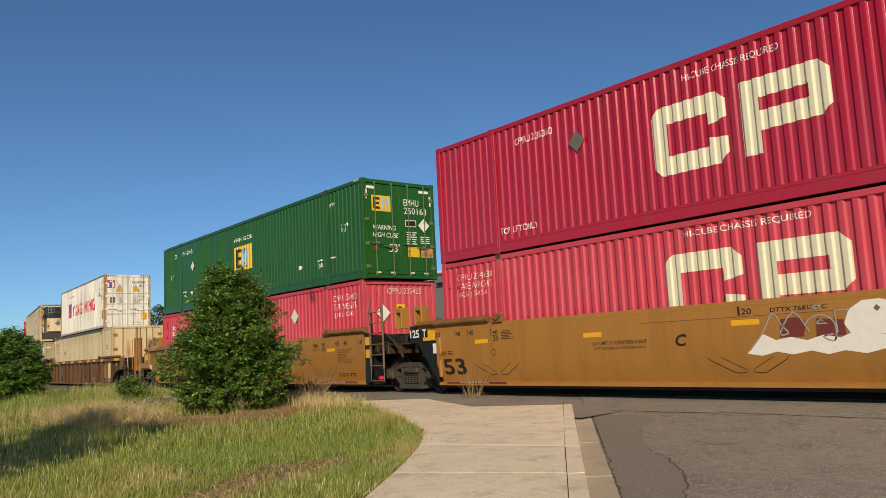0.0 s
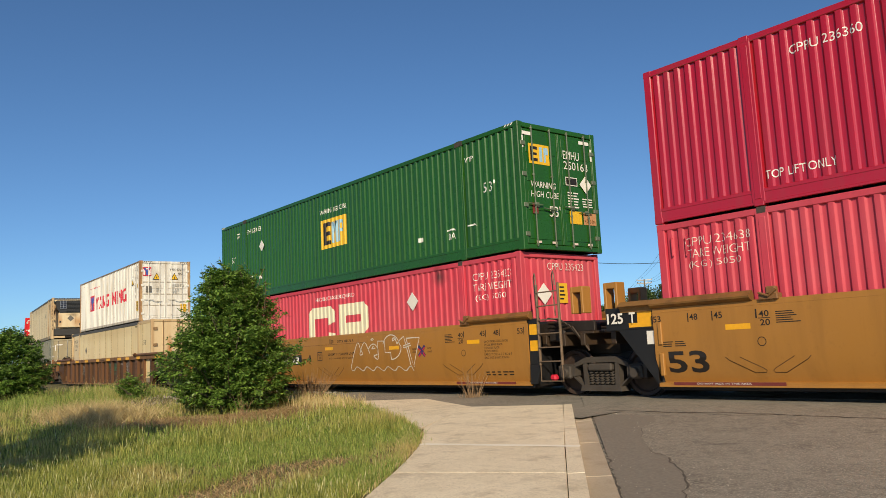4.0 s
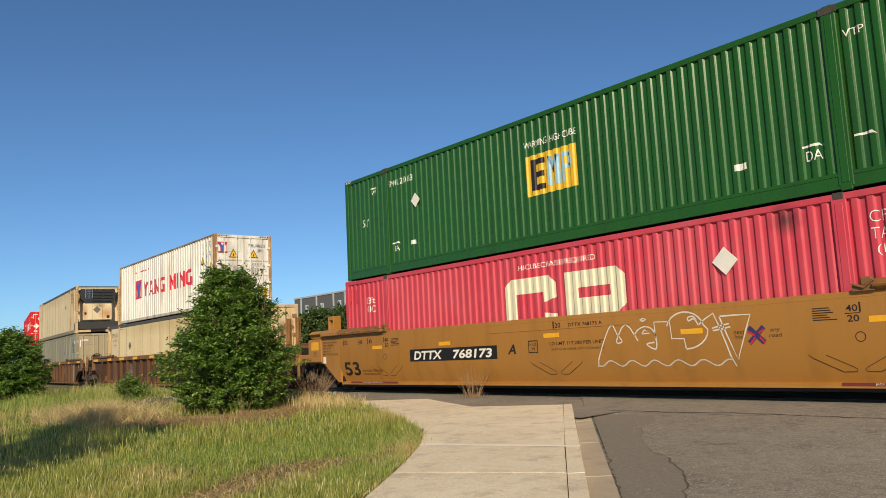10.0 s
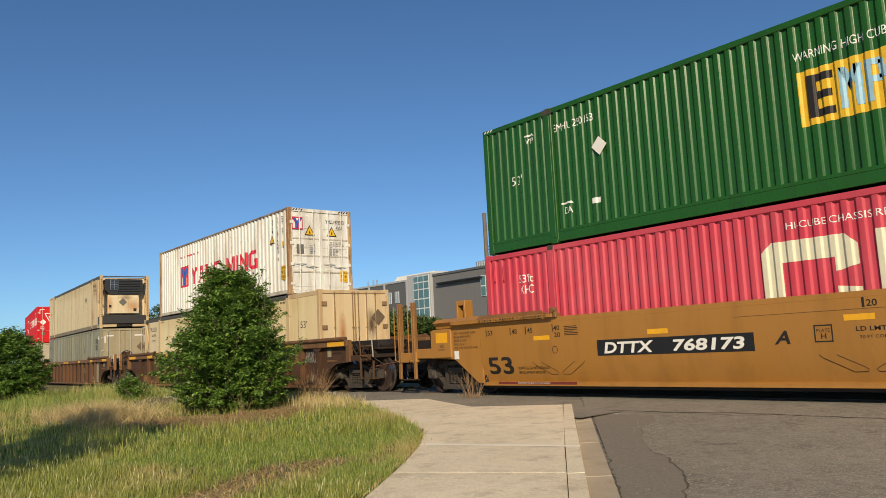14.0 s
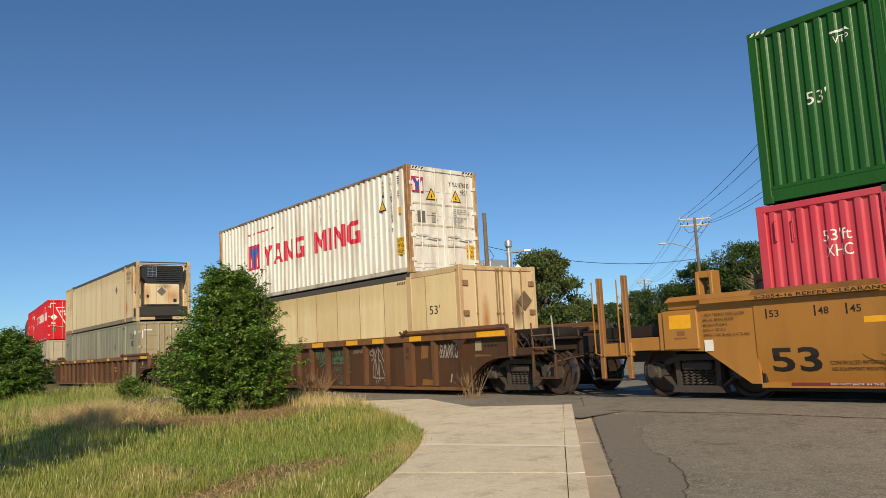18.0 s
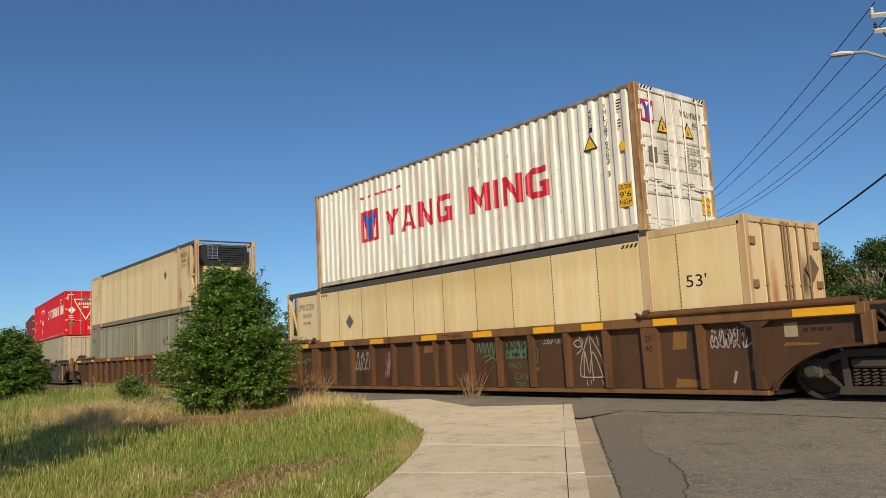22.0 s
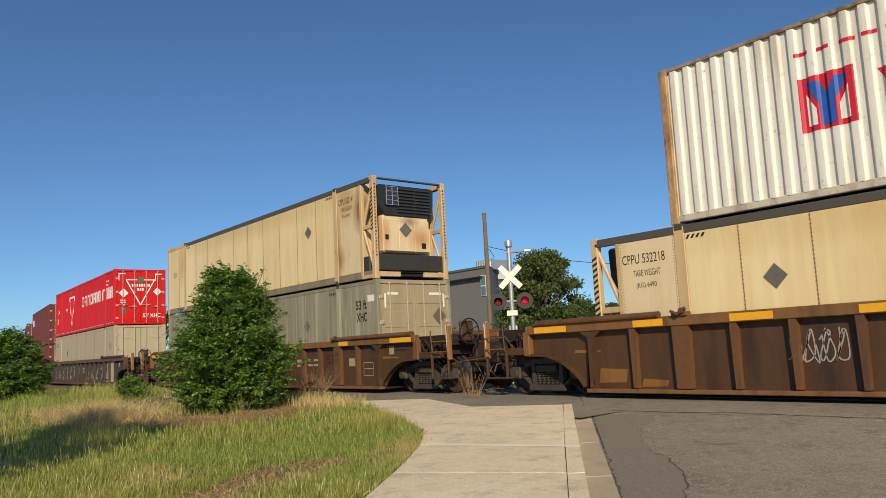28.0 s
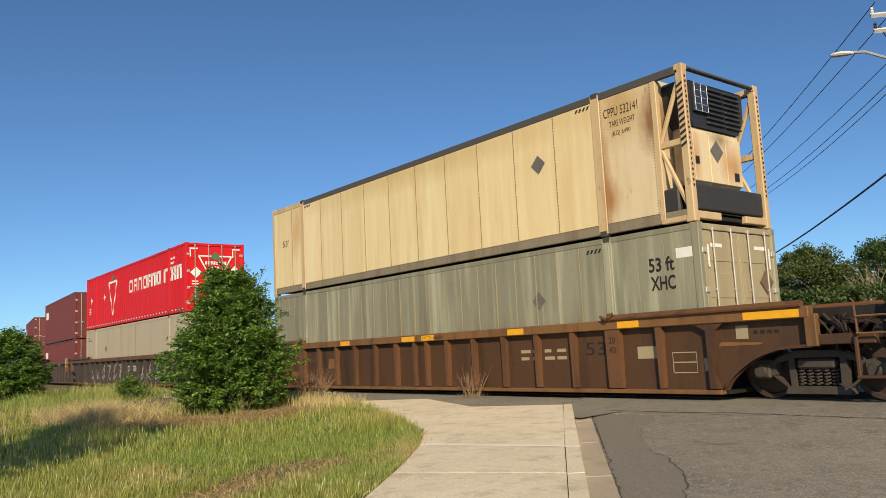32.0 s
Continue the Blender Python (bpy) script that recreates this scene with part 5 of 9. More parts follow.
def hand_brake(car, x, y, z, r, material):
    w = Shape()
    ring = [(x + 0.05, y + r * math.cos(a), z + r * math.sin(a)) for a in [2 * math.pi * i / 24 for i in range(25)]]
    w.tube(ring, 0.018, 6)
    for k in range(4):
        a = k * math.pi / 2 + 0.4
        w.tube([(x + 0.02, y, z), (x + 0.05, y + r * math.cos(a), z + r * math.sin(a))], 0.014, 5)
    w.lathe([(0, -0.04), (0.05, -0.04), (0.05, 0.06), (0, 0.06)], (x + 0.02, y, z), 0, 10)
    part("hand_brake_wheel", w, STEEL, car, "dark spoked hand-brake wheel")
    part("hand_brake_box", Shape().box(x - 0.14, x - 0.01, y - 0.2, y + 0.2, z - 0.25, z + 0.25, 0.04), material, car)


HALF = 1.49            # half the width of a car's body


def sloped(a, b, side, top):
    """A smooth car side: upright above, drawn in below, from x = a to b."""
    y = -HALF if side < 0 else HALF
    i = 1 if side < 0 else -1
    prof = [(y, top), (y, 0.86), (y + i * 0.15, 0.44), (y + i * 0.05, 0.42), (y + i * 0.05, 0.36), (y + i * 0.16, 0.36), (y + i * 0.22, 0.44), (y + i * 0.09, 0.9), (y + i * 0.09, top)]
    return Shape().prism([p for p in prof], a, b, 0)


def ochre_side_marks(car):
    """Makers of writing and tape on a smooth car side, in the car's own space."""
    y = -HALF

    def mark(s, a, b, z0, z1, m=DARK_LETTER, slant=0.0):
        flat("lettering", fitted(s, (a, b, z0, z1), slant, 0.022 if z1 - z0 > 0.3 else 0.028 if z1 - z0 > 0.15 else 0.012 if z1 - z0 > 0.07 else 0.0), m, car, "hull" if z0 < 0.86 else y - 0.0035 if z0 > 1.5 else y)

    def tape(a, b, z0, z1):
        flat("reflector", outlines(rect(a, b, z0, z1)), YELLOW, car, y, "yellow reflective tape")
    return mark, tape


# dark tone for the weld line and the gussets' painted edge shade
SEAM_SHADE = plain("dark_seam_and_edge_shade", (0.15, 0.075, 0.025), 0.7)


def ochre_unit(name, label, xa, xb, cuts):
    """A smooth-sided ochre well car unit; its well runs from xa to xb."""
    car = thing(name, label, "rail car")
    for side in (-1, 1):
        part("side_sheet", sloped(xa, xb, side, 1.74), OCHRE, car, "ochre painted steel side")
        y = side * HALF
        i = -side
        part("top_chord", Shape().box(xa, xb, y - i * 0.003, y + i * 0.12, 1.67, 1.76, 0.002), OCHRE, car)
        # lowered guides that flare outward near both ends
        for a, b in ((xa, xa + 1.95), (xb - 1.85, xb + 0.12)):
            g = Shape().prism([(y - i * 0.10, 1.80), (y - i * 0.11, 1.83), (y + i * 0.02, 1.92), (y + i * 0.06, 1.86), (y + i * 0.06, 1.74), (y, 1.74)], a, b, 0)
            part("container_guide", g, OCHRE_DARK, car)
        for x in (xa + 2.25, xb - 2.0):
            s = Shape().box(x - 0.16, x + 0.16, y - i * 0.06, y + i * 0.1, 1.74, 1.84, 0.012)
            s.box(x - 0.03, x + 0.14, y - i * 0.07, y + i * 0.04, 1.82, 1.95, 0.02)
            s.tube([(x - 0.14, y - i * 0.08, 1.86), (x + 0.02, y - i * 0.08, 1.80), (x + 0.16, y - i * 0.08, 1.9)], 0.02, 6)
            part("box_connector_stop", s, CHORD, car)
        m = cuts[0]
        part("doubler_plate", Shape().prism([(m - 2.07, 1.505), (m + 1.9, 1.505), (m + 2.07, 1.60), (m + 1.95, 1.665), (m - 2.07, 1.665)], y - i * 0.0035, y + i * 0.02), OCHRE, car)
        part("weld_seam", Shape().box(m - 2.07, m + 1.9, y - i * 0.004, y + i * 0.01, 1.497, 1.505, 0.002), SEAM_SHADE, car)
        part("bottom_flange", Shape().box(xa, xb, y + i * 0.04, y + i * 0.2, 0.355, 0.385, 0.004), OCHRE, car)
        # the raised gussets' shaded edges, painted flat on the side as dark lines
        for x in cuts:
            for k in (-1, 1):
                ring = [(x + k * u, w) for u, w in ((0.72, 0.855), (0.46, 0.85), (0.10, 0.665), (0.055, 0.63), (0.075, 0.595), (0.26, 0.59), (0.66, 0.80))]
                if side < 0:
                    flat("drain_gusset", strokes([ring[1:], ring[:1] + ring[:3:-1]], 0.013), SEAM_SHADE, car, "hull", "painted shade lines of a raised gusset")
    fl = Shape().box(xa, xb, -HALF + 0.12, HALF - 0.12, 0.30, 0.355, 0.006)
    for x in (xa + 0.1, xa + 4.5, (xa + xb) / 2, xb - 4.5, xb - 0.1):
        fl.box(x - 0.25, x + 0.25, -HALF + 0.2, HALF - 0.2, 0.35, 0.368, 0.004)
    part("well_floor", fl, STEEL, car)
    for x in (xa - 0.02, xb - 0.06):
        part("well_bulkhead", Shape().box(x, x + 0.08, -HALF + 0.1, HALF - 0.1, 0.32, 1.70, 0.01), BLACK, car)
    return car


def open_tower(car, x, y, material, h=0.55):
    """A hollow upright bracket on an end platform."""
    s = Shape()
    s.box(x - 0.17, x - 0.10, y - 0.13, y + 0.13, 1.80, 1.80 + h, 0.012)
    s.box(x + 0.10, x + 0.17, y - 0.13, y + 0.13, 1.80, 1.80 + h, 0.012)
    s.box(x - 0.165, x + 0.165, y - 0.125, y + 0.125, 1.80 + h - 0.12, 1.80 + h + 0.004, 0.012)
    part("corner_bracket", s, material, car)


def end_platform(car, x0, x1, material, z=1.30, towers=()):
    """The deck over a truck between the well's end and the car's end, with its bulkhead beams."""
    s = Shape().box(x0, x1, -0.45, 0.45, z - 0.35, z + 0.1, 0.02)
    part("centre_sill", s, material, car)
    s = Shape()
    a, b = min(x0, x1), max(x0, x1)
    s.box(a, b, -HALF + 0.25, HALF - 0.25, z + 0.08, z + 0.13, 0.008)
    for k in range(3):
        x = a + (b - a) * (k + 0.5) / 3
        s.box(x - 0.06, x + 0.06, -HALF + 0.22, HALF - 0.22, z - 0.15, z + 0.09, 0.012)
    part("end_deck", s, material, car)
    r = Shape().box(a, b, -HALF + 0.3, -HALF + 0.36, z + 0.13, z + 0.34, 0.01)
    r.tube([(a, -0.25, z + 0.28), (b, -0.25, z + 0.28)], 0.05, 8)
    r.tube([(a, 0.3, z + 0.22), (b, 0.3, z + 0.22)], 0.035, 8)
    for k in range(5):
        x = a + (b - a) * (k + 0.3) / 5
        r.box(x - 0.06, x + 0.06, -0.6 + 0.2 * (k % 3), -0.42 + 0.2 * (k % 3), z + 0.12, z + 0.3, 0.02)
    part("brake_rigging", r, STEEL, car)


RAW_STEEL = plain("worn_rusty_steel_bar", (0.19, 0.135, 0.09), 0.6, 0.2, 0.4)
WORN_OCHRE = painted("worn_ochre_stake_paint", (0.30, 0.145, 0.040), 0.5, dirt=(0.08, 0.04, 0.016), amount=0.8, rust=0.2)


def car_a():
    """The unit under the green container; its own zero is the container's door end."""
    car = ochre_unit("well_car", "ochre smooth-sided well car unit with white graffiti", -16.4, 0.12, (-8.02, -2.08, -14.07))
    mark, tape = ochre_side_marks(car)
    y = -HALF
    flat("number_panel", outlines(rect(-13.01, -9.76, 0.94, 1.24)), BLACK, car, y, "black number panel")
    flat("lettering", fitted("DTTX", (-12.84, -11.74, 0.98, 1.19), 0.2, 0.03), WHITE, car, y - 0.003)
    flat("lettering", fitted("768173", (-11.32, -9.95, 0.98, 1.19), 0.2, 0.03), WHITE, car, y - 0.003)
    mark("A", -9.42, -9.16, 1.03, 1.24, slant=0.3)
    flat("lettering", outlines(rect(-8.78, -8.5, 1.28, 1.30), rect(-8.78, -8.5, 1.04, 1.06), rect(-8.78, -8.76, 1.06, 1.28), rect(-8.52, -8.5, 1.06, 1.28)), DARK_LETTER, car, y)
    mark("PLATE", -8.74, -8.54, 1.19, 1.24)
    mark("H", -8.68, -8.6, 1.09, 1.17)
    mark("LD LMT 117,200 PER UNIT", -8.16, -6.72, 1.17, 1.25)
    mark("20 FT CONTAINER LIMIT 57,500 EACH", -8.12, -6.74, 1.07, 1.12)
    mark("20", -7.98, -7.83, 1.53, 1.63)
    mark("DTTX 768173 A", -7.62, -6.75, 1.54, 1.61)
    flat("mark", outlines(rect(-8.04, -8.005, 1.52, 1.665)), DARK_LETTER, car, y - 0.005)
    for a, z in ((-11.6, 1.30), (-8.1, 1.34), (-4.8, 1.265), (-1.65, 1.30)):
        tape(a - 0.22, a + 0.22, z, z + 0.09)
    for s, a in (("53", -16.14), ("48", -15.36), ("45", -14.89)):
        mark(s, a, a + 0.16, 1.46, 1.57)
        flat("mark", outlines(rect(a - 0.06, a - 0.035, 1.44, 1.60)), DARK_LETTER, car, y)
    for s, a, z in (("40", -14.13, 1.48), ("20", -14.12, 1.34)):
        mark(s, a, a + 0.17, z, z + 0.1)
    flat("mark", outlines(rect(-14.17, -14.145, 1.46, 1.61)), DARK_LETTER, car, y)
    flat("lettering", bars((-13.84, -13.41, 1.36, 1.56), 6, 1, 5), DARK_LETTER, car, y)
    tape(-14.71, -14.25, 1.30, 1.39)
    mark("53", -16.19, -15.40, 0.60, 0.98)
    flat("mark", strokes([[(-14.12 + 0.07 * math.cos(w), 1.09 + 0.07 * math.sin(w)) for w in [i * 0.35 for i in range(19)]]], 0.012), DARK_LETTER, car, y)
    for s, a in (("53", -0.19), ("48", -0.95), ("45", -1.41)):
        mark(s, a, a + 0.17, 1.46, 1.58)
        flat("mark", outlines(rect(a + 0.19, a + 0.21, 1.44, 1.6)), DARK_LETTER, car, y)
    mark("40", -2.18, -2.01, 1.47, 1.57)
    mark("20", -2.17, -2.0, 1.32, 1.42)
    flat("mark", outlines(rect(-2.2, -1.98, 1.438, 1.45)), DARK_LETTER, car, y)
    flat("mark", outlines(rect(-1.99, -1.965, 1.455, 1.60)), DARK_LETTER, car, y)
    flat("lettering", bars((-2.68, -2.27, 1.35, 1.56), 6, 1, 3), DARK_LETTER, car, y)
    for k, s in enumerate(("2 INCH TREAD COND. SHOES", "SPECIAL BRAKE BEAMS", "SEE BADGE PLATE", "28 INCH WHEELS", "SPRG 7 OC 6-5 7 IC 6-5", "SPRG 2 OC B-353 2 IC B-354")):
        mark(s, -1.28, -1.28 + (0.78, 0.6, 0.5, 0.46, 0.9, 0.8)[k], 1.31 - 0.072 * k, 1.358 - 0.072 * k)
    flat("lettering", bars((-1.34, -0.4, 0.56, 0.68), 2, 5, 8), DARK_LETTER, car, "hull")
    flat("stripe", outlines(rect(-2.37, -0.36, 0.385, 0.44)), MAROON_TAPE, car, y + 0.046, "dark red jacking stripe")
    flat("lettering", fitted("JACK IN THIS AREA, EMPTY CAR ONLY", (-1.9, -0.95, 0.392, 0.432)), WHITE, car, y + 0.042)
    flat("stripe", outlines(rect(-15.91, -13.63, 0.385, 0.44)), MAROON_TAPE, car, y + 0.046, "dark red jacking stripe")
    flat("lettering", fitted("DO NOT JACK IN THIS AREA", (-15.3, -14.35, 0.392, 0.432)), WHITE, car, y + 0.042)
    ring = [[(-2.01 + 0.07 * math.cos(w), 1.10 + 0.07 * math.sin(w)) for w in [i * 0.35 for i in range(19)]]]
    flat("mark", strokes(ring, 0.012), DARK_LETTER, car, y)
    mark("CONTROLLED INTERCHANGE", -15.28, -14.34, 0.70, 0.76)
    mark("SEE EQUIPMENT REGISTER", -15.28, -14.5, 0.60, 0.66)
    flat("lettering", fitted("S-2054-16 REEFER CLEARANCE", (-16.3, -14.2, 1.762, 1.815), 0, 0.01), DARK_LETTER, car, y - 0.118)
    part("clearance_board", Shape().box(-17.3, -14.05, y - 0.118, y - 0.10, 1.752, 1.826, 0.004), OCHRE, car)
    # chalky outline graffiti
    wave_line = [(-6.95 + 0.0735 * i, 0.79 - 0.0006 * i + 0.055 * math.sin(i * 0.93 + 3.6)) for i in range(40)]
    g = [curve([(-6.95, 0.72), (-6.78, 1.13), (-6.54, 1.51), (-6.41, 1.33), (-6.3, 1.19), (-6.44, 1.19), (-6.2, 1.51), (-5.94, 1.19)], 3), wave_line,
         curve([(-6.02, 1.29), (-5.92, 1.39), (-5.76, 1.44), (-5.61, 1.38), (-5.54, 1.24), (-5.56, 1.03), (-5.75, 1.12), (-5.58, 1.15)]),
         [(-5.85, 1.31), (-5.78, 1.38), (-5.67, 1.32), (-5.85, 1.31)], [(-5.88, 1.56), (-5.8, 1.59), (-5.73, 1.57), (-5.8, 1.54), (-5.88, 1.56)],
         [(-5.55, 1.18), (-5.56, 1.51), (-5.23, 1.5), (-5.21, 1.2), (-4.96, 1.19), (-4.93, 1.01)],
         [(-4.93 + 0.45 * math.sin(w) * (1 if w < 1.6 else 0.85), 1.33 - 0.32 * math.cos(w)) for w in [i * 0.26 for i in range(18)]]]
    g2 = [curve([(-4.69, 1.5), (-4.75, 1.56), (-4.85, 1.55), (-4.84, 1.49), (-4.76, 1.52), (-4.71, 1.5), (-4.66, 1.41)]), [(-4.66, 1.41), (-4.53, 1.5), (-4.36, 1.59), (-4.27, 1.38), (-4.16, 1.07), (-4.04, 0.7)],
          [(-4.4, 1.34), (-4.22, 1.38), (-4.08, 1.4)], [(-4.39, 1.3), (-4.21, 1.32), (-4.06, 1.35)], [(-4.25, 1.53), (-3.97, 1.535), (-3.69, 1.53), (-3.79, 1.28), (-3.97, 0.81), (-4.13, 1.21), (-4.25, 1.53)]]
    flat("graffiti", strokes(g + g2, 0.026), CHALK, car, "hull", "white outline graffiti")
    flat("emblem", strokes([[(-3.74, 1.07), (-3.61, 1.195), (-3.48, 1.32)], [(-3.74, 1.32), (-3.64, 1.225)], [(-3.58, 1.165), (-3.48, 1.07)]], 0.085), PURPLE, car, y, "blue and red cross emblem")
    flat("emblem_block", strokes([[(-3.73, 1.05), (-3.63, 1.16)], [(-3.57, 1.22), (-3.48, 1.28)], [(-3.76, 1.26), (-3.64, 1.19)], [(-3.56, 1.16), (-3.47, 1.06)]], 0.03), RED_LETTER, car, y - 0.003)
    for s, u, w, z in (("next", -4.01, -3.82, 1.22), ("load", -4.0, -3.85, 1.15), ("any", -3.38, -3.22, 1.22), ("road", -3.40, -3.2, 1.15)):
        mark(s, u, w, z, z + 0.06, slant=0.2)
    # front end over the shared truck
    part("end_plate", Shape().box(0.12, 0.46, y + 0.02, y + 0.06, 0.80, 1.76, 0.006).prism([(0.12, 0.80), (0.46, 0.80), (0.3, 0.40), (0.12, 0.40)], y + 0.02, y + 0.06), BLACK, car, "black end plate")
    for z in (1.42, 1.08):
        flat("reflector", outlines(rect(0.16, 0.42, z, z + 0.22)), YELLOW, car, y + 0.02, "yellow reflective square")
    ladder(car, 0.47, 1.08, y - 0.02, 0.78, 2.45, 6, RAW_STEEL, 0.014, 0.02)
    for u in (0.47, 1.0):
        grab(car, [(u, y - 0.02, 2.40), (u - 0.02, y - 0.01, 2.62), (u - 0.10, y + 0.05, 2.70), (u - 0.18, y + 0.10, 2.62), (u - 0.16, y + 0.12, 1.78)], RAW_STEEL)
    grab(car, [(0.47, y - 0.02, 0.84), (0.47, y - 0.02, 0.46), (1.08, y - 0.02, 0.46), (1.08, y - 0.02, 0.84)], RAW_STEEL)
    end_platform(car, 0.12, 1.7, DARK_OCHRE)
    open_tower(car, 1.18, -0.95, OCHRE)
    open_tower(car, 1.18, 0.95, OCHRE)
    part("valve_box", Shape().box(0.5, 0.95, y + 0.24, y + 0.5, 1.25, 1.5, 0.03), STEEL, car)
    for k in range(4):
        part("brake_pipe", Shape().tube([(0.45, y + 0.3, 1.75 - 0.1 * k), (0.9 + 0.1 * k, y + 0.22, 1.68 - 0.05 * k), (1.25 + 0.1 * k, y + 0.28, 1.4 - 0.12 * k), (1.5, y + 0.3, 1.15)], 0.02, 6), DARK_OCHRE if k % 2 else STEEL, car)
    part("rag", Shape().box(0.56, 0.72, y + 0.12, y + 0.26, 0.46, 0.58, 0.05), RED_LETTER, car, "crumpled red cloth")
    # rear end: side skirt over the truck, cabinet, tall grab posts
    for side in (-1, 1):
        yy = side * HALF
        i = -side
        s = Shape().prism([(-16.4, 1.74), (-16.4, 0.42), (-16.55, 0.42), (-17.35, 0.96), (-18.25, 1.0), (-18.25, 1.66), (-17.4, 1.74)], yy + i * 0.02, yy + i * 0.08)
        part("end_skirt", s, OCHRE, car)
    part("cabinet", Shape().box(-18.14, -17.44, y - 0.02, y + 0.2, 1.00, 1.68, 0.015), OCHRE, car, "ochre side cabinet")
    flat("reflector", outlines(rect(-18.0, -17.56, 1.36, 1.60)), YELLOW, car, y - 0.02, "yellow reflective patch")
    flat("mark", outlines(rect(-17.92, -17.66, 1.18, 1.21), rect(-17.86, -17.7, 1.24, 1.32)), OCHRE_DARK, car, y - 0.02)
    for k, (text, w) in enumerate((("1 INCH TREAD COND. SHOES", 0.78), ("SPECIAL BRAKE BEAMS", 0.58), ("SEE BADGE PLATE", 0.46), ("SPRG 7 OC D-5", 0.42), ("SPRG 7 OC B-432 2 IC B-432", 0.84))):
        mark(text, -17.34, -17.34 + w, 1.545 - 0.085 * k, 1.59 - 0.085 * k)
    flat("label_plate", outlines(rect(-17.34, -17.17, 0.96, 1.15)), WHITE, car, y)
    part("container_guide", Shape().prism([(y - 0.02, 1.78), (y - 0.11, 1.83), (y + 0.02, 1.92), (y + 0.06, 1.86), (y + 0.06, 1.7), (y, 1.7)], -18.0, -16.4, 0), OCHRE, car)
    end_platform(car, -19.7, -16.4, DARK_OCHRE, 1.12)
    open_tower(car, -17.5, -0.98, OCHRE)
    open_tower(car, -17.5, 0.98, OCHRE)
    for x in (-19.58, -18.98):
        p = Shape().box(x - 0.035, x + 0.045, y + 0.02, y + 0.10, 0.9, 2.42, 0.008)
        p.box(x - 0.038, x - 0.012, y + 0.0, y + 0.18, 0.905, 2.425, 0.006)
        part("grab_post", p, WORN_OCHRE, car)
        grab(car, [(x - 0.10, y - 0.05, 2.35), (x - 0.10, y - 0.05, 0.98), (x - 0.02, y, 0.95)], OCHRE)
    part("step_frame", Shape().box(-19.66, -18.90, y + 0.03, y + 0.14, 0.915, 1.16, 0.01), OCHRE, car)
    for x in (-19.6, -18.96):
        part("step_hanger", Shape().box(x - 0.05, x + 0.05, y + 0.02, y + 0.08, 0.50, 0.94, 0.008), WORN_OCHRE, car)
    part("step", Shape().box(-19.60, -18.96, y + 0.01, y + 0.18, 0.47, 0.495, 0.006), DARK_OCHRE, car)
    part("side_beam", Shape().box(-18.95, -18.2, y + 0.06, y + 0.3, 1.0, 1.24, 0.012), OCHRE, car)
    coupler(car, -19.7, -1)
    truck(car, -17.8)
    return couple(car, 0.0, 6.0, 0.0)


PURPLE = plain("dark_blue_paint", (0.035, 0.03, 0.12), 0.6)


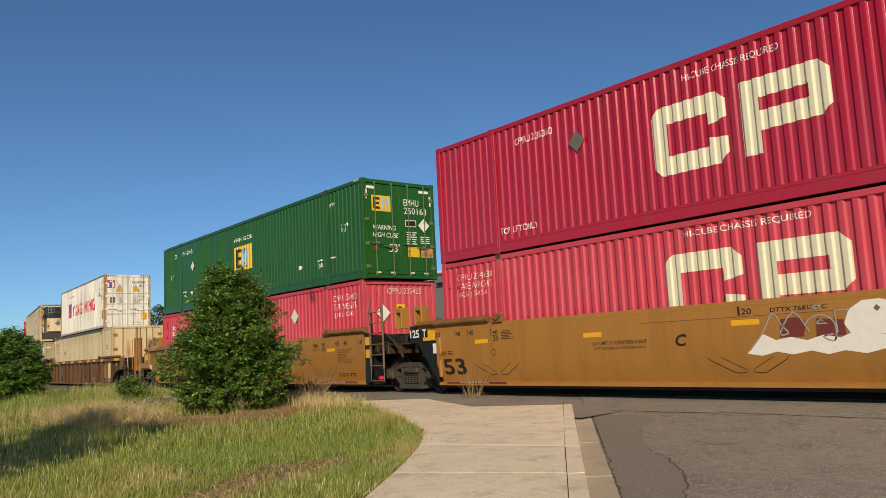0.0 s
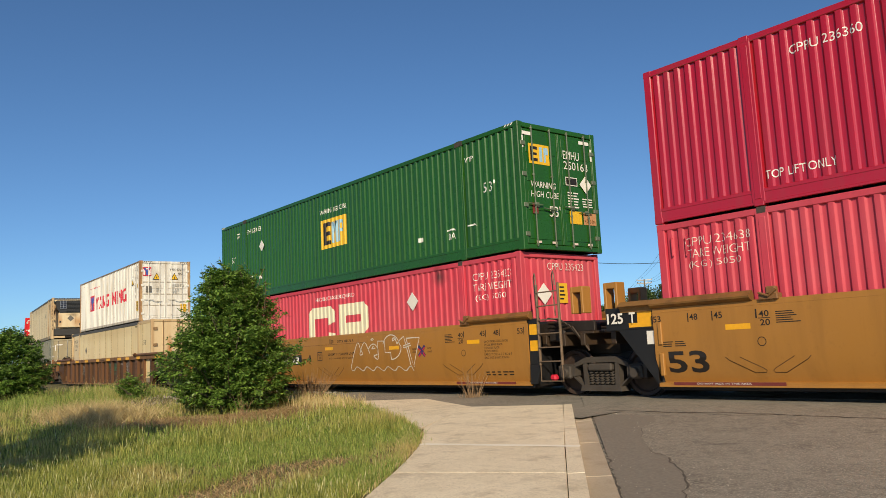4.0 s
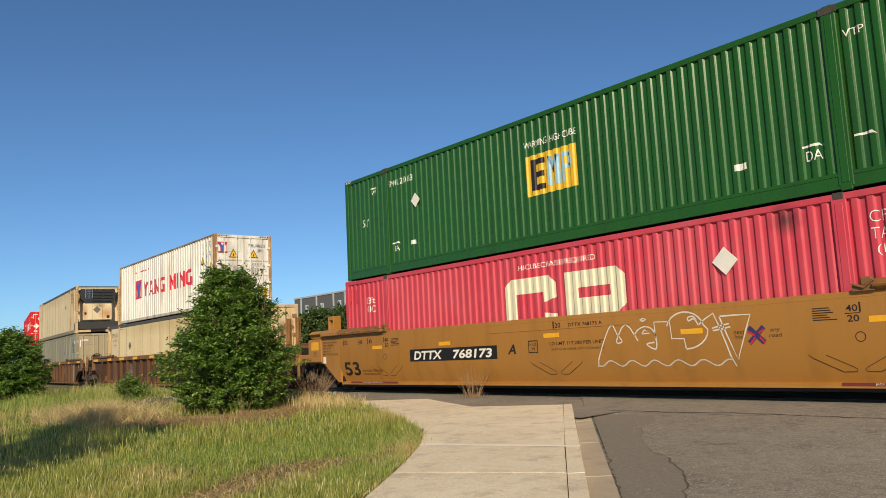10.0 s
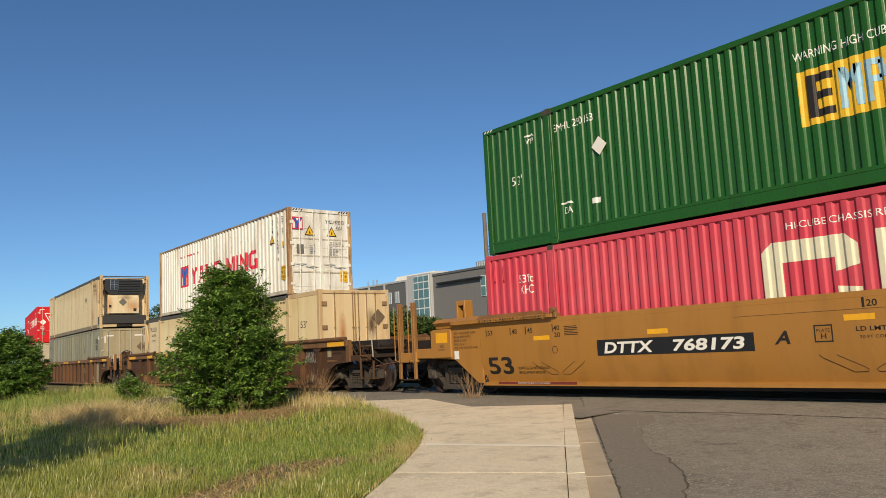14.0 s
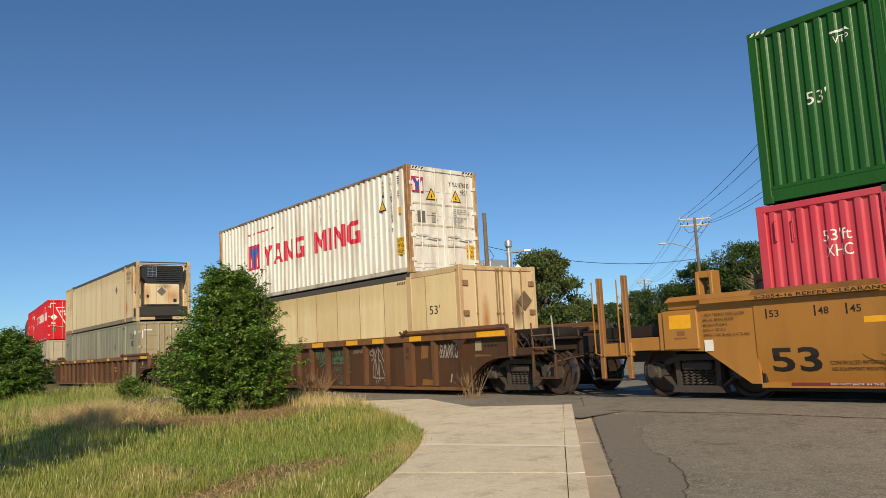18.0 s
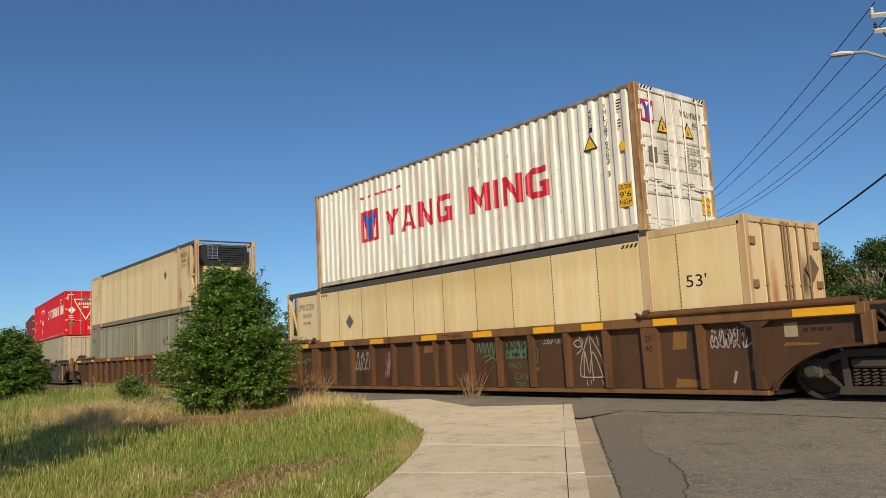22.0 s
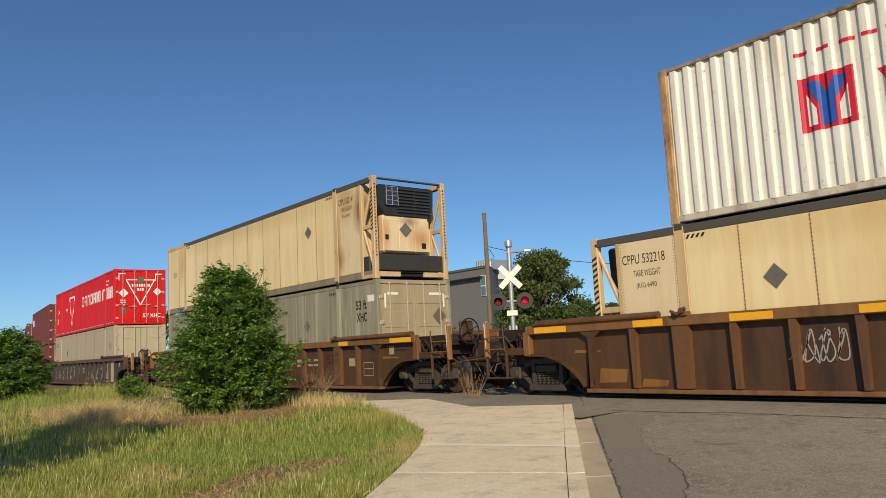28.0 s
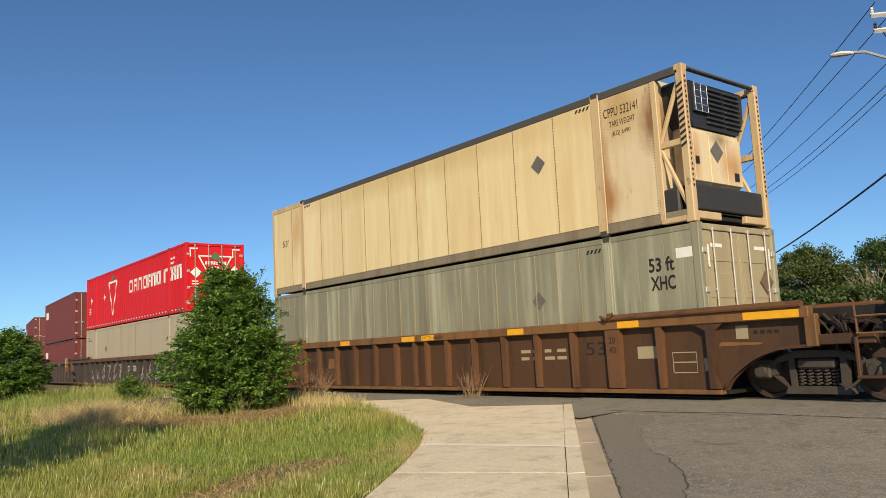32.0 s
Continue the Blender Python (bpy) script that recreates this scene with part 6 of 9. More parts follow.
def car_c():
    """The leading ochre unit, which rests on the same truck as the next one."""
    car = ochre_unit("well_car", "ochre smooth-sided well car unit with a large dark number", 3.32, 20.6, (11.42, 5.42))
    y = -HALF
    mark, tape = ochre_side_marks(car)
    mark("53", 3.55, 4.36, 0.60, 0.98)
    for s, a in (("53", 3.30), ("48", 4.05), ("45", 4.52)):
        mark(s, a + 0.03, a + 0.19, 1.5, 1.61)
        flat("mark", outlines(rect(a - 0.01, a + 0.01, 1.47, 1.63)), DARK_LETTER, car, y)
    mark("40", 5.36, 5.53, 1.48, 1.58)
    mark("20", 5.37, 5.54, 1.34, 1.44)
    flat("mark", outlines(rect(5.34, 5.55, 1.455, 1.466)), DARK_LETTER, car, y)
    flat("mark", outlines(rect(5.30, 5.325, 1.46, 1.61)), DARK_LETTER, car, y)
    flat("lettering", bars((5.64, 6.08, 1.36, 1.56), 6, 1, 3), DARK_LETTER, car, y)
    tape(4.75, 5.20, 1.30, 1.39)
    tape(8.0, 8.46, 1.30, 1.39)
    tape(11.2, 11.7, 1.36, 1.45)
    mark("LD LMT 117200 PER UNIT", 8.22, 9.5, 1.14, 1.21)
    mark("20 FT CONTAINER LIMIT 52500 EACH", 8.24, 9.46, 1.05, 1.10)
    mark("C", 10.08, 10.3, 1.06, 1.27, slant=0.2)
    mark("20", 11.4, 11.58, 1.53, 1.63)
    flat("mark", outlines(rect(11.34, 11.375, 1.52, 1.665)), DARK_LETTER, car, y - 0.005)
    mark("DTTX 768173 C", 11.9, 12.8, 1.54, 1.61)
    for k, a in enumerate((3.5,)):
        flat("lettering", bars((a, a + 0.5, 1.05, 1.16), 3, 2, k), DARK_LETTER, car, y)
    flat("stripe", outlines(rect(3.63, 5.68, 0.385, 0.44)), MAROON_TAPE, car, y + 0.046, "dark red jacking stripe")
    flat("lettering", fitted("DO NOT JACK IN THIS AREA", (4.1, 5.1, 0.392, 0.432)), WHITE, car, y + 0.042)
    ring = [[(5.37 + 0.07 * math.cos(w), 1.09 + 0.07 * math.sin(w)) for w in [i * 0.35 for i in range(19)]]]
    flat("mark", strokes(ring, 0.012), DARK_LETTER, car, y)
    # a painted white mound with outlined shapes above it
    low = [(11.45, 0.90), (11.62, 1.10), (11.75, 1.20), (11.95, 1.10), (12.2, 1.14), (12.45, 1.08), (12.7, 1.15), (12.95, 1.10), (13.15, 1.18), (13.6, 1.12), (13.9, 1.16), (14.3, 1.1), (14.6, 0.92),
           (14.35, 0.86), (14.1, 0.93), (13.85, 0.86), (13.55, 0.92), (13.3, 0.86), (13.0, 0.91), (12.75, 0.86), (12.5, 0.92), (12.2, 0.87), (11.95, 0.92), (11.7, 0.86)]
    mid = len(low) // 2
    flat("graffiti", outlines(*[[low[i], low[len(low) - 1 - i], low[len(low) - 2 - i], low[i + 1]] for i in range(mid - 1)]), WHITE, car, y, "white painted graffiti cloud")
    flat("graffiti", outlines([(13.1, 1.16), (13.7, 1.12), (13.72, 1.58), (13.55, 1.63), (13.3, 1.62), (13.1, 1.5), (13.02, 1.3)]), WHITE, car, y, "white painted graffiti cloud")
    flat("graffiti", outlines(diamond(13.5, 1.5, 0.05)), GREY_PLACARD, car, y - 0.002)
    flat("graffiti", outlines([(12.02, 1.14), (12.4, 1.14), (12.46, 1.36), (12.3, 1.44), (12.05, 1.42)], [(12.6, 1.14), (13.04, 1.13), (13.02, 1.36), (12.62, 1.4)]), MAROON_TAPE, car, y - 0.001)
    tag = [curve([(11.5, 0.95), (11.75, 1.24), (11.93, 1.52), (12.06, 1.33), (12.17, 1.2), (12.03, 1.2), (12.27, 1.52), (12.5, 1.2)], 3), curve([(12.42, 1.3), (12.52, 1.4), (12.68, 1.45), (12.84, 1.38), (12.9, 1.24), (12.86, 1.06), (12.7, 1.12), (12.86, 1.16)]),
           [(12.6, 1.32), (12.68, 1.38), (12.78, 1.32), (12.6, 1.32)], [(12.92, 1.18), (12.9, 1.5), (13.12, 1.5)], [(12.55, 1.57), (12.63, 1.6), (12.7, 1.58), (12.63, 1.55), (12.55, 1.57)]]
    flat("graffiti", strokes(tag, 0.024), WHITE_SPRAY, car, y - 0.003, "white outline graffiti")
    # rear end over the shared truck
    part("end_plate", Shape().box(2.22, 3.32, y + 0.03, y + 0.07, 1.40, 1.82, 0.006), BLACK, car, "black end plate")
    part("end_strut", Shape().prism([(3.32, 1.40), (2.5, 1.40), (3.32, 0.40)], y + 0.04, y + 0.09), BLACK, car)
    mark("125", 2.28, 2.66, 1.52, 1.72, WHITE)
    mark("T", 2.80, 2.94, 1.52, 1.72, WHITE)
    flat("reflector", outlines(rect(2.96, 3.28, 1.44, 1.78), rect(2.76, 2.96, 1.44, 1.52)), YELLOW, car, y + 0.03, "yellow reflective patch")
    flat("label_plate", outlines(rect(3.14, 3.3, 1.12, 1.36)), WHITE, car, y + 0.035)
    part("container_guide", Shape().prism([(y - 0.02, 1.80), (y - 0.11, 1.83), (y + 0.02, 1.92), (y + 0.06, 1.86), (y + 0.06, 1.72), (y, 1.72)], 2.6, 3.32, 0), OCHRE_DARK, car)
    for k in (0, 1):
        part("jack_pad", Shape().box(3.42, 3.50, y - 0.03, y + 0.03, 0.55 + 0.55 * k, 0.95 + 0.55 * k, 0.012), OCHRE, car)
    end_platform(car, 2.0, 3.32, DARK_OCHRE)
    open_tower(car, 2.06, -0.95, OCHRE)
    open_tower(car, 2.06, 0.95, OCHRE)
    truck(car, 1.68)
    return couple(car, 0.0, 9.0, 0.0)


# a darker copy of the rusty brown, for end decks and pipes
DARK_BROWN = painted("dark_brown_paint", (0.036, 0.021, 0.014), 0.65, dirt=(0.012, 0.009, 0.007), amount=0.7, rust=0.25)


def scribble(seed, x0, x1, z0, z1, n, turns):
    rnd = random.Random(seed)
    lines = []
    for k in range(n):
        a = x0 + (x1 - x0) * (k + 0.2) / n
        pts = []
        z = rnd.uniform(z0, z0 + 0.3 * (z1 - z0))
        for i in range(turns):
            f = i / (turns - 1)
            pts.append((a + (x1 - x0) / n * (0.6 * f + 0.35 * math.sin(i * 2.1 + seed + k)), z0 + (z1 - z0) * (0.5 + 0.46 * math.sin(i * 1.7 + k * 1.3 + seed))))
        fine = []
        for i in range(len(pts) - 1):
            p0, p1, p2, p3 = pts[max(i - 1, 0)], pts[i], pts[i + 1], pts[min(i + 2, len(pts) - 1)]
            for j in range(5):
                u = j / 5
                fine.append(tuple(0.5 * (2 * p1[c] + (p2[c] - p0[c]) * u + (2 * p0[c] - 5 * p1[c] + 4 * p2[c] - p3[c]) * u * u + (3 * p1[c] - p0[c] - 3 * p2[c] + p3[c]) * u ** 3) for c in (0, 1)))
        lines.append(fine + [pts[-1]])
    return lines


def ribbed_car(label, x0, paint, rib_paint, chord, marks, spray, brake=True, taped=()):
    """A ribbed-side well car carried by its own trucks; x0 is its containers' front end. Built in its own space, with x = 0 there."""
    car = thing("well_car", label, "rail car")
    a, b = -17.73, 1.85
    for side in (-1, 1):
        y = side * HALF
        i = -side
        arch = [(b - 1.43 + 1.18 * f, 0.30 + 0.66 * math.sin(f * math.pi / 2) ** 0.72) for f in (0, 0.04, 0.1, 0.18, 0.3, 0.45, 0.6, 0.8, 1.0)] + [(b + 0.1, 0.97)]
        back = [(a - 0.1 + b + 0.1 - u, w) for u, w in arch]
        s = Shape().prism([back[0], *arch, (b + 0.1, 1.46), (a - 0.1, 1.46), *back[::-1][:-1]], y + i * 0.13, y + i * 0.17)
        part("side_sheet", s, paint, car)
        part("top_chord", Shape().box(a - 0.1, b + 0.1, y - i * 0.01, y + i * 0.16, 1.42, 1.60, 0.012), chord, car)
        part("bottom_sill", Shape().box(a + 1.5, b - 1.5, y - i * 0.0, y + i * 0.2, 0.235, 0.31, 0.01), chord, car)
        for xa, xb in ((b - 3.75, b + 0.0), (a + 0.2, a + 3.3)):
            g = Shape().prism([(y - i * 0.06, 1.60), (y - i * 0.07, 1.63), (y + i * 0.04, 1.70), (y + i * 0.08, 1.66), (y + i * 0.08, 1.58), (y, 1.58)], xa, xb, 0)
            part("container_guide", g, rib_paint, car)
        for d in (0.25, 0.0, -0.25, *[k * q for q in (1.05, 2.03, 3.04, 4.05, 5.06, 6.08, 7.12) for k in (-1, 1)]):
            x = -7.94 + d
            if d == 0:
                part("middle_plate", Shape().box(x - 0.22, x + 0.22, y + i * 0.118, y + i * 0.13, 0.33, 1.42, 0.002), paint, car)
                continue
            w = 0.15 if abs(abs(d) - 6.08) < 0.1 else 0.03 if abs(d) < 0.3 else 0.042
            r = Shape().prism([(x - w - 0.022, 1.42), (x + w + 0.022, 1.42), (x + w, 0.33), (x - w, 0.33)], y + i * 0.13, y + i * 0.012)
            part("rib", r, rib_paint, car)
        for x in (b - 1.65, a + 1.65):
            r = Shape().prism([(x - 0.28, 1.42), (x + 0.28, 1.42), (x + 0.12, 1.3), (x + 0.02, 0.6), (x + 0.10 * (1 if x > -8 else -1), 0.33), (x - 0.06, 0.33), (x - 0.06, 1.3)], y + i * 0.13, y + i * 0.014)
            part("rib", r, paint, car)
        for line in (arch, back):
            part("arch_flange", Shape().sheet([[(u, y + i * 0.01, w) for u, w in line], [(u, y + i * 0.01, w + 0.05) for u, w in line], [(u, y + i * 0.13, w + 0.05) for u, w in line]]), paint, car)
        for x in (-1.9, -13.98):
            s = Shape().box(x - 0.16, x + 0.16, y - i * 0.05, y + i * 0.1, 1.58, 1.66, 0.012)
            s.tube([(x - 0.14, y - i * 0.07, 1.68), (x, y - i * 0.09, 1.62), (x + 0.16, y - i * 0.07, 1.72)], 0.03, 6)
            s.lathe([(0, -0.04), (0.05, -0.04), (0.05, 0.05), (0, 0.05)], (x + 0.08, y - i * 0.06, 1.68), 1, 10)
            part("box_connector_stop", s, rib_paint, car)
    y = -HALF
    for x, w in taped:
        flat("reflector", outlines(rect(x - w, x + w, 1.44, 1.565)), YELLOW, car, y - 0.012, "yellow reflective tape")
    fl = Shape().box(a + 1.4, b - 1.4, -HALF + 0.15, HALF - 0.15, 0.24, 0.29, 0.004)
    for x in (-0.25, -2.1, -8.0, -14.05, -15.9):
        fl.box(x - 0.2, x + 0.2, -HALF + 0.2, HALF - 0.2, 0.285, 0.318, 0.004)
    part("well_floor", fl, STEEL, car)
    for x in (0.10, -16.28):
        part("well_bulkhead", Shape().box(x - 0.04, x + 0.04, -HALF + 0.18, HALF - 0.18, 0.25, 1.44, 0.01), STEEL, car)
    for sx, e in ((1, b + 0.1), (-1, a - 0.1)):
        o = e + sx * 1.15
        end_platform(car, e - sx * 0.4, o, DARK_BROWN, 1.22)
        part("end_post", Shape().box(e - 0.09, e + 0.09, y, y + 0.14, 0.98, 1.48, 0.012), chord, car)
        q = Shape()
        for (u0, w0), (u1, w1) in (((e + sx * 0.1, 1.46), (e + sx * 0.45, 1.1)), ((e + sx * 0.45, 1.46), (e + sx * 0.1, 1.1)), ((e + sx * 0.5, 1.02), (e + sx * 0.85, 1.42))):
            q.tube([(u0, y + 0.25, w0), (u1, y + 0.2, w1)], 0.03, 6)
        part("brake_pipe", q, DARK_BROWN, car)
        part("side_beam", Shape().box(e, e + sx * 0.9, y + 0.06, y + 0.2, 1.0, 1.16, 0.012), paint, car)
        for u in (0.68, 1.28):
            grab(car, [(e + sx * u, y + 0.02, 1.10), (e + sx * u, y - 0.02, 1.62 if u < 1 else 1.74), (e + sx * (u - 0.06), y + 0.04, 1.78 if u > 1 else 1.66)], BROWN_RIB if u < 1 else PALE_ROD, 0.018)
        if brake or sx < 0:
            part("corner_stake", Shape().box(e + sx * 1.25, e + sx * 1.34, y, y + 0.12, 0.95, 1.76, 0.014), CORNER, car)
        part("step_hanger", Shape().box(e + sx * 0.62, e + sx * 0.67, y, y + 0.06, 0.52, 1.1, 0.008), paint, car)
        part("step_hanger", Shape().box(e + sx * 1.25, e + sx * 1.30, y, y + 0.06, 0.52, 1.0, 0.008), paint, car)
        part("step", Shape().box(e + sx * 0.62, e + sx * 1.33, y - 0.02, y + 0.16, 0.50, 0.54, 0.006), paint, car)
        for z in (1.15, 1.40):
            part("step_rung", Shape().tube([(e + sx * 0.68, y - 0.02, z), (e + sx * 1.28, y - 0.02, z)], 0.014, 6), chord, car)
        for k in range(5):
            u = e + sx * (0.05 + 0.24 * k)
            part("brake_pipe", Shape().tube([(u, y + 0.10 + 0.05 * (k % 3), 1.44 - 0.03 * k), (u + sx * 0.12, y + 0.14, 1.28), (u + sx * (0.20 - 0.06 * k), y + 0.2, 1.10), (u + sx * 0.15, y + 0.4, 0.9)], 0.018, 6), STEEL if k % 2 else DARK_BROWN, car)
        part("air_reservoir", Shape().lathe([(0.0, -0.42), (0.12, -0.40), (0.15, -0.34), (0.15, 0.34), (0.12, 0.40), (0.0, 0.42)], (e + sx * 0.75, -0.72, 1.42), 1, 14), STEEL, car)
        part("release_lever", Shape().tube([(o, -0.2, 0.95), (o - sx * 0.05, -0.8, 0.9), (o - sx * 0.1, y + 0.1, 0.82), (o - sx * 0.1, y + 0.02, 0.66)], 0.016, 6), BROWN_RIB, car)
        for k in (0, 1):
            part("brake_hose", Shape().tube([(o - sx * 0.1, -0.32 - 0.12 * k, 0.86), (o + sx * 0.12, -0.34 - 0.1 * k, 0.62), (o + sx * 0.2, -0.34 - 0.06 * k, 0.42), (o + sx * 0.34, -0.34, 0.46)], 0.026, 7), BLACK, car)
        coupler(car, o, sx)
        truck(car, 1.79 if sx > 0 else -17.67)
    if brake:
        hand_brake(car, b + 1.52, -0.92, 1.62, 0.30, paint)
    flat("label_plate", outlines(rect(0.64, 0.86, 1.14, 1.36)), SAGE_END, car, y + 0.13, "dusty data plate")
    flat("lettering", bars((0.95, 1.42, 1.17, 1.3), 1, 4, 3), DARK_LETTER, car, y + 0.13)
    for kind, s, x1, x2, z1, z2 in marks:
        m = {"d": DARK_LETTER, "w": WHITE, "o": CHORD}[kind]
        flat("lettering", fitted(s, (x1, x2, z1, z2)), m, car, y + 0.012 if -2.02 < x1 < -1.7 else y + 0.13 if z2 < 1.4 else y - 0.012)
    for m, drawn, width in spray:
        flat("graffiti", strokes(drawn, width), m, car, y + 0.127, {WHITE_SPRAY: "white spray graffiti", GREEN_SPRAY: "green spray graffiti", PINK_SPRAY: "pink spray graffiti"}.get(m, ""))
    return couple(car, x0, 6.0, 0.0)


CORNER = painted("orange_brown_stake_paint", (0.30, 0.13, 0.04), 0.6, amount=0.5, rust=0.4)


def build_train():
    red_box()
    pink_box(3.42 + L53 / 2, True)
    car_c()
    green_box()
    pink_box(-0.15 - L53 / 2, False)
    car_a()
    t = -24.05
    white_box()
    reefer(-23.94, 0.32, -1, "tan refrigerated container in a rusty well car")
    c2 = ribbed_car("rusty brown ribbed well car with spray graffiti and yellow tape", t, BROWN, BROWN_RIB, CHORD,
                    (("d", "20", -1.95, -1.79, 1.16, 1.28), ("d", "40", -1.95, -1.79, 0.98, 1.10), ("d", "DTTX 656566", -7.85, -7.1, 1.47, 1.54)),
                    [(WHITE_SPRAY, [curve(q) for q in ([(-3.36, 1.37), (-3.56, 0.95), (-3.63, 0.62), (-3.54, 0.53), (-2.96, 0.53)], [(-3.36, 1.37), (-3.08, 0.92), (-3.01, 0.55)], [(-3.34, 1.33), (-3.31, 0.45)],
                                                        [(-3.54, 0.55), (-3.49, 1.04), (-3.40, 0.6), (-3.28, 1.02), (-3.06, 0.52)], [(-3.62, 1.33), (-3.52, 1.2), (-3.65, 1.12), (-3.76, 1.2), (-3.62, 1.26), (-3.55, 1.1), (-3.70, 0.98)])], 0.026),
                     (WHITE_SPRAY, [[(-3.17, 1.36), (-3.13, 1.14)], [(-3.48, 0.47), (-3.46, 0.36)], [(-3.10, 0.47), (-3.04, 0.36)], [(-3.38, 0.47), (-3.36, 0.38)]], 0.022),
                     (WHITE_SPRAY, scribble(8, -0.68, 0.0, 0.98, 1.36, 5, 8), 0.02), (WHITE_SPRAY, [[(-0.05, 1.0), (0.12, 1.1), (0.22, 1.08)]], 0.04), (WHITE_SPRAY, [[(-0.3, 0.42), (-0.24, 0.62)]], 0.05),
                     (WHITE_SPRAY, scribble(4, -12.15, -11.2, 0.7, 1.28, 4, 9), 0.022), (WHITE_SPRAY, scribble(5, -4.6, -4.05, 1.2, 1.32, 6, 5), 0.013),
                     (GREEN_SPRAY, [curve([(-6.72 + 0.07 * i, 1.34 if i % 2 else 1.08 - 0.01 * i) for i in range(10)], 3), curve([(-6.52, 0.98), (-6.32, 1.02), (-6.17, 0.95), (-6.0, 0.85)]), [(-6.47, 0.86), (-6.23, 0.97)]], 0.028),
                     (GREEN_SPRAY, scribble(7, -5.75, -4.98, 0.9, 1.36, 5, 10), 0.026), (GREEN_SPRAY, scribble(13, -5.1, -4.75, 0.6, 1.2, 2, 7), 0.026), (GREEN_SPRAY, [[(-5.48, 0.42), (-5.18, 0.40)], [(-5.43, 0.37), (-5.2, 0.36)]], 0.02),
                     (PINK_SPRAY, scribble(11, -10.45, -10.18, 0.5, 1.28, 4, 5), 0.022)], brake=False,
                    taped=((1.34, 0.47), (-1.47, 0.25), (-3.14, 0.27), (-4.45, 0.3), (-6.36, 0.32), (-8.33, 0.31), (-10.63, 0.33), (-12.65, 0.38), (-14.67, 0.33), (-17.1, 0.45)))
    flat("graffiti", fitted("SPACE", (-5.73, -5.28, 0.72, 0.84), 0.25, -0.012), GREEN_SPRAY, c2, -HALF + 0.127, "green spray graffiti")
    flat("graffiti", fitted("CASE", (-5.53, -5.08, 0.48, 0.62), 0.3, -0.012), GREEN_SPRAY, c2, -HALF + 0.127, "green spray graffiti")
    for a, b, z0, z1 in ((-1.45, -1.12, 1.0, 1.35), (-1.45, -0.9, 0.34, 0.5), (-8.75, -8.2, 1.14, 1.33), (-15.0, -14.4, 0.35, 0.5), (-16.0, -15.3, 0.42, 0.7), (-16.6, -15.9, 1.0, 1.07), (0.02, 0.16, 0.62, 0.9), (0.6, 1.2, 1.0, 1.06)):
        flat("patch", outlines([(a, z0), (b - 0.04, z0 + 0.01), (b, z1 - 0.03), (a + 0.05, z1)]), OCHRE_DARK, c2, -HALF + 0.13, "scuffed ochre paint patch")
    sage_box()
    reefer(-47.74, 3.232, 1, "tan refrigerated container with a black-grilled cooling unit, stacked on top")
    c3 = ribbed_car("rusty brown ribbed well car with faded lettering", -47.77, BROWN, BROWN_RIB, CHORD,
                    (("d", "20", -1.95, -1.79, 1.16, 1.28), ("d", "40", -1.95, -1.79, 0.98, 1.10), ("d", "53", -2.62, -2.12, 0.95, 1.2), ("d", "DTTX 656560", -7.75, -6.95, 1.47, 1.54)), [],
                    taped=((1.34, 0.47), (-1.45, 0.25), (-4.45, 0.25), (-7.55, 0.26), (-8.37, 0.28), (-11.4, 0.25), (-14.3, 0.27), (-17.1, 0.45)))
    flat("patch", bars((-4.45, -3.05, 0.84, 1.14), 2, 4, 6), SAGE_END, c3, -HALF + 0.13, "faded stencil patch")
    for a, b, z0, z1 in ((-14.9, -14.4, 0.5, 0.75), (-8.3, -7.8, 0.4, 0.6), (0.3, 1.1, 1.03, 1.1), (-12.6, -12.2, 0.8, 1.1)):
        flat("patch", outlines([(a, z0), (b - 0.04, z0 + 0.01), (b, z1 - 0.03), (a + 0.05, z1)]), OCHRE_DARK, c3, -HALF + 0.13, "scuffed ochre paint patch")
    flat("label_plate", outlines(rect(-1.38, -0.95, 0.86, 1.08)), SAGE_END, c3, -HALF + 0.13)
    flat("label_plate", outlines(rect(0.0, 0.13, 0.62, 0.84)), SAGE_END, c3, -HALF + 0.13)
    flat("label_plate", strokes([[(-0.62, 0.6), (-0.14, 0.6), (-0.14, 0.95), (-0.62, 0.95), (-0.62, 0.6)], [(-0.62, 0.78), (-0.14, 0.78)]], 0.02), SAGE_END, c3, -HALF + 0.127)
    tyre_box()
    beige_box()
    c4 = ribbed_car("grey-brown well car covered with pale graffiti", -71.75, GREY_CAR, GREY_CAR, BROWN_RIB, (("w", "DTTX 720152", -7.6, -6.0, 0.88, 1.15),),
                    [(WHITE_SPRAY, scribble(2, -14.5, -8.4, 0.45, 1.32, 7, 9), 0.07), (WHITE_SPRAY, scribble(9, -5.6, -1.0, 0.45, 1.32, 5, 9), 0.06)], taped=())
    maroon_box(-91.9, 0.34, 12.192, 2.591)
    maroon_box(-91.9, 2.95, 12.192, 2.896)
    ribbed_car("dark weathered well car", -90.0, GREY_CAR, GREY_CAR, BROWN_RIB, (), [], taped=())
    maroon_box(-112.5, 0.34, 12.192, 2.591)
    maroon_box(-112.5, 2.95, 12.192, 2.591)
    ribbed_car("dark weathered well car", -111.6, GREY_CAR, GREY_CAR, BROWN_RIB, (), [], taped=())


# ---------------------------------------------------------------- ground
def lie(x, y):
    """Height of the ground: it rises gently to the crossing."""
    return float(np.interp(y, [-50, 2, 11.5, 30], [-0.08, -0.08, 0.13, 0.13]))


ALONG = Vector((-0.682, 0.731))      # the road's way
ACROSS = Vector((0.731, 0.682))      # from the walk over the road


def street(n, s):
    p = ACROSS * n + ALONG * s
    return p.x, p.y


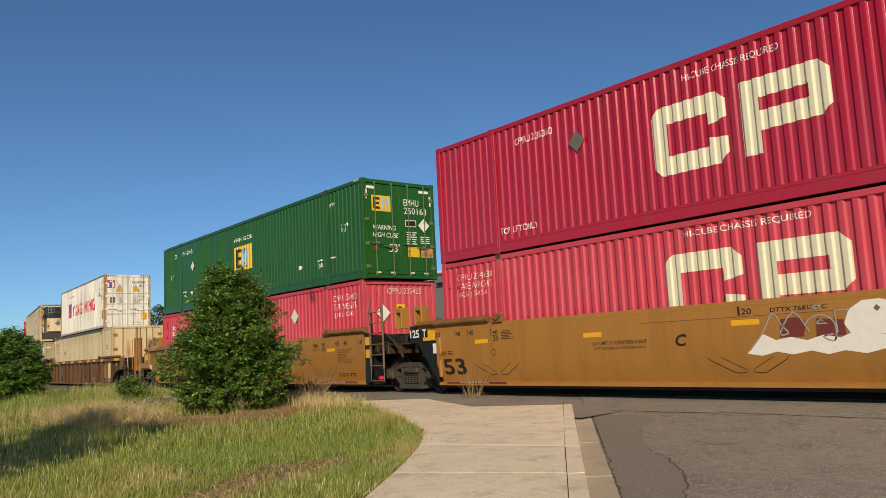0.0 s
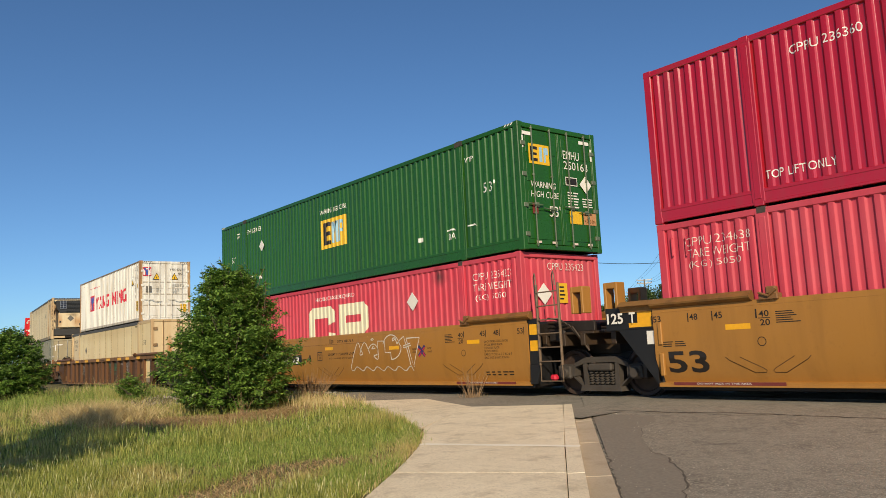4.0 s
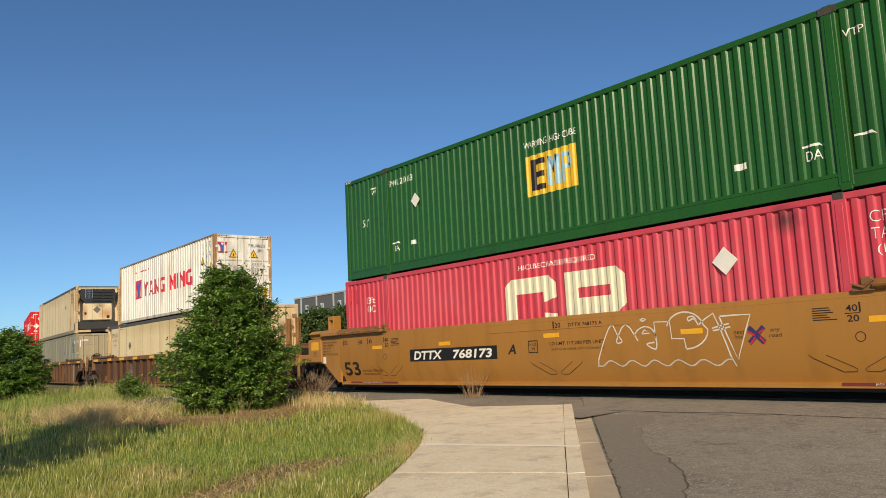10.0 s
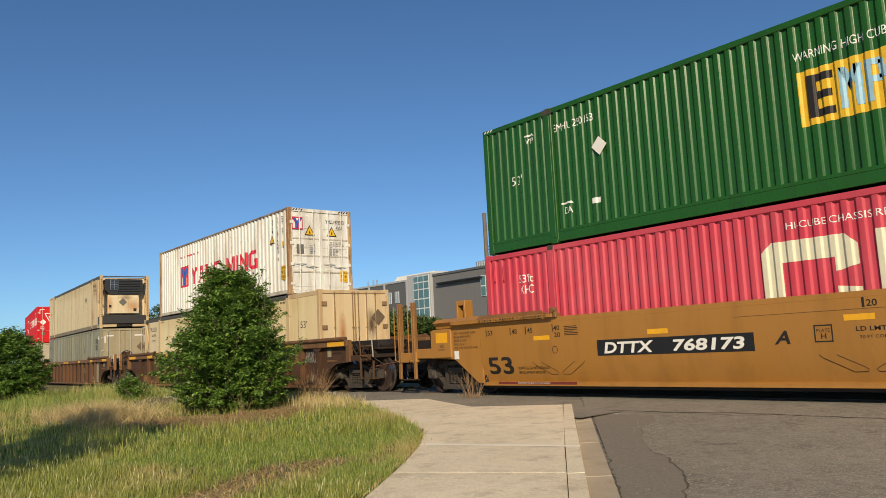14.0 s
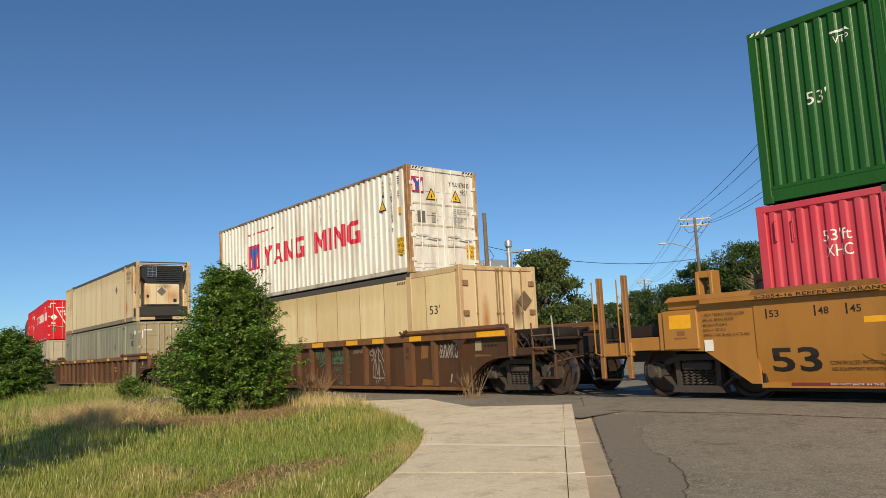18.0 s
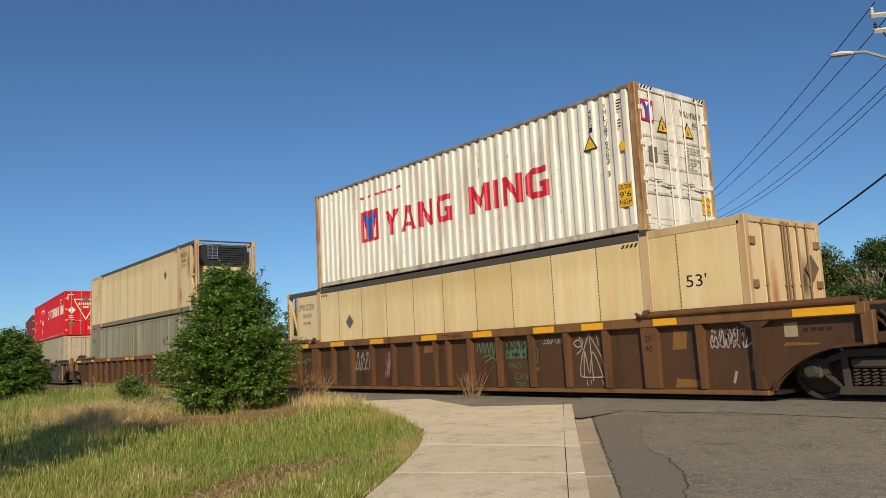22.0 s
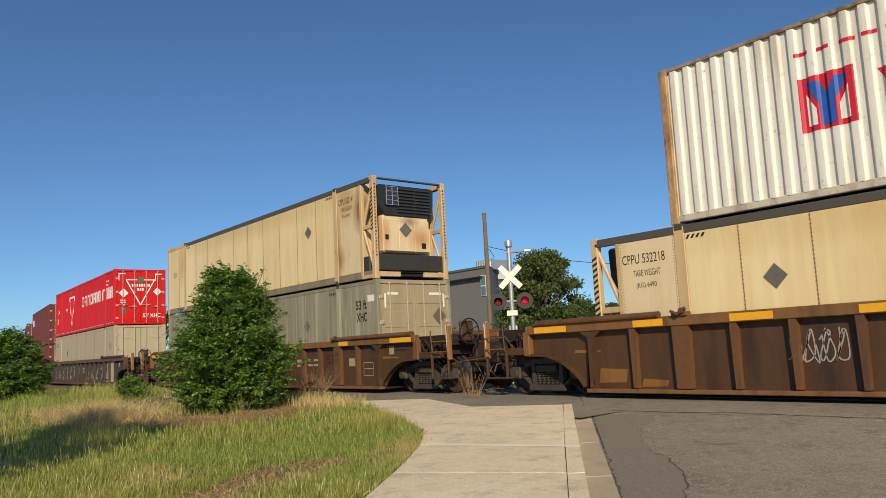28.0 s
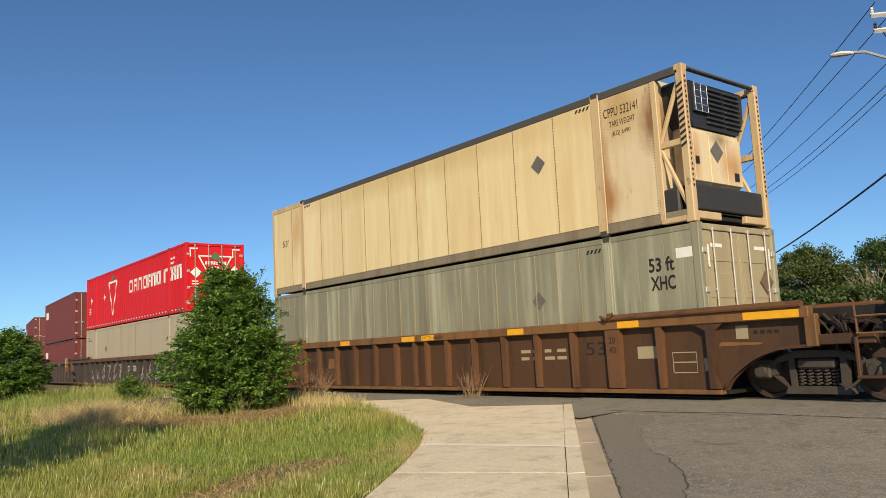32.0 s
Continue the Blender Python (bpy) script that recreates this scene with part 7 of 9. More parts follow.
def road_lie(x, y):
    return lie(x, y) - 0.09 * float(np.interp(y, [8.0, 10.6], [1, 0]))


def earth():
    k = Mat("soil_and_thatch")
    base = k.mix(k.ramp(k.noise(0.9, 5), 0.35, 0.65), (0.085, 0.105, 0.024), (0.20, 0.165, 0.062))
    base = k.mix(k.ramp(k.noise(14, 5), 0.4, 0.7), base, (0.15, 0.12, 0.05))
    k.bump(k.noise(30, 5), 0.6, 0.03)
    return k.done(base, 0.95)


def asphalt():
    k = Mat("asphalt")
    base = k.mix(k.ramp(k.noise(0.45, 5), 0.40, 0.62), (0.165, 0.149, 0.116), (0.235, 0.213, 0.167))
    chips = k.ramp(k.noise(46, 2, 0.5), 0.54, 0.62)
    base = k.mix(k.mix(1.0, chips, (0.55,) * 3, 'MULTIPLY'), base, (0.50, 0.45, 0.355))
    pits = k.ramp(k.noise(58, 2, 0.5), 0.34, 0.43, (1, 1, 1), (0, 0, 0))
    base = k.mix(k.mix(1.0, pits, (0.5,) * 3, 'MULTIPLY'), base, (0.06, 0.054, 0.045))
    blotch = k.ramp(k.noise(9, 6, 0.75), 0.46, 0.60)
    base = k.mix(k.mix(1.0, blotch, (0.5,) * 3, 'MULTIPLY'), base, (0.33, 0.295, 0.23))
    spots = k.ramp(k.noise(2.4, 6, 0.72), 0.57, 0.68)
    base = k.mix(k.mix(1.0, spots, (0.5,) * 3, 'MULTIPLY'), base, (0.07, 0.064, 0.056))
    k.bump(k.noise(60, 3), 0.55, 0.014)
    return k.done(base, 0.88)


def concrete(name, a, b):
    k = Mat(name)
    base = k.mix(k.ramp(k.noise(0.8, 5), 0.35, 0.68), a, b)
    rnd = k.t.nodes.new("ShaderNodeObjectInfo")
    base = k.mix(k.ramp(rnd.outputs["Random"], 0.0, 1.0, (0, 0, 0), (0.25, 0.25, 0.25)), base, tuple(c * 0.72 for c in a))
    stain = k.ramp(k.noise(2.2, 6, 0.72), 0.52, 0.72)
    base = k.mix(k.mix(1.0, stain, (0.55,) * 3, 'MULTIPLY'), base, (0.27, 0.20, 0.125))
    broom = k.ramp(k.noise(36, 4, 0.6, (0.5, 1.3, 1)), 0.45, 0.7)
    base = k.mix(k.mix(1.0, broom, (0.22,) * 3, 'MULTIPLY'), base, (0.27, 0.22, 0.155))
    fine = k.ramp(k.noise(70, 3), 0.52, 0.72)
    base = k.mix(k.mix(1.0, fine, (0.60,) * 3, 'MULTIPLY'), base, (0.24, 0.20, 0.13))
    worn = k.ramp(k.noise(3.5, 6, 0.75), 0.50, 0.68)
    base = k.mix(k.mix(1.0, worn, (0.28,) * 3, 'MULTIPLY'), base, (0.40, 0.32, 0.20))
    k.bump(k.noise(80, 4), 0.4, 0.006)
    return k.done(base, 0.88)


SOIL = earth()
ASPHALT = asphalt()
OLD_ASPHALT = plain("dark_patched_asphalt", (0.20, 0.178, 0.140), 0.9, 0, 0.45, 28)
CONCRETE = concrete("broomed_concrete", (0.80, 0.69, 0.49), (0.90, 0.79, 0.58))
GUTTER = concrete("stained_gutter_concrete", (0.42, 0.35, 0.25), (0.54, 0.45, 0.33))
CRACK = plain("crack_filler", (0.085, 0.074, 0.058), 0.9)
GRAVEL = plain("pale_gravel", (0.30, 0.27, 0.22), 0.9, 0, 0.5, 12)
RAILSTEEL = plain("rail_steel", (0.12, 0.085, 0.065), 0.5, 0.6, 0.3)


def slab(name, outline, parent, material, top=lie, lift=0.0, thick=0.12, inset=0.006):
    """A flat stone or concrete piece whose top follows the ground."""
    c = Vector((sum(p[0] for p in outline) / len(outline), sum(p[1] for p in outline) / len(outline)))
    s = Shape()
    n = len(outline)
    ring = []
    for d, z in ((inset, -0.012), (inset + 0.012, 0.0)):
        for p in outline:
            q = Vector(p[:2])
            q = q + (c - q).normalized() * d
            ring.append((q.x, q.y, top(q.x, q.y) + lift + z))
    for p in outline:
        q = Vector(p[:2])
        q = q + (c - q).normalized() * inset
        ring.append((q.x, q.y, top(q.x, q.y) + lift - thick))
    fs = [tuple(range(n, 2 * n))]
    for i in range(n):
        j = (i + 1) % n
        fs += [(i, j, n + j, n + i), (2 * n + i, 2 * n + j, j, i)]
    s.add(ring, fs)
    return part(name, s, material, parent, smooth=False)


def build_ground():
    ys = [-3000, -600, -150, -50, -20, -8, -3, 0, 1, 2, 3, 4, 5, 6, 7, 8, 9, 10, 10.6, 11, 11.5, 12, 15.2, 16, 20, 30, 60, 150, 400, 1000, 3000]
    xs = [-4000, -1000, -300, -120, -80, -60, -50] + [-45 + 1.5 * i for i in range(40)] + [20, 40, 100, 400, 3000]
    rows = [[(x, y, lie(x, y) - 0.03 - (0.2 if y < 11 and x * ACROSS.x + y * ACROSS.y > -0.4 else 0)) for x in xs] for y in ys]
    solid("ground", Shape().sheet(rows), SOIL, "dry soil and thatch under rough grass", kind="structure")


def build_road():
    road = Shape()
    grid = []
    ns = [0.38, 0.8, 1.5, 3, 5, 7, 9, 11]
    for f in [i / 24 for i in range(25)]:
        row = []
        for n in ns:
            end = (12.40 - 0.682 * n) / 0.731
            s = -25 + (end + 25) * f ** 0.6
            x, y = street(n, s)
            row.append((x, y, road_lie(x, y)))
        grid.append(row)
    road.sheet(grid)
    ob = solid("road", road, ASPHALT, "worn grey asphalt road up to the crossing", kind="structure")
    apron = [(-8.2, 9.2), (-8.2, 12.40), (-13.5, 12.40), (-19.3, 12.40), (-19.3, 11.35), (-16.2, 10.02), (-11.7, 9.4)]
    a = Shape().add([(x, y, lie(x, y) - 0.006) for x, y in apron], [tuple(range(len(apron)))])
    part("apron", a, ASPHALT, ob)
    far = []
    for s in [0, 2, 6, 15, 40, 120, 400]:
        row = []
        for n in (-0.6, 2, 5, 8, 10.5):
            end = (14.2 - 0.682 * n) / 0.731
            x, y = street(n, end + s)
            row.append((x, y, 0.135))
        far.append(row)
    part("far_road", Shape().sheet(far), ASPHALT, ob)
    # crack lines and a darker patch
    rnd = random.Random(4)

    def crack(pts, w):
        lines = []
        for (x0, y0), (x1, y1) in zip(pts, pts[1:]):
            m = max(2, int(math.hypot(x1 - x0, y1 - y0) / 0.12))
            lines += [(x0 + (x1 - x0) * i / m + rnd.uniform(-0.03, 0.03), y0 + (y1 - y0) * i / m + rnd.uniform(-0.03, 0.03)) for i in range(m)]
        s = Shape()
        for i in range(len(lines) - 1):
            (x0, y0), (x1, y1) = lines[i], lines[i + 1]
            d = Vector((x1 - x0, y1 - y0)).normalized()
            q = Vector((-d.y, d.x)) * w * rnd.uniform(0.4, 1.0)
            p = [(x0 + q.x, y0 + q.y), (x0 - q.x, y0 - q.y), (x1 - q.x, y1 - q.y), (x1 + q.x, y1 + q.y)]
            s.add([(x, y, road_lie(x, y) + 0.004) for x, y in p], [(0, 1, 2, 3)])
        part("crack", s, CRACK, ob)

    crack([street(0.44, 4.0), street(0.45, 7), street(0.44, 10), street(0.43, 13.2)], 0.013)
    crack([(-3.2, 4.6), (-3.96, 5.63), (-4.39, 6.26), (-4.77, 6.71), (-5.3, 7.27)], 0.011)
    crack([(-5.3, 7.27), (-5.59, 7.38), (-6.38, 8.27), (-6.89, 8.93)], 0.004)
    crack([(-9.0, 10.1), (-8.24, 10.2), (-7.42, 10.26), (-6.36, 10.39), (-5.5, 10.37), (-4.29, 10.37), (-1.5, 10.6)], 0.022)
    crack([(-7.9, 10.05), (-7.0, 10.22), (-6.3, 10.2), (-5.6, 10.28)], 0.008)
    crack([(-10.4, 11.0), (-8.6, 10.9), (-7.0, 11.1)], 0.009)
    crack([(-8.7, 11.3), (-8.2, 11.6), (-8.4, 12.1)], 0.009)
    patch = [street(0.46, 4.0), (-3.96, 5.63), (-4.39, 6.26), (-4.77, 6.71), (-5.3, 7.27), (-5.59, 7.38), (-6.38, 8.27), (-6.89, 8.93), (-7.0, 9.4), (-7.4, 9.9), (-8.27, 9.75), street(0.46, 13.0), street(0.46, 9)]
    s = Shape().add([(x, y, road_lie(x, y) + 0.002) for x, y in patch], [tuple(range(len(patch)))])
    part("patch", s, OLD_ASPHALT, ob, "darker asphalt patch along the gutter")
    grit = Shape()
    for i in range(170):
        t = rnd.random()
        x, y = street(0.5 + abs(rnd.gauss(0.25, 0.35)), 4.5 + 9 * t)
        r = rnd.uniform(0.003, 0.009)
        z = road_lie(x, y)
        grit.add([(x - r, y, z), (x, y - r, z), (x + r, y, z), (x, y + r, z), (x, y, z + r * 1.4)], [(0, 1, 4), (1, 2, 4), (2, 3, 4), (3, 0, 4)])
    solid("grit", grit, WHITE_GRIT, "pale loose grit along the gutter", "grit", kind="stuff")


WHITE_GRIT = plain("pale_grit", (0.5, 0.46, 0.38), 0.8)
FILLER = plain("pale_joint_filler", (0.86, 0.80, 0.66), 0.8, 0, 0.15)


def build_walk():
    walk_way = thing("pavement", "broomed concrete walk with a flared ramp to the crossing", "pavement", kind="structure")
    j1, j2 = ((-8.28, 6.16), (-6.45, 6.91)), ((-6.85, 4.74), (-5.26, 5.64))
    part("joint", Shape().add([(x, y, lie(x, y) + 0.003) for x, y in ((-6.22, 6.90), (-6.29, 7.01), (-8.31, 6.24), (-8.25, 6.12))], [(0, 1, 2, 3)]), FILLER, walk_way, "pale joint filler")
    slab("slab", [j2[1], j1[1], j1[0], (-7.5, 5.4), j2[0]][::1], walk_way, CONCRETE)
    slab("slab", [j1[1], (-9.94, 10.70), (-11.66, 9.89), (-9.78, 7.36), (-9.05, 6.79), j1[0]], walk_way, CONCRETE)
    slab("slab", [(-9.80, 7.34), (-11.62, 9.93), (-14.33, 10.92), (-16.03, 10.08), (-14.34, 9.42), (-11.95, 8.32), (-10.24, 7.52)], walk_way, CONCRETE)
    a, b = Vector(j2[0]), Vector(j2[1])
    for i in range(12):
        d = -ALONG * 1.78
        c, e = a + d, b + d
        slab("slab", [tuple(e), tuple(b), tuple(a), tuple(c)], walk_way, CONCRETE)
        a, b = c, e
    kerb = thing("kerb", "concrete kerb with a lower gutter pan", "kerb", kind="structure")
    cuts = [-18, -16, -14, -12, -10, -8, -6, -4, -2, 0, 2, 4, 5.9, 7.66, 9.42, 11.35, 13.1, 14.65]
    for u, v in zip(cuts, cuts[1:]):
        slab("kerb_stone", [street(0.17, u), street(0.17, v), street(0.003, v), street(0.003, u)], kerb, CONCRETE, thick=0.2, inset=0.002)
    cuts = [-17, -14, -11, -8, -5, -2, 1, 3.5, 5.6, 7.9, 10.2, 12.2, 13.35]
    for u, v in zip(cuts, cuts[1:]):
        slab("gutter_pan", [street(0.43, u), street(0.43, v), street(0.178, v), street(0.178, u)], kerb, GUTTER, road_lie, 0.008, 0.1, 0.004)


def build_track():
    track = thing("railway_track", "steel rails through a road crossing", "railway track", kind="structure")
    xs = [-190 + 5 * i for i in range(32)] + [-30 + 10 * i for i in range(12)]
    prof = [(-0.035, 0.0), (-0.037, -0.03), (-0.01, -0.045), (-0.01, -0.13), (-0.07, -0.16), (0.07, -0.16), (0.01, -0.13), (0.01, -0.045), (0.037, -0.03), (0.035, 0.0)]
    for side in (-1, 1):
        rows = [[(x, bend(x) + side * 0.7525 + y, RAIL + z) for y, z in prof + prof[:1]] for x in xs]
        s = Shape().sheet(rows)
        part("rail", s, RAILSTEEL, track)
        head = Shape().sheet([[(x, bend(x) + side * 0.7525 + y, RAIL + 0.001) for y in (-0.02, 0.02)] for x in xs])
        part("rail_head", head, TREAD, track)
    for a, b in ((12.62, 13.28), (13.31, 13.97)):
        for i in range(15):
            x = -19.2 + 2.4 * i
            part("crossing_panel", Shape().box(x, x + 2.38, a, b, 0.0, 0.128, 0.012), OLD_ASPHALT, track)
    rows = []
    for x in [-190 + 5 * i for i in range(34)] + [-19.4]:
        y = bend(x)
        rows.append([(x, y + d, z) for d, z in ((-3.0, 0.02), (-1.9, -0.02), (-1.5, 0.03), (1.5, 0.03), (3.2, 0.0))])
    part("ballast_bed", Shape().sheet(rows), GRAVEL, track, "grey gravel ballast")
    rnd = random.Random(8)
    st = Shape()
    for i in range(2600):
        x = rnd.uniform(-34, -19.4)
        y = rnd.uniform(7.6 if x < -21 else 9.6, 11.9)
        if y < 9 and rnd.random() < 0.6:
            continue
        r = rnd.uniform(0.015, 0.045)
        z = lie(x, y) - 0.01
        a = rnd.uniform(0, 6)
        p = [(x + r * math.cos(a + k * 1.57) * rnd.uniform(0.7, 1.2), y + r * math.sin(a + k * 1.57) * rnd.uniform(0.7, 1.2), z) for k in range(4)] + [(x + rnd.uniform(-0.3, 0.3) * r, y, z + r * rnd.uniform(0.7, 1.3))]
        st.add(p, [(0, 1, 4), (1, 2, 4), (2, 3, 4), (3, 0, 4)])
    solid("gravel", st, GRAVEL, "loose grey gravel beside the track", "gravel", kind="stuff", smooth=False)


# ---------------------------------------------------------------- plants
def leafy(name, dark, light, through=0.3, rough=0.55, warm=None):
    """Leaf or blade material: each piece its own shade, some light shining through."""
    k = Mat(name)
    g = k.t.nodes.new("ShaderNodeNewGeometry")
    col = k.mix(g.outputs["Random Per Island"], dark, light)
    if warm:
        col = k.mix(k.ramp(k.noise(0.55, 4), 0.52, 0.66), col, k.mix(g.outputs["Random Per Island"], tuple(c * 0.7 for c in warm), warm))
    k.done(col, rough)
    tr = k.t.nodes.new("ShaderNodeBsdfTranslucent")
    k.link(col, tr.inputs["Color"])
    mx = k.t.nodes.new("ShaderNodeMixShader")
    mx.inputs[0].default_value = through
    k.link(k.b.outputs[0], mx.inputs[1])
    k.link(tr.outputs[0], mx.inputs[2])
    k.link(mx.outputs[0], k.t.nodes["Material Output"].inputs["Surface"])
    return k.m


BUSH_LEAF = leafy("bush_leaf", (0.038, 0.100, 0.016), (0.29, 0.46, 0.085), 0.40, 0.42)
TREE_LEAF = leafy("tree_leaf", (0.026, 0.062, 0.013), (0.125, 0.185, 0.042), 0.36, 0.6)
PALE_LEAF = leafy("pale_tree_leaf", (0.055, 0.092, 0.022), (0.185, 0.225, 0.065), 0.36, 0.6)
GRASS = leafy("grass_blade", (0.125, 0.175, 0.026), (0.57, 0.575, 0.15), 0.45, 0.6, (0.70, 0.58, 0.23))
LAWN = leafy("lawn_blade", (0.10, 0.185, 0.026), (0.47, 0.56, 0.135), 0.45, 0.6, (0.62, 0.53, 0.20))
SEED = leafy("seed_head", (0.42, 0.42, 0.16), (0.80, 0.76, 0.40), 0.4, 0.7)
STRAW = leafy("straw_blade", (0.44, 0.33, 0.14), (0.76, 0.62, 0.32), 0.25, 0.7)
THATCH = leafy("thatch_blade", (0.28, 0.18, 0.075), (0.68, 0.50, 0.25), 0.15, 0.8)
BARK = plain("grey_bark", (0.13, 0.105, 0.075), 0.9, 0, 0.4, 6)
DEAD_STALK = plain("dry_stalk", (0.27, 0.175, 0.095), 0.9, 0, 0.4, 9)
DRY_WOOD = plain("bleached_dead_wood", (0.36, 0.28, 0.18), 0.85, 0, 0.3, 6)


def quads(name, verts, per, material):
    """Many small pieces of per vertices (4: one quad; 6: two quads) as one mesh."""
    n = len(verts) // per
    base = np.arange(n)[:, None] * per
    if per == 4:
        f = base + np.array([[0, 1, 2, 3]])
    else:
        f = np.concatenate([base + np.array([[0, 1, 3, 2]]), base + np.array([[2, 3, 5, 4]])])
    me = bpy.data.meshes.new(name)
    me.from_pydata(verts.reshape(-1, 3).tolist(), [], f.tolist())
    me.materials.append(material)
    me.update()
    return me


def leaves(name, pts, size, material, rng, centre=None, slim=0.30):
    """Pointed leaves at pts that hang outward from the centre line."""
    n = len(pts)
    d = rng.normal(size=(n, 3))
    if centre is not None:
        d += 0.9 * (pts - centre) / (np.linalg.norm(pts - centre, axis=1, keepdims=True) + 1e-6)
    d[:, 2] -= 0.35
    d /= np.linalg.norm(d, axis=1, keepdims=True)
    w = np.cross(d, rng.normal(size=(n, 3)) * 0.7 + np.array([0, 0, 1.0]))
    w /= np.linalg.norm(w, axis=1, keepdims=True) + 1e-9
    s = (size * rng.uniform(0.65, 1.3, n))[:, None]
    v = np.stack([pts, pts + d * s * 0.45 + w * s * slim, pts + d * s, pts + d * s * 0.45 - w * s * slim], 1)
    return quads(name, v.reshape(-1, 3), 4, material)


def limb(s, a, b, r0, r1, rnd, bow=0.12):
    a, b = Vector(a), Vector(b)
    pts = []
    ln = (b - a).length
    off = Vector((rnd.uniform(-1, 1), rnd.uniform(-1, 1), rnd.uniform(0, 1))) * ln * bow
    for i in range(6):
        f = i / 5
        pts.append(a + (b - a) * f + off * math.sin(math.pi * f))
    s.tube(pts, r0, 6, r1)
    return pts


def tree(x, y, height, radius, seed, leaf, size, count, label, name="tree", category="tree", low=0.22, group="", squash=1.0):
    """Tapered trunk, limbs, and a crown of leaf clumps with gaps and an uneven outline."""
    rnd, rng = random.Random(seed), np.random.default_rng(seed)
    z0 = lie(x, y) - 0.05
    t = thing(name, label, category, group, at=pose(x, y, z0))
    wood = Shape()
    limb(wood, (0, 0, 0), (rnd.uniform(-0.3, 0.3), rnd.uniform(-0.3, 0.3), height * 0.72), 0.028 * height, 0.008 * height, rnd, 0.04)
    lo = height * low
    centres = []
    clumps = max(22, int(52 * (height * radius) ** 0.5 / 3))
    for i in range(clumps):
        f = rnd.random() ** 0.8
        z = lo + (height - lo) * f
        wide = radius * (math.sin(math.pi * min(1, 0.16 + 0.80 * f ** 0.9)) ** 0.7) * rnd.uniform(0.45, 1.05)
        a = rnd.uniform(0, 2 * math.pi)
        c = (wide * math.cos(a), wide * math.sin(a) * squash, z * 0.96)
        centres.append(c)
        if i % 2 == 0:
            limb(wood, (0, 0, max(0.1 * height, z * 0.6)), c, 0.011 * height, 0.003 * height, rnd)
    part("trunk", wood, BARK, t)
    per = count // clumps
    pts = []
    for c in centres:
        r = radius * rnd.uniform(0.14, 0.33)
        q = rng.normal(size=(per, 3))
        q /= np.linalg.norm(q, axis=1, keepdims=True)
        q *= (rng.random((per, 1)) ** 0.45) * r * np.array([1, 1, 0.75])
        pts.append(q + np.array(c))
    pts = np.concatenate(pts)
    pts = pts[pts[:, 2] > 0.05]
    part("crown", leaves("crown", pts, size, leaf, rng, np.array([0, 0, height * 0.5])), leaf, t)
    return t


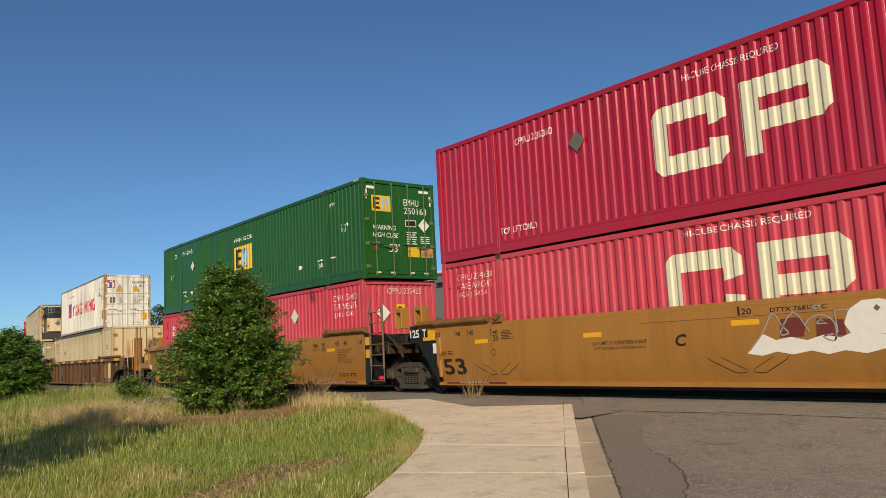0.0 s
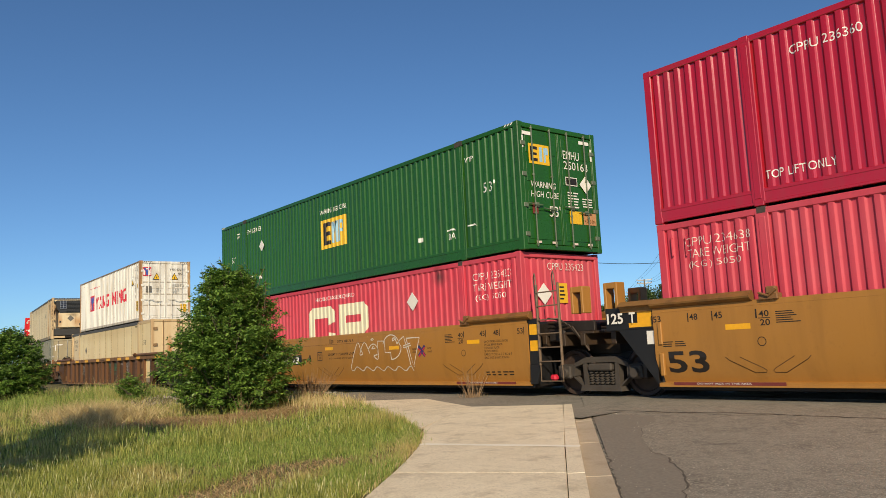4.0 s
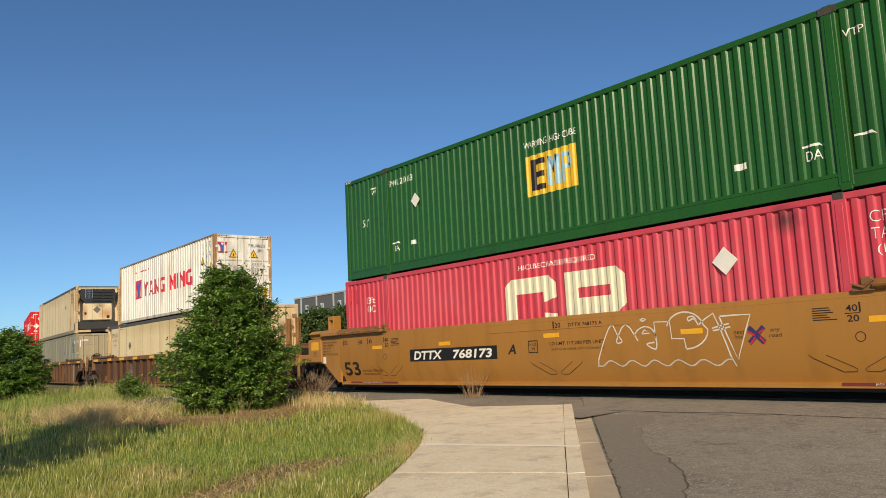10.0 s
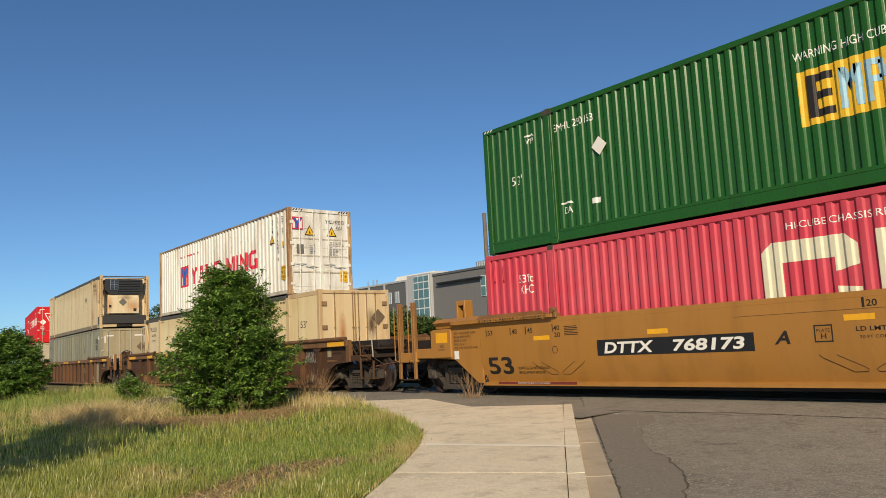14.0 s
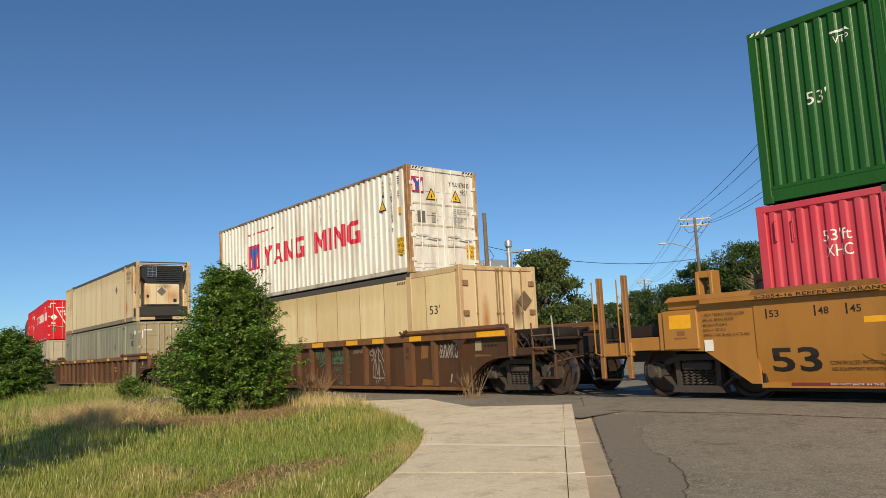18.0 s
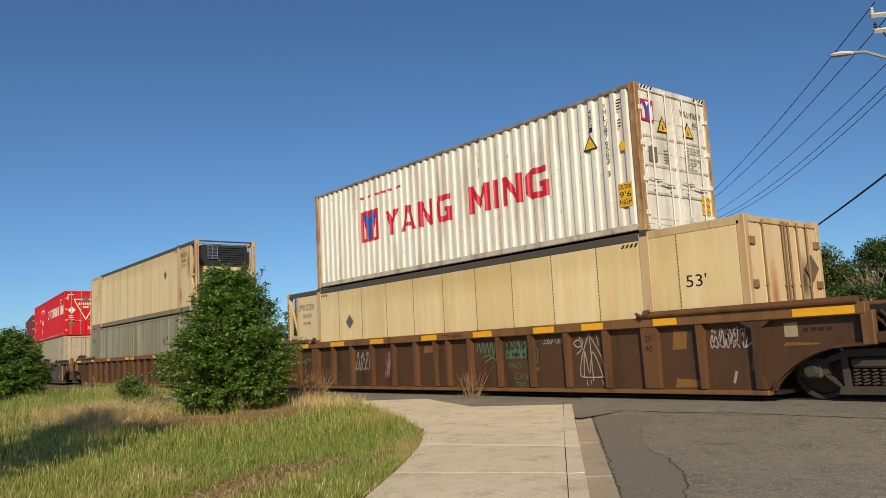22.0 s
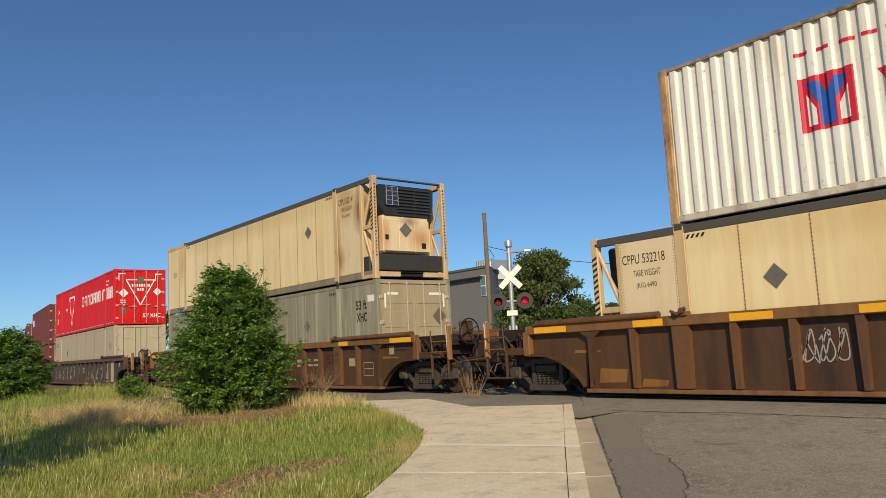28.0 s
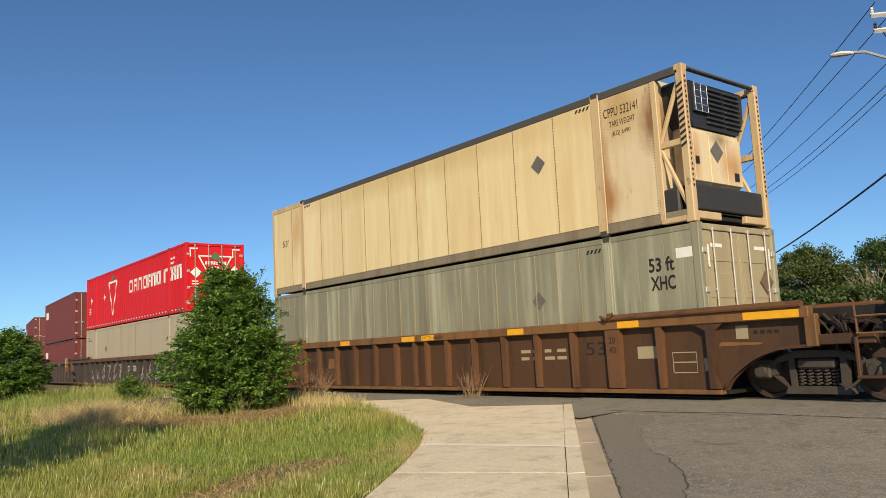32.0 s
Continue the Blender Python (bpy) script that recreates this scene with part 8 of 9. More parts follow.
def bush(x, y, profile, seed, count, size, label, lean=0.0):
    """A dense shrub of drooping leafy sprays; profile: (height, radius) from the ground up."""
    rnd, rng = random.Random(seed), np.random.default_rng(seed)
    z0 = lie(x, y)
    t = thing("bush", label, "bush", at=pose(x, y, z0))
    hs, rs = [p[0] for p in profile], [p[1] for p in profile]
    top = hs[-1]
    wood = Shape()
    per = 46
    lobes = [(rnd.uniform(0, 6.28), rnd.uniform(0.1, 1.0), rnd.uniform(-0.55, 0.30)) for i in range(60)]
    roots, outs = [], []
    for i in range(count // per):
        f = rnd.random() ** 0.8
        z = top * f
        a = rnd.uniform(0, 2 * math.pi)
        swell = 1.0
        for la, lf, amt in lobes:
            swell += amt * math.exp(-(((a - la + math.pi) % (2 * math.pi) - math.pi) / 0.34) ** 2 - ((f - lf) / 0.075) ** 2)
        r = float(np.interp(z, hs, rs)) * swell
        q = r * (rnd.uniform(0.30, 0.72) if rnd.random() < 0.45 else rnd.uniform(0.70, 1.06))
        ln = rnd.uniform(0.24, 0.50) * (1.0 if z > 0.3 else 0.6)
        up = rnd.uniform(-0.25, 0.55) + 0.5 * f
        if f > 0.55 and rnd.random() < 0.25 + 0.5 * (f - 0.55):
            continue
        root = (q * math.cos(a) - 0.5 * ln * math.cos(a), q * math.sin(a) - 0.5 * ln * math.sin(a), z)
        b = a + rnd.uniform(-0.9, 0.9)
        tip = (root[0] + ln * math.cos(b), root[1] + ln * math.sin(b), z + up * ln)
        if i % 7 == 0:
            # a shoot that stands out of the outline
            root = (q * math.cos(a) * 0.9, q * math.sin(a) * 0.9, z)
            far = rnd.uniform(0.25, 0.52)
            tip = (root[0] + far * math.cos(a) * 0.8, root[1] + far * math.sin(a) * 0.8, z + far * rnd.uniform(0.1, 1.0))
        roots.append(root)
        outs.append(tip)
        if i % 9 == 0:
            limb(wood, (rnd.uniform(-0.3, 0.3), rnd.uniform(-0.3, 0.3), 0.0), tip, 0.022, 0.004, rnd, 0.08)
        elif i % 3 == 0:
            wood.tube([root, tip], 0.005, 4, 0.002)
    part("stem", wood, BARK, t)
    roots, outs = np.array(roots)[:, None], np.array(outs)[:, None]
    n = len(roots)
    f = np.sort(rng.random((n, per, 1)), axis=1)
    line = roots + (outs - roots) * f
    line[..., 2:] -= 0.16 * f ** 2 * np.linalg.norm(outs - roots, axis=2, keepdims=True)
    d = (outs - roots) / np.linalg.norm(outs - roots, axis=2, keepdims=True)
    side = np.cross(np.broadcast_to(d, line.shape), np.array([0, 0, 1.0]))
    side /= np.linalg.norm(side, axis=2, keepdims=True) + 1e-9
    sign = np.where(np.arange(per) % 2, 1.0, -1.0)[None, :, None]
    pts = (line + side * sign * 0.02 + rng.normal(size=line.shape) * 0.030).reshape(-1, 3)
    go = (d * 0.7 + side * sign * 0.8 + rng.normal(size=line.shape) * 0.35 + np.array([0, 0, -0.30])).reshape(-1, 3)
    go /= np.linalg.norm(go, axis=1, keepdims=True)
    keep = pts[:, 2] > 0.03
    pts, go = pts[keep], go[keep]
    w = np.cross(go, rng.normal(size=go.shape) * 0.45 + np.array([0, 0, 1.0]))
    w /= np.linalg.norm(w, axis=1, keepdims=True) + 1e-9
    w = np.cross(go, np.cross(w, go))
    s = (size * rng.uniform(0.7, 1.3, len(pts)))[:, None]
    v = np.stack([pts, pts + go * s * 0.4 + w * s * 0.25, pts + go * s + np.array([0, 0, -0.12]) * s, pts + go * s * 0.4 - w * s * 0.25], 1)
    part("foliage", quads("foliage", v.reshape(-1, 3), 4, BUSH_LEAF), BUSH_LEAF, t)
    return t


def meadow(name, label, material, pts, height, width, rng, lean=0.35, flatten=0.0):
    """Blades of grass at pts (x, y), bent and tapered."""
    n = len(pts)
    tuft = 0.5 + 0.25 * np.sin(pts[:, 0] * 13.1 + 2 * np.sin(pts[:, 1] * 9.3)) + 0.25 * np.sin(pts[:, 1] * 16.7 + 2 * np.sin(pts[:, 0] * 7.9))
    h = height * rng.uniform(0.45, 1.25, n) * (1 - flatten) * (0.55 + 0.9 * tuft)
    w = width * rng.uniform(0.6, 1.2, n)
    a = rng.uniform(0, 2 * np.pi, n)
    s = np.stack([np.cos(a), np.sin(a), np.zeros(n)], 1) * w[:, None]
    b = rng.uniform(0, 2 * np.pi, n)
    reach = height * (lean + flatten * 1.6) * rng.uniform(0.2, 1.3, n)
    out = np.stack([np.cos(b) * reach, np.sin(b) * reach, np.zeros(n)], 1)
    z = np.interp(pts[:, 1], [-50, 2, 11.5, 30], [-0.08, -0.08, 0.13, 0.13]) - 0.03
    p = np.stack([pts[:, 0], pts[:, 1], z], 1)
    up = np.array([0, 0, 1.0])
    mid = p + out * 0.35 + up * (h * 0.6)[:, None]
    tip = p + out + up * h[:, None]
    v = np.stack([p - s, p + s, mid - s * 0.75, mid + s * 0.75, tip - s * 0.12, tip + s * 0.12], 1)
    ob = new(name, quads(name, v.reshape(-1, 3), 6, material))
    return tagged(ob, label, "grass", kind="stuff")


EDGE = [(-3.0, 0.3), (-6.0, 3.72), (-6.85, 4.70), (-8.28, 6.12), (-9.05, 6.76), (-10.24, 7.50), (-11.95, 8.30), (-14.34, 9.38), (-16.1, 9.98), (-19.4, 11.3), (-30, 11.4), (-60, 11.6)]


def heads(pts, height, rng):
    """Stalks with a slim pale seed head."""
    n = len(pts)
    z = np.interp(pts[:, 1], [-50, 2, 11.5, 30], [-0.08, -0.08, 0.13, 0.13]) - 0.03
    b = np.stack([pts[:, 0], pts[:, 1], z], 1)
    t = b + rng.normal(size=(n, 3)) * 0.03 + np.array([0, 0, 1.0]) * (height * rng.uniform(0.7, 1.2, n))[:, None]
    a = rng.uniform(0, np.pi, n)
    s = np.stack([np.cos(a), np.sin(a), 0 * a], 1) * 0.0042
    m = b + (t - b) * 0.68
    v = np.stack([m - s * 0.3, m + s * 0.3, m + (t - m) * 0.5 - s, m + (t - m) * 0.5 + s, t - s * 0.2, t + s * 0.2], 1)
    w = np.stack([b - s * 0.25, b + s * 0.25, (b + m) / 2 - s * 0.25, (b + m) / 2 + s * 0.25, m - s * 0.25, m + s * 0.25], 1)
    tagged(new("seed_heads", quads("seed_heads", np.concatenate([v, w]).reshape(-1, 3), 6, SEED)), "pale seed heads above the grass", "grass", kind="stuff")


def on_grass(p):
    ex, ey = np.array([e[0] for e in EDGE])[::-1], np.array([e[1] for e in EDGE])[::-1]
    return (p[:, 1] < np.interp(p[:, 0], ex, ey)) & (p[:, 0] < -3.0)


def fan(rng, n, r0, r1, a0, a1):
    """Points thinning out away from the camera, over a sector fitted to its view left of the walk."""
    r = r0 * (r1 / r0) ** rng.random(n)
    a = np.radians(rng.uniform(a0, a1, n))
    return np.stack([-r * np.sin(a), r * np.cos(a)], 1), r


def stretch(rng, a, b, n, spread):
    """Points scattered along a line."""
    f = rng.random((n, 1))
    return np.array(a) + (np.array(b) - np.array(a)) * f + rng.normal(size=(n, 2)) * spread


# dry, flattened or stony strips: two ends, half width, how bare
DRY = [((-7.3, 2.9), (-8.25, 4.3), 0.50, 1.25), ((-8.25, 4.3), (-8.2, 4.9), 0.30, 0.8), ((-8.9, 3.0), (-9.3, 3.9), 0.25, 0.6), ((-17.2, 5.3), (-14.9, 6.7), 0.95, 1.4),
       ((-14.9, 6.7), (-16.3, 8.8), 0.85, 1.3), ((-20.5, 5.0), (-17.5, 5.2), 0.7, 0.9), ((-23.3, 6.9), (-25.5, 9.0), 1.1, 1.5), ((-12.0, 8.1), (-15.6, 9.5), 0.16, 0.5), ((-8.4, 5.9), (-7.7, 5.2), 0.25, 0.8)]


def bare(q, strips=DRY):
    """How dry and trampled the grass is at q."""
    d = 0 * q[:, 0]
    for a, b, w, amt in strips:
        a, b = np.array(a), np.array(b)
        f = np.clip(((q - a) @ (b - a)) / ((b - a) @ (b - a)), 0, 1)[:, None]
        d = d + amt * np.exp(-(np.linalg.norm(q - a - (b - a) * f, axis=1) / w) ** 2)
    return np.clip(d, 0, 0.97)


def patchy(q):
    """Slow variation of the growth, 0 to 1."""
    x, y = q[:, 0], q[:, 1]
    v = np.sin(x * 2.1 + 1.3 * np.sin(y * 1.7)) + np.sin(y * 2.9 + x * 0.8 + 2) + 0.8 * np.sin(x * 5.3 - y * 4.1) + 0.7 * np.sin(x * 9.7 + y * 11.3 + 1)
    return 0.5 + v / 7


def build_plants():
    rng = np.random.default_rng(21)
    p, r = fan(rng, 250000, 4.2, 13, 42, 96)
    p = p[on_grass(p)]
    p = p[rng.random(len(p)) > bare(p)]
    g = patchy(p)
    lawn = (p[:, 1] > 3.6 + 0.25 * (p[:, 0] + 8)) & (p[:, 0] > -12)
    lawn = np.where(rng.random(len(p)) < 0.15, ~lawn, lawn)
    low = g < 0.40 + 0.2 * rng.random(len(p))
    meadow("grass", "short green grass beside the walk", LAWN, p[lawn], 0.078, 0.0038, rng, 0.5)
    meadow("grass", "uneven green grass with pale seed heads", GRASS, p[~lawn & ~low], 0.112, 0.0038, rng, 0.38)
    meadow("grass", "low grass between taller tufts", GRASS, p[~lawn & low], 0.07, 0.0038, rng, 0.6)
    k = p[~lawn & (rng.random(len(p)) < 0.040)]
    heads(k, 0.145, rng)
    p, r = fan(rng, 120000, 12, 46, 42, 96)
    p = p[on_grass(p)]
    p = p[rng.random(len(p)) > bare(p)]
    low = patchy(p) < 0.35 + 0.3 * rng.random(len(p))
    meadow("grass", "rough green grass farther from the walk", GRASS, p[~low], 0.17, 0.006, rng, 0.35)
    meadow("grass", "low green grass near the track", LAWN, p[low], 0.09, 0.007, rng, 0.5)
    heads(p[(rng.random(len(p)) < 0.02) & (p[:, 0] > -22)], 0.22, rng)
    # dry tufts: flattened thatch, tall straw, and a fringe along the walk
    q, _ = fan(rng, 110000, 4.5, 30, 42, 90)
    q = q[on_grass(q)]
    q = q[rng.random(len(q)) < bare(q, DRY[:6] + DRY[7:])]
    meadow("dry_grass", "flattened dry brown thatch", THATCH, q, 0.11, 0.005, rng, 1.0, 0.62)
    q = stretch(rng, (-17.4, 5.2), (-14.9, 6.7), 5200, 0.55)
    meadow("dry_grass", "fallen straw beside the bush", THATCH, q, 0.22, 0.006, rng, 1.5, 0.72)
    q = stretch(rng, (-14.9, 6.7), (-16.2, 8.6), 2600, 0.5)
    meadow("dry_grass", "fallen brown straw under the bush", THATCH, q, 0.22, 0.006, rng, 1.5, 0.7)
    q = stretch(rng, (-20.9, 5.0), (-17.8, 5.3), 5200, 0.46)
    meadow("dry_grass", "tall straw-coloured grass bent over", STRAW, q, 0.40, 0.006, rng, 1.2, 0.15)
    q = stretch(rng, (-34, 6.0), (-23.5, 5.8), 5600, 0.9)
    meadow("tall_grass", "tall green grass beside the track", LAWN, q[patchy(q) > 0.42], 0.34, 0.007, rng, 0.45)
    q = stretch(rng, (-35, 9.0), (-28.0, 8.6), 4200, 0.9)
    meadow("tall_grass", "tall green grass along the ballast", LAWN, q[(q[:, 1] < 11) & (patchy(q) > 0.4)], 0.34, 0.008, rng, 0.45)
    meadow("seed_heads", "pale stalks in the tall grass", STRAW, q[(q[:, 1] < 11) & (rng.random(len(q)) < 0.12)], 0.46, 0.006, rng, 0.4)
    k = np.concatenate([np.array(EDGE[i]) + (np.array(EDGE[i + 1]) - np.array(EDGE[i])) * rng.random((900, 1)) for i in range(1, 8)])
    k = k + rng.normal(size=k.shape) * 0.07 + np.array([-0.06, -0.08])
    meadow("dry_grass", "dry straw fringe along the walk", STRAW, k[rng.random(len(k)) < 0.55], 0.08, 0.0035, rng, 0.9)
    meadow("grass", "green fringe over the edge of the walk", LAWN, k[rng.random(len(k)) < 0.6], 0.10, 0.004, rng, 0.7)
    k = rng.normal(size=(1500, 2)) * np.array([1.5, 0.35]) + np.array([-16.4, 9.4])
    meadow("dry_grass", "dry grass at the ramp's edge", STRAW, k[on_grass(k)], 0.22, 0.005, rng, 0.4)
    bush(-17.7, 7.72, [(0, 0.98), (0.25, 1.28), (0.67, 1.44), (1.0, 1.42), (1.3, 1.32), (1.8, 1.12), (2.3, 0.90), (2.65, 0.70), (2.9, 0.52), (3.02, 0.36), (3.10, 0.18)], 3, 96000, 0.086, "dense leafy green bush beside the track")
    bush(-33.5, 5.85, [(0, 1.1), (0.5, 1.3), (1.1, 1.32), (1.7, 1.14), (2.15, 0.82), (2.4, 0.5), (2.5, 0.2)], 5, 44000, 0.11, "dense dark green bush beside the track")
    bush(-27.3, 8.42, [(0, 0.34), (0.2, 0.42), (0.45, 0.32), (0.62, 0.1)], 6, 5000, 0.08, "low leafy weed beside the gravel")
    for x, y, n, h, spread, seed in ((-13.45, 11.55, 24, 0.72, 0.36, 1), (-18.1, 10.1, 110, 0.78, 0.55, 2), (-15.7, 7.1, 8, 0.5, 0.15, 3)):
        s = Shape()
        rnd = random.Random(seed)
        for i in range(n):
            a, c = rnd.uniform(0, 6.28), rnd.uniform(0.1, 1.0)
            b = (spread * 0.35 * math.cos(a), spread * 0.35 * math.sin(a), 0)
            e = (spread * 1.5 * c * math.cos(a), spread * 1.5 * c * math.sin(a), h * rnd.uniform(0.5, 1.05))
            m = tuple((u + v) / 2 + rnd.uniform(-0.02, 0.02) for u, v in zip(b, e))
            s.tube([b, m, e], 0.005, 4, 0.0015)
            if rnd.random() < 0.6:
                s.tube([m, (m[0] + rnd.uniform(-0.12, 0.12), m[1] + rnd.uniform(-0.12, 0.12), m[2] + h * 0.25)], 0.004, 4, 0.002)
        for i in range(n * 3):
            a, c = rnd.uniform(0, 6.28), rnd.random()
            b = (spread * c * math.cos(a), spread * c * math.sin(a), 0.0)
            s.tube([b, (b[0] + rnd.uniform(-0.08, 0.08), b[1] + rnd.uniform(-0.08, 0.08), rnd.uniform(0.03, 0.16))], 0.004, 3, 0.001)
        solid("dry_weed", s, DEAD_STALK, "dry brown weed stalks at the asphalt's edge", "weed", at=pose(x, y, lie(x, y) - 0.01))


# ---------------------------------------------------------------- beyond the track
WOOD = plain("weathered_pole_wood", (0.165, 0.135, 0.098), 0.9, 0, 0.35, 5)
ARM = plain("pale_crossarm", (0.62, 0.60, 0.55), 0.7)
CABLE = plain("black_cable", (0.02, 0.02, 0.022), 0.6)
WHITEPAINT = plain("white_sign_paint", (0.80, 0.78, 0.68), 0.5, 0, 0.08)


def lit(name, colour, strength):
    k = Mat(name)
    k.b.inputs["Emission Color"].default_value = (*colour, 1)
    k.b.inputs["Emission Strength"].default_value = strength
    return k.done(colour, 0.3)


RED_LIT = lit("glowing_red_lens", (0.5, 0.012, 0.02), 0.35)
RED_LENS = plain("dark_red_lens", (0.22, 0.012, 0.015), 0.25)


def crossing_signal(x, y):
    t = thing("crossing_signal", "silver crossing signal mast with a white crossbuck and red lights", "crossing signal", at=pose(x, y, 0.13, 0, 0, math.degrees(math.atan2(-0.70, 0.715)) + 90))
    # its own x runs across the road, its own -y faces the traffic
    part("mast", Shape().lathe([(0.0, 0.0), (0.075, 0.0), (0.07, 4.05), (0.0, 4.06)], sides=16), GALV, t, "galvanised mast")
    part("base", Shape().box(-0.2, 0.2, -0.2, 0.2, -0.1, 0.35, 0.05), GALV, t)
    bell = Shape().lathe([(0.0, 4.30), (0.10, 4.28), (0.115, 4.2), (0.11, 4.10), (0.05, 4.05), (0.045, 3.98)], sides=16)
    part("bell", bell, GALV, t, "silver bell")
    part("top_arm", Shape().tube([(-0.10, -0.02, 3.92), (0.62, -0.02, 3.95)], 0.04, 8).box(0.45, 0.68, -0.1, 0.06, 3.9, 3.99, 0.015), GALV, t)
    for a in (1, -1):
        s = Shape()
        d, n = Vector((0.70 * a, 0.72)), Vector((-0.72, 0.70 * a))
        p = [d * 0.44 + n * 0.085, d * 0.44 - n * 0.085, -d * 0.44 - n * 0.085, -d * 0.44 + n * 0.085]
        s.prism([(q.x, q.y + 3.16) for q in p], -0.10 - (0.012 if a > 0 else 0), -0.09 - (0.012 if a > 0 else 0))
        part("crossbuck_board", s, WHITEPAINT, t, "white crossbuck board")
    part("light_bar", Shape().tube([(-0.46, -0.04, 2.42), (0.46, -0.04, 2.42)], 0.035, 8), GALV, t)
    for u, m in ((-0.40, RED_LENS), (0.40, RED_LIT)):
        disc = part("signal_light", Shape().lathe([(0.0, -0.10), (0.25, -0.10), (0.25, -0.085), (0.0, -0.085)], (u, 0, 2.42), 1, 24), BLACK, t, "round black light backing")
        part("lens", Shape().lathe([(0.0, -0.15), (0.10, -0.135), (0.12, -0.10)], (u, 0, 2.42), 1, 20), m, disc, "red signal lens")
        v = [(0.125 * math.cos(w), 0.125 * math.sin(w)) for w in [i * math.pi / 10 for i in range(11)]]
        part("visor", Shape().sheet([[(u + a, -0.10, 2.42 + b) for a, b in v], [(u + a, -0.34, 2.42 + b * 0.9) for a, b in v]]), BLACK, disc)
        part("housing", Shape().lathe([(0.0, 0.12), (0.10, 0.12), (0.14, 0.0), (0.14, -0.085)], (u, 0, 2.42), 1, 16), BLACK, disc)
    part("small_sign", Shape().box(-0.16, 0.16, -0.11, -0.09, 1.98, 2.14, 0.006), WHITEPAINT, t, "small white plate")
    part("junction_box", Shape().box(-0.14, 0.14, 0.08, 0.22, 1.3, 1.7, 0.03), GALV, t)


def sag(a, b, drop, n=14):
    a, b = Vector(a), Vector(b)
    return [a + (b - a) * (i / n) - Vector((0, 0, drop * 4 * (i / n) * (1 - i / n))) for i in range(n + 1)]


def cable(a, b, drop, r=0.012, label="thin black overhead wire between poles"):
    solid("overhead_wire", Shape().tube(sag(a, b, drop), r, 5), CABLE, label, "wire", "overhead wires")


def utility_pole(x, y, top, lamp, detail=True):
    t = thing("utility_pole", "weathered wooden utility pole with pale crossarms and a street lamp", "utility pole", "poles along the road", at=pose(x, y, 0.1))
    part("pole", Shape().tube([(0, 0, -0.3), (0.02, 0, top * 0.5), (0, 0, top)], 0.14, 10, 0.10), WOOD, t)
    a = ACROSS
    for z, half in ((top - 0.12, 1.12), (top - 0.58, 1.08)):
        s = Shape().tube([(-a.x * half, -a.y * half, z), (a.x * half, a.y * half, z)], 0.075, 4)
        arm = part("crossarm", s, ARM, t, "pale crossarm")
        for k in (-0.95, -0.5, 0.5, 0.95):
            part("insulator", Shape().lathe([(0, 0.2), (0.03, 0.2), (0.05, 0.14), (0.03, 0.12), (0.055, 0.06), (0.02, 0.0)], (a.x * half * k, a.y * half * k, z + 0.04), 2, 8), ARM if z > top - 0.3 else CABLE, arm)
    for k in (-1, 1):
        part("arm_brace", Shape().tube([(a.x * 0.6 * k, a.y * 0.6 * k, top - 0.15), (0, 0, top - 1.0)], 0.02, 5), GALV, t)
        part("jumper_wire", Shape().tube(sag((a.x * 0.9 * k, a.y * 0.9 * k, top - 0.5), (a.x * 0.12 * k, a.y * 0.12 * k, top - 1.0), 0.35, 8), 0.02, 5), CABLE, t)
    z, ln = lamp
    pts = [(0, 0, z - 0.75), (-a.x * ln * 0.45, -a.y * ln * 0.45, z - 0.28), (-a.x * ln * 0.8, -a.y * ln * 0.8, z - 0.02), (-a.x * ln, -a.y * ln, z)]
    arm = part("lamp_arm", Shape().tube(pts, 0.045, 8), GALV, t, "galvanised lamp arm")
    h = Shape()
    d = Vector((-a.x, -a.y, 0.0))
    w = Vector((-d.y, d.x, 0))
    q = Vector((-a.x * ln, -a.y * ln, z - 0.03))
    ring = []
    for f, wid, up, dn in ((-0.02, 0.05, 0.05, 0.03), (0.10, 0.10, 0.08, 0.04), (0.32, 0.14, 0.09, 0.06), (0.52, 0.11, 0.06, 0.06), (0.60, 0.03, 0.01, 0.02)):
        c = q + d * f
        ring.append([tuple(c + w * (wid * math.cos(k * math.pi / 4)) + Vector((0, 0, (up if math.sin(k * math.pi / 4) > 0 else dn) * math.sin(k * math.pi / 4)))) for k in range(9)])
    h.sheet(ring)
    part("lamp_head", h, ARM, arm, "grey cobra-head street lamp")
    return t


def window(parent, x0, x1, y, z0, z1, bars_x=(), bars_z=(), glass=None):
    f = part("window", Shape().box(x0, x1, y - 0.06, y + 0.02, z0, z1, 0.01), FRAME, parent, "pale framed window")
    xs, zs = [x0, *bars_x, x1], [z0, *bars_z, z1]
    for a, b in zip(xs, xs[1:]):
        for c, d in zip(zs, zs[1:]):
            part("pane", Shape().box(a + 0.07, b - 0.07, y - 0.085, y - 0.055, c + 0.07, d - 0.07, 0.004), glass or GLASS, f)


FRAME = plain("pale_window_frame", (0.62, 0.64, 0.64), 0.5)
GLASS = plain("blue_green_glass", (0.10, 0.20, 0.22), 0.08, 0.0, 0.3, 0.6)
DARKGLASS = plain("pale_sky_glass", (0.30, 0.36, 0.40), 0.1, 0, 0.3, 0.6)
GREYWALL = painted("grey_cladding", (0.185, 0.185, 0.185), 0.7, amount=0.15)
DARKWALL = painted("dark_grey_cladding", (0.12, 0.125, 0.13), 0.7, amount=0.12)
PALEWALL = plain("pale_panel_strip", (0.40, 0.41, 0.42), 0.6)


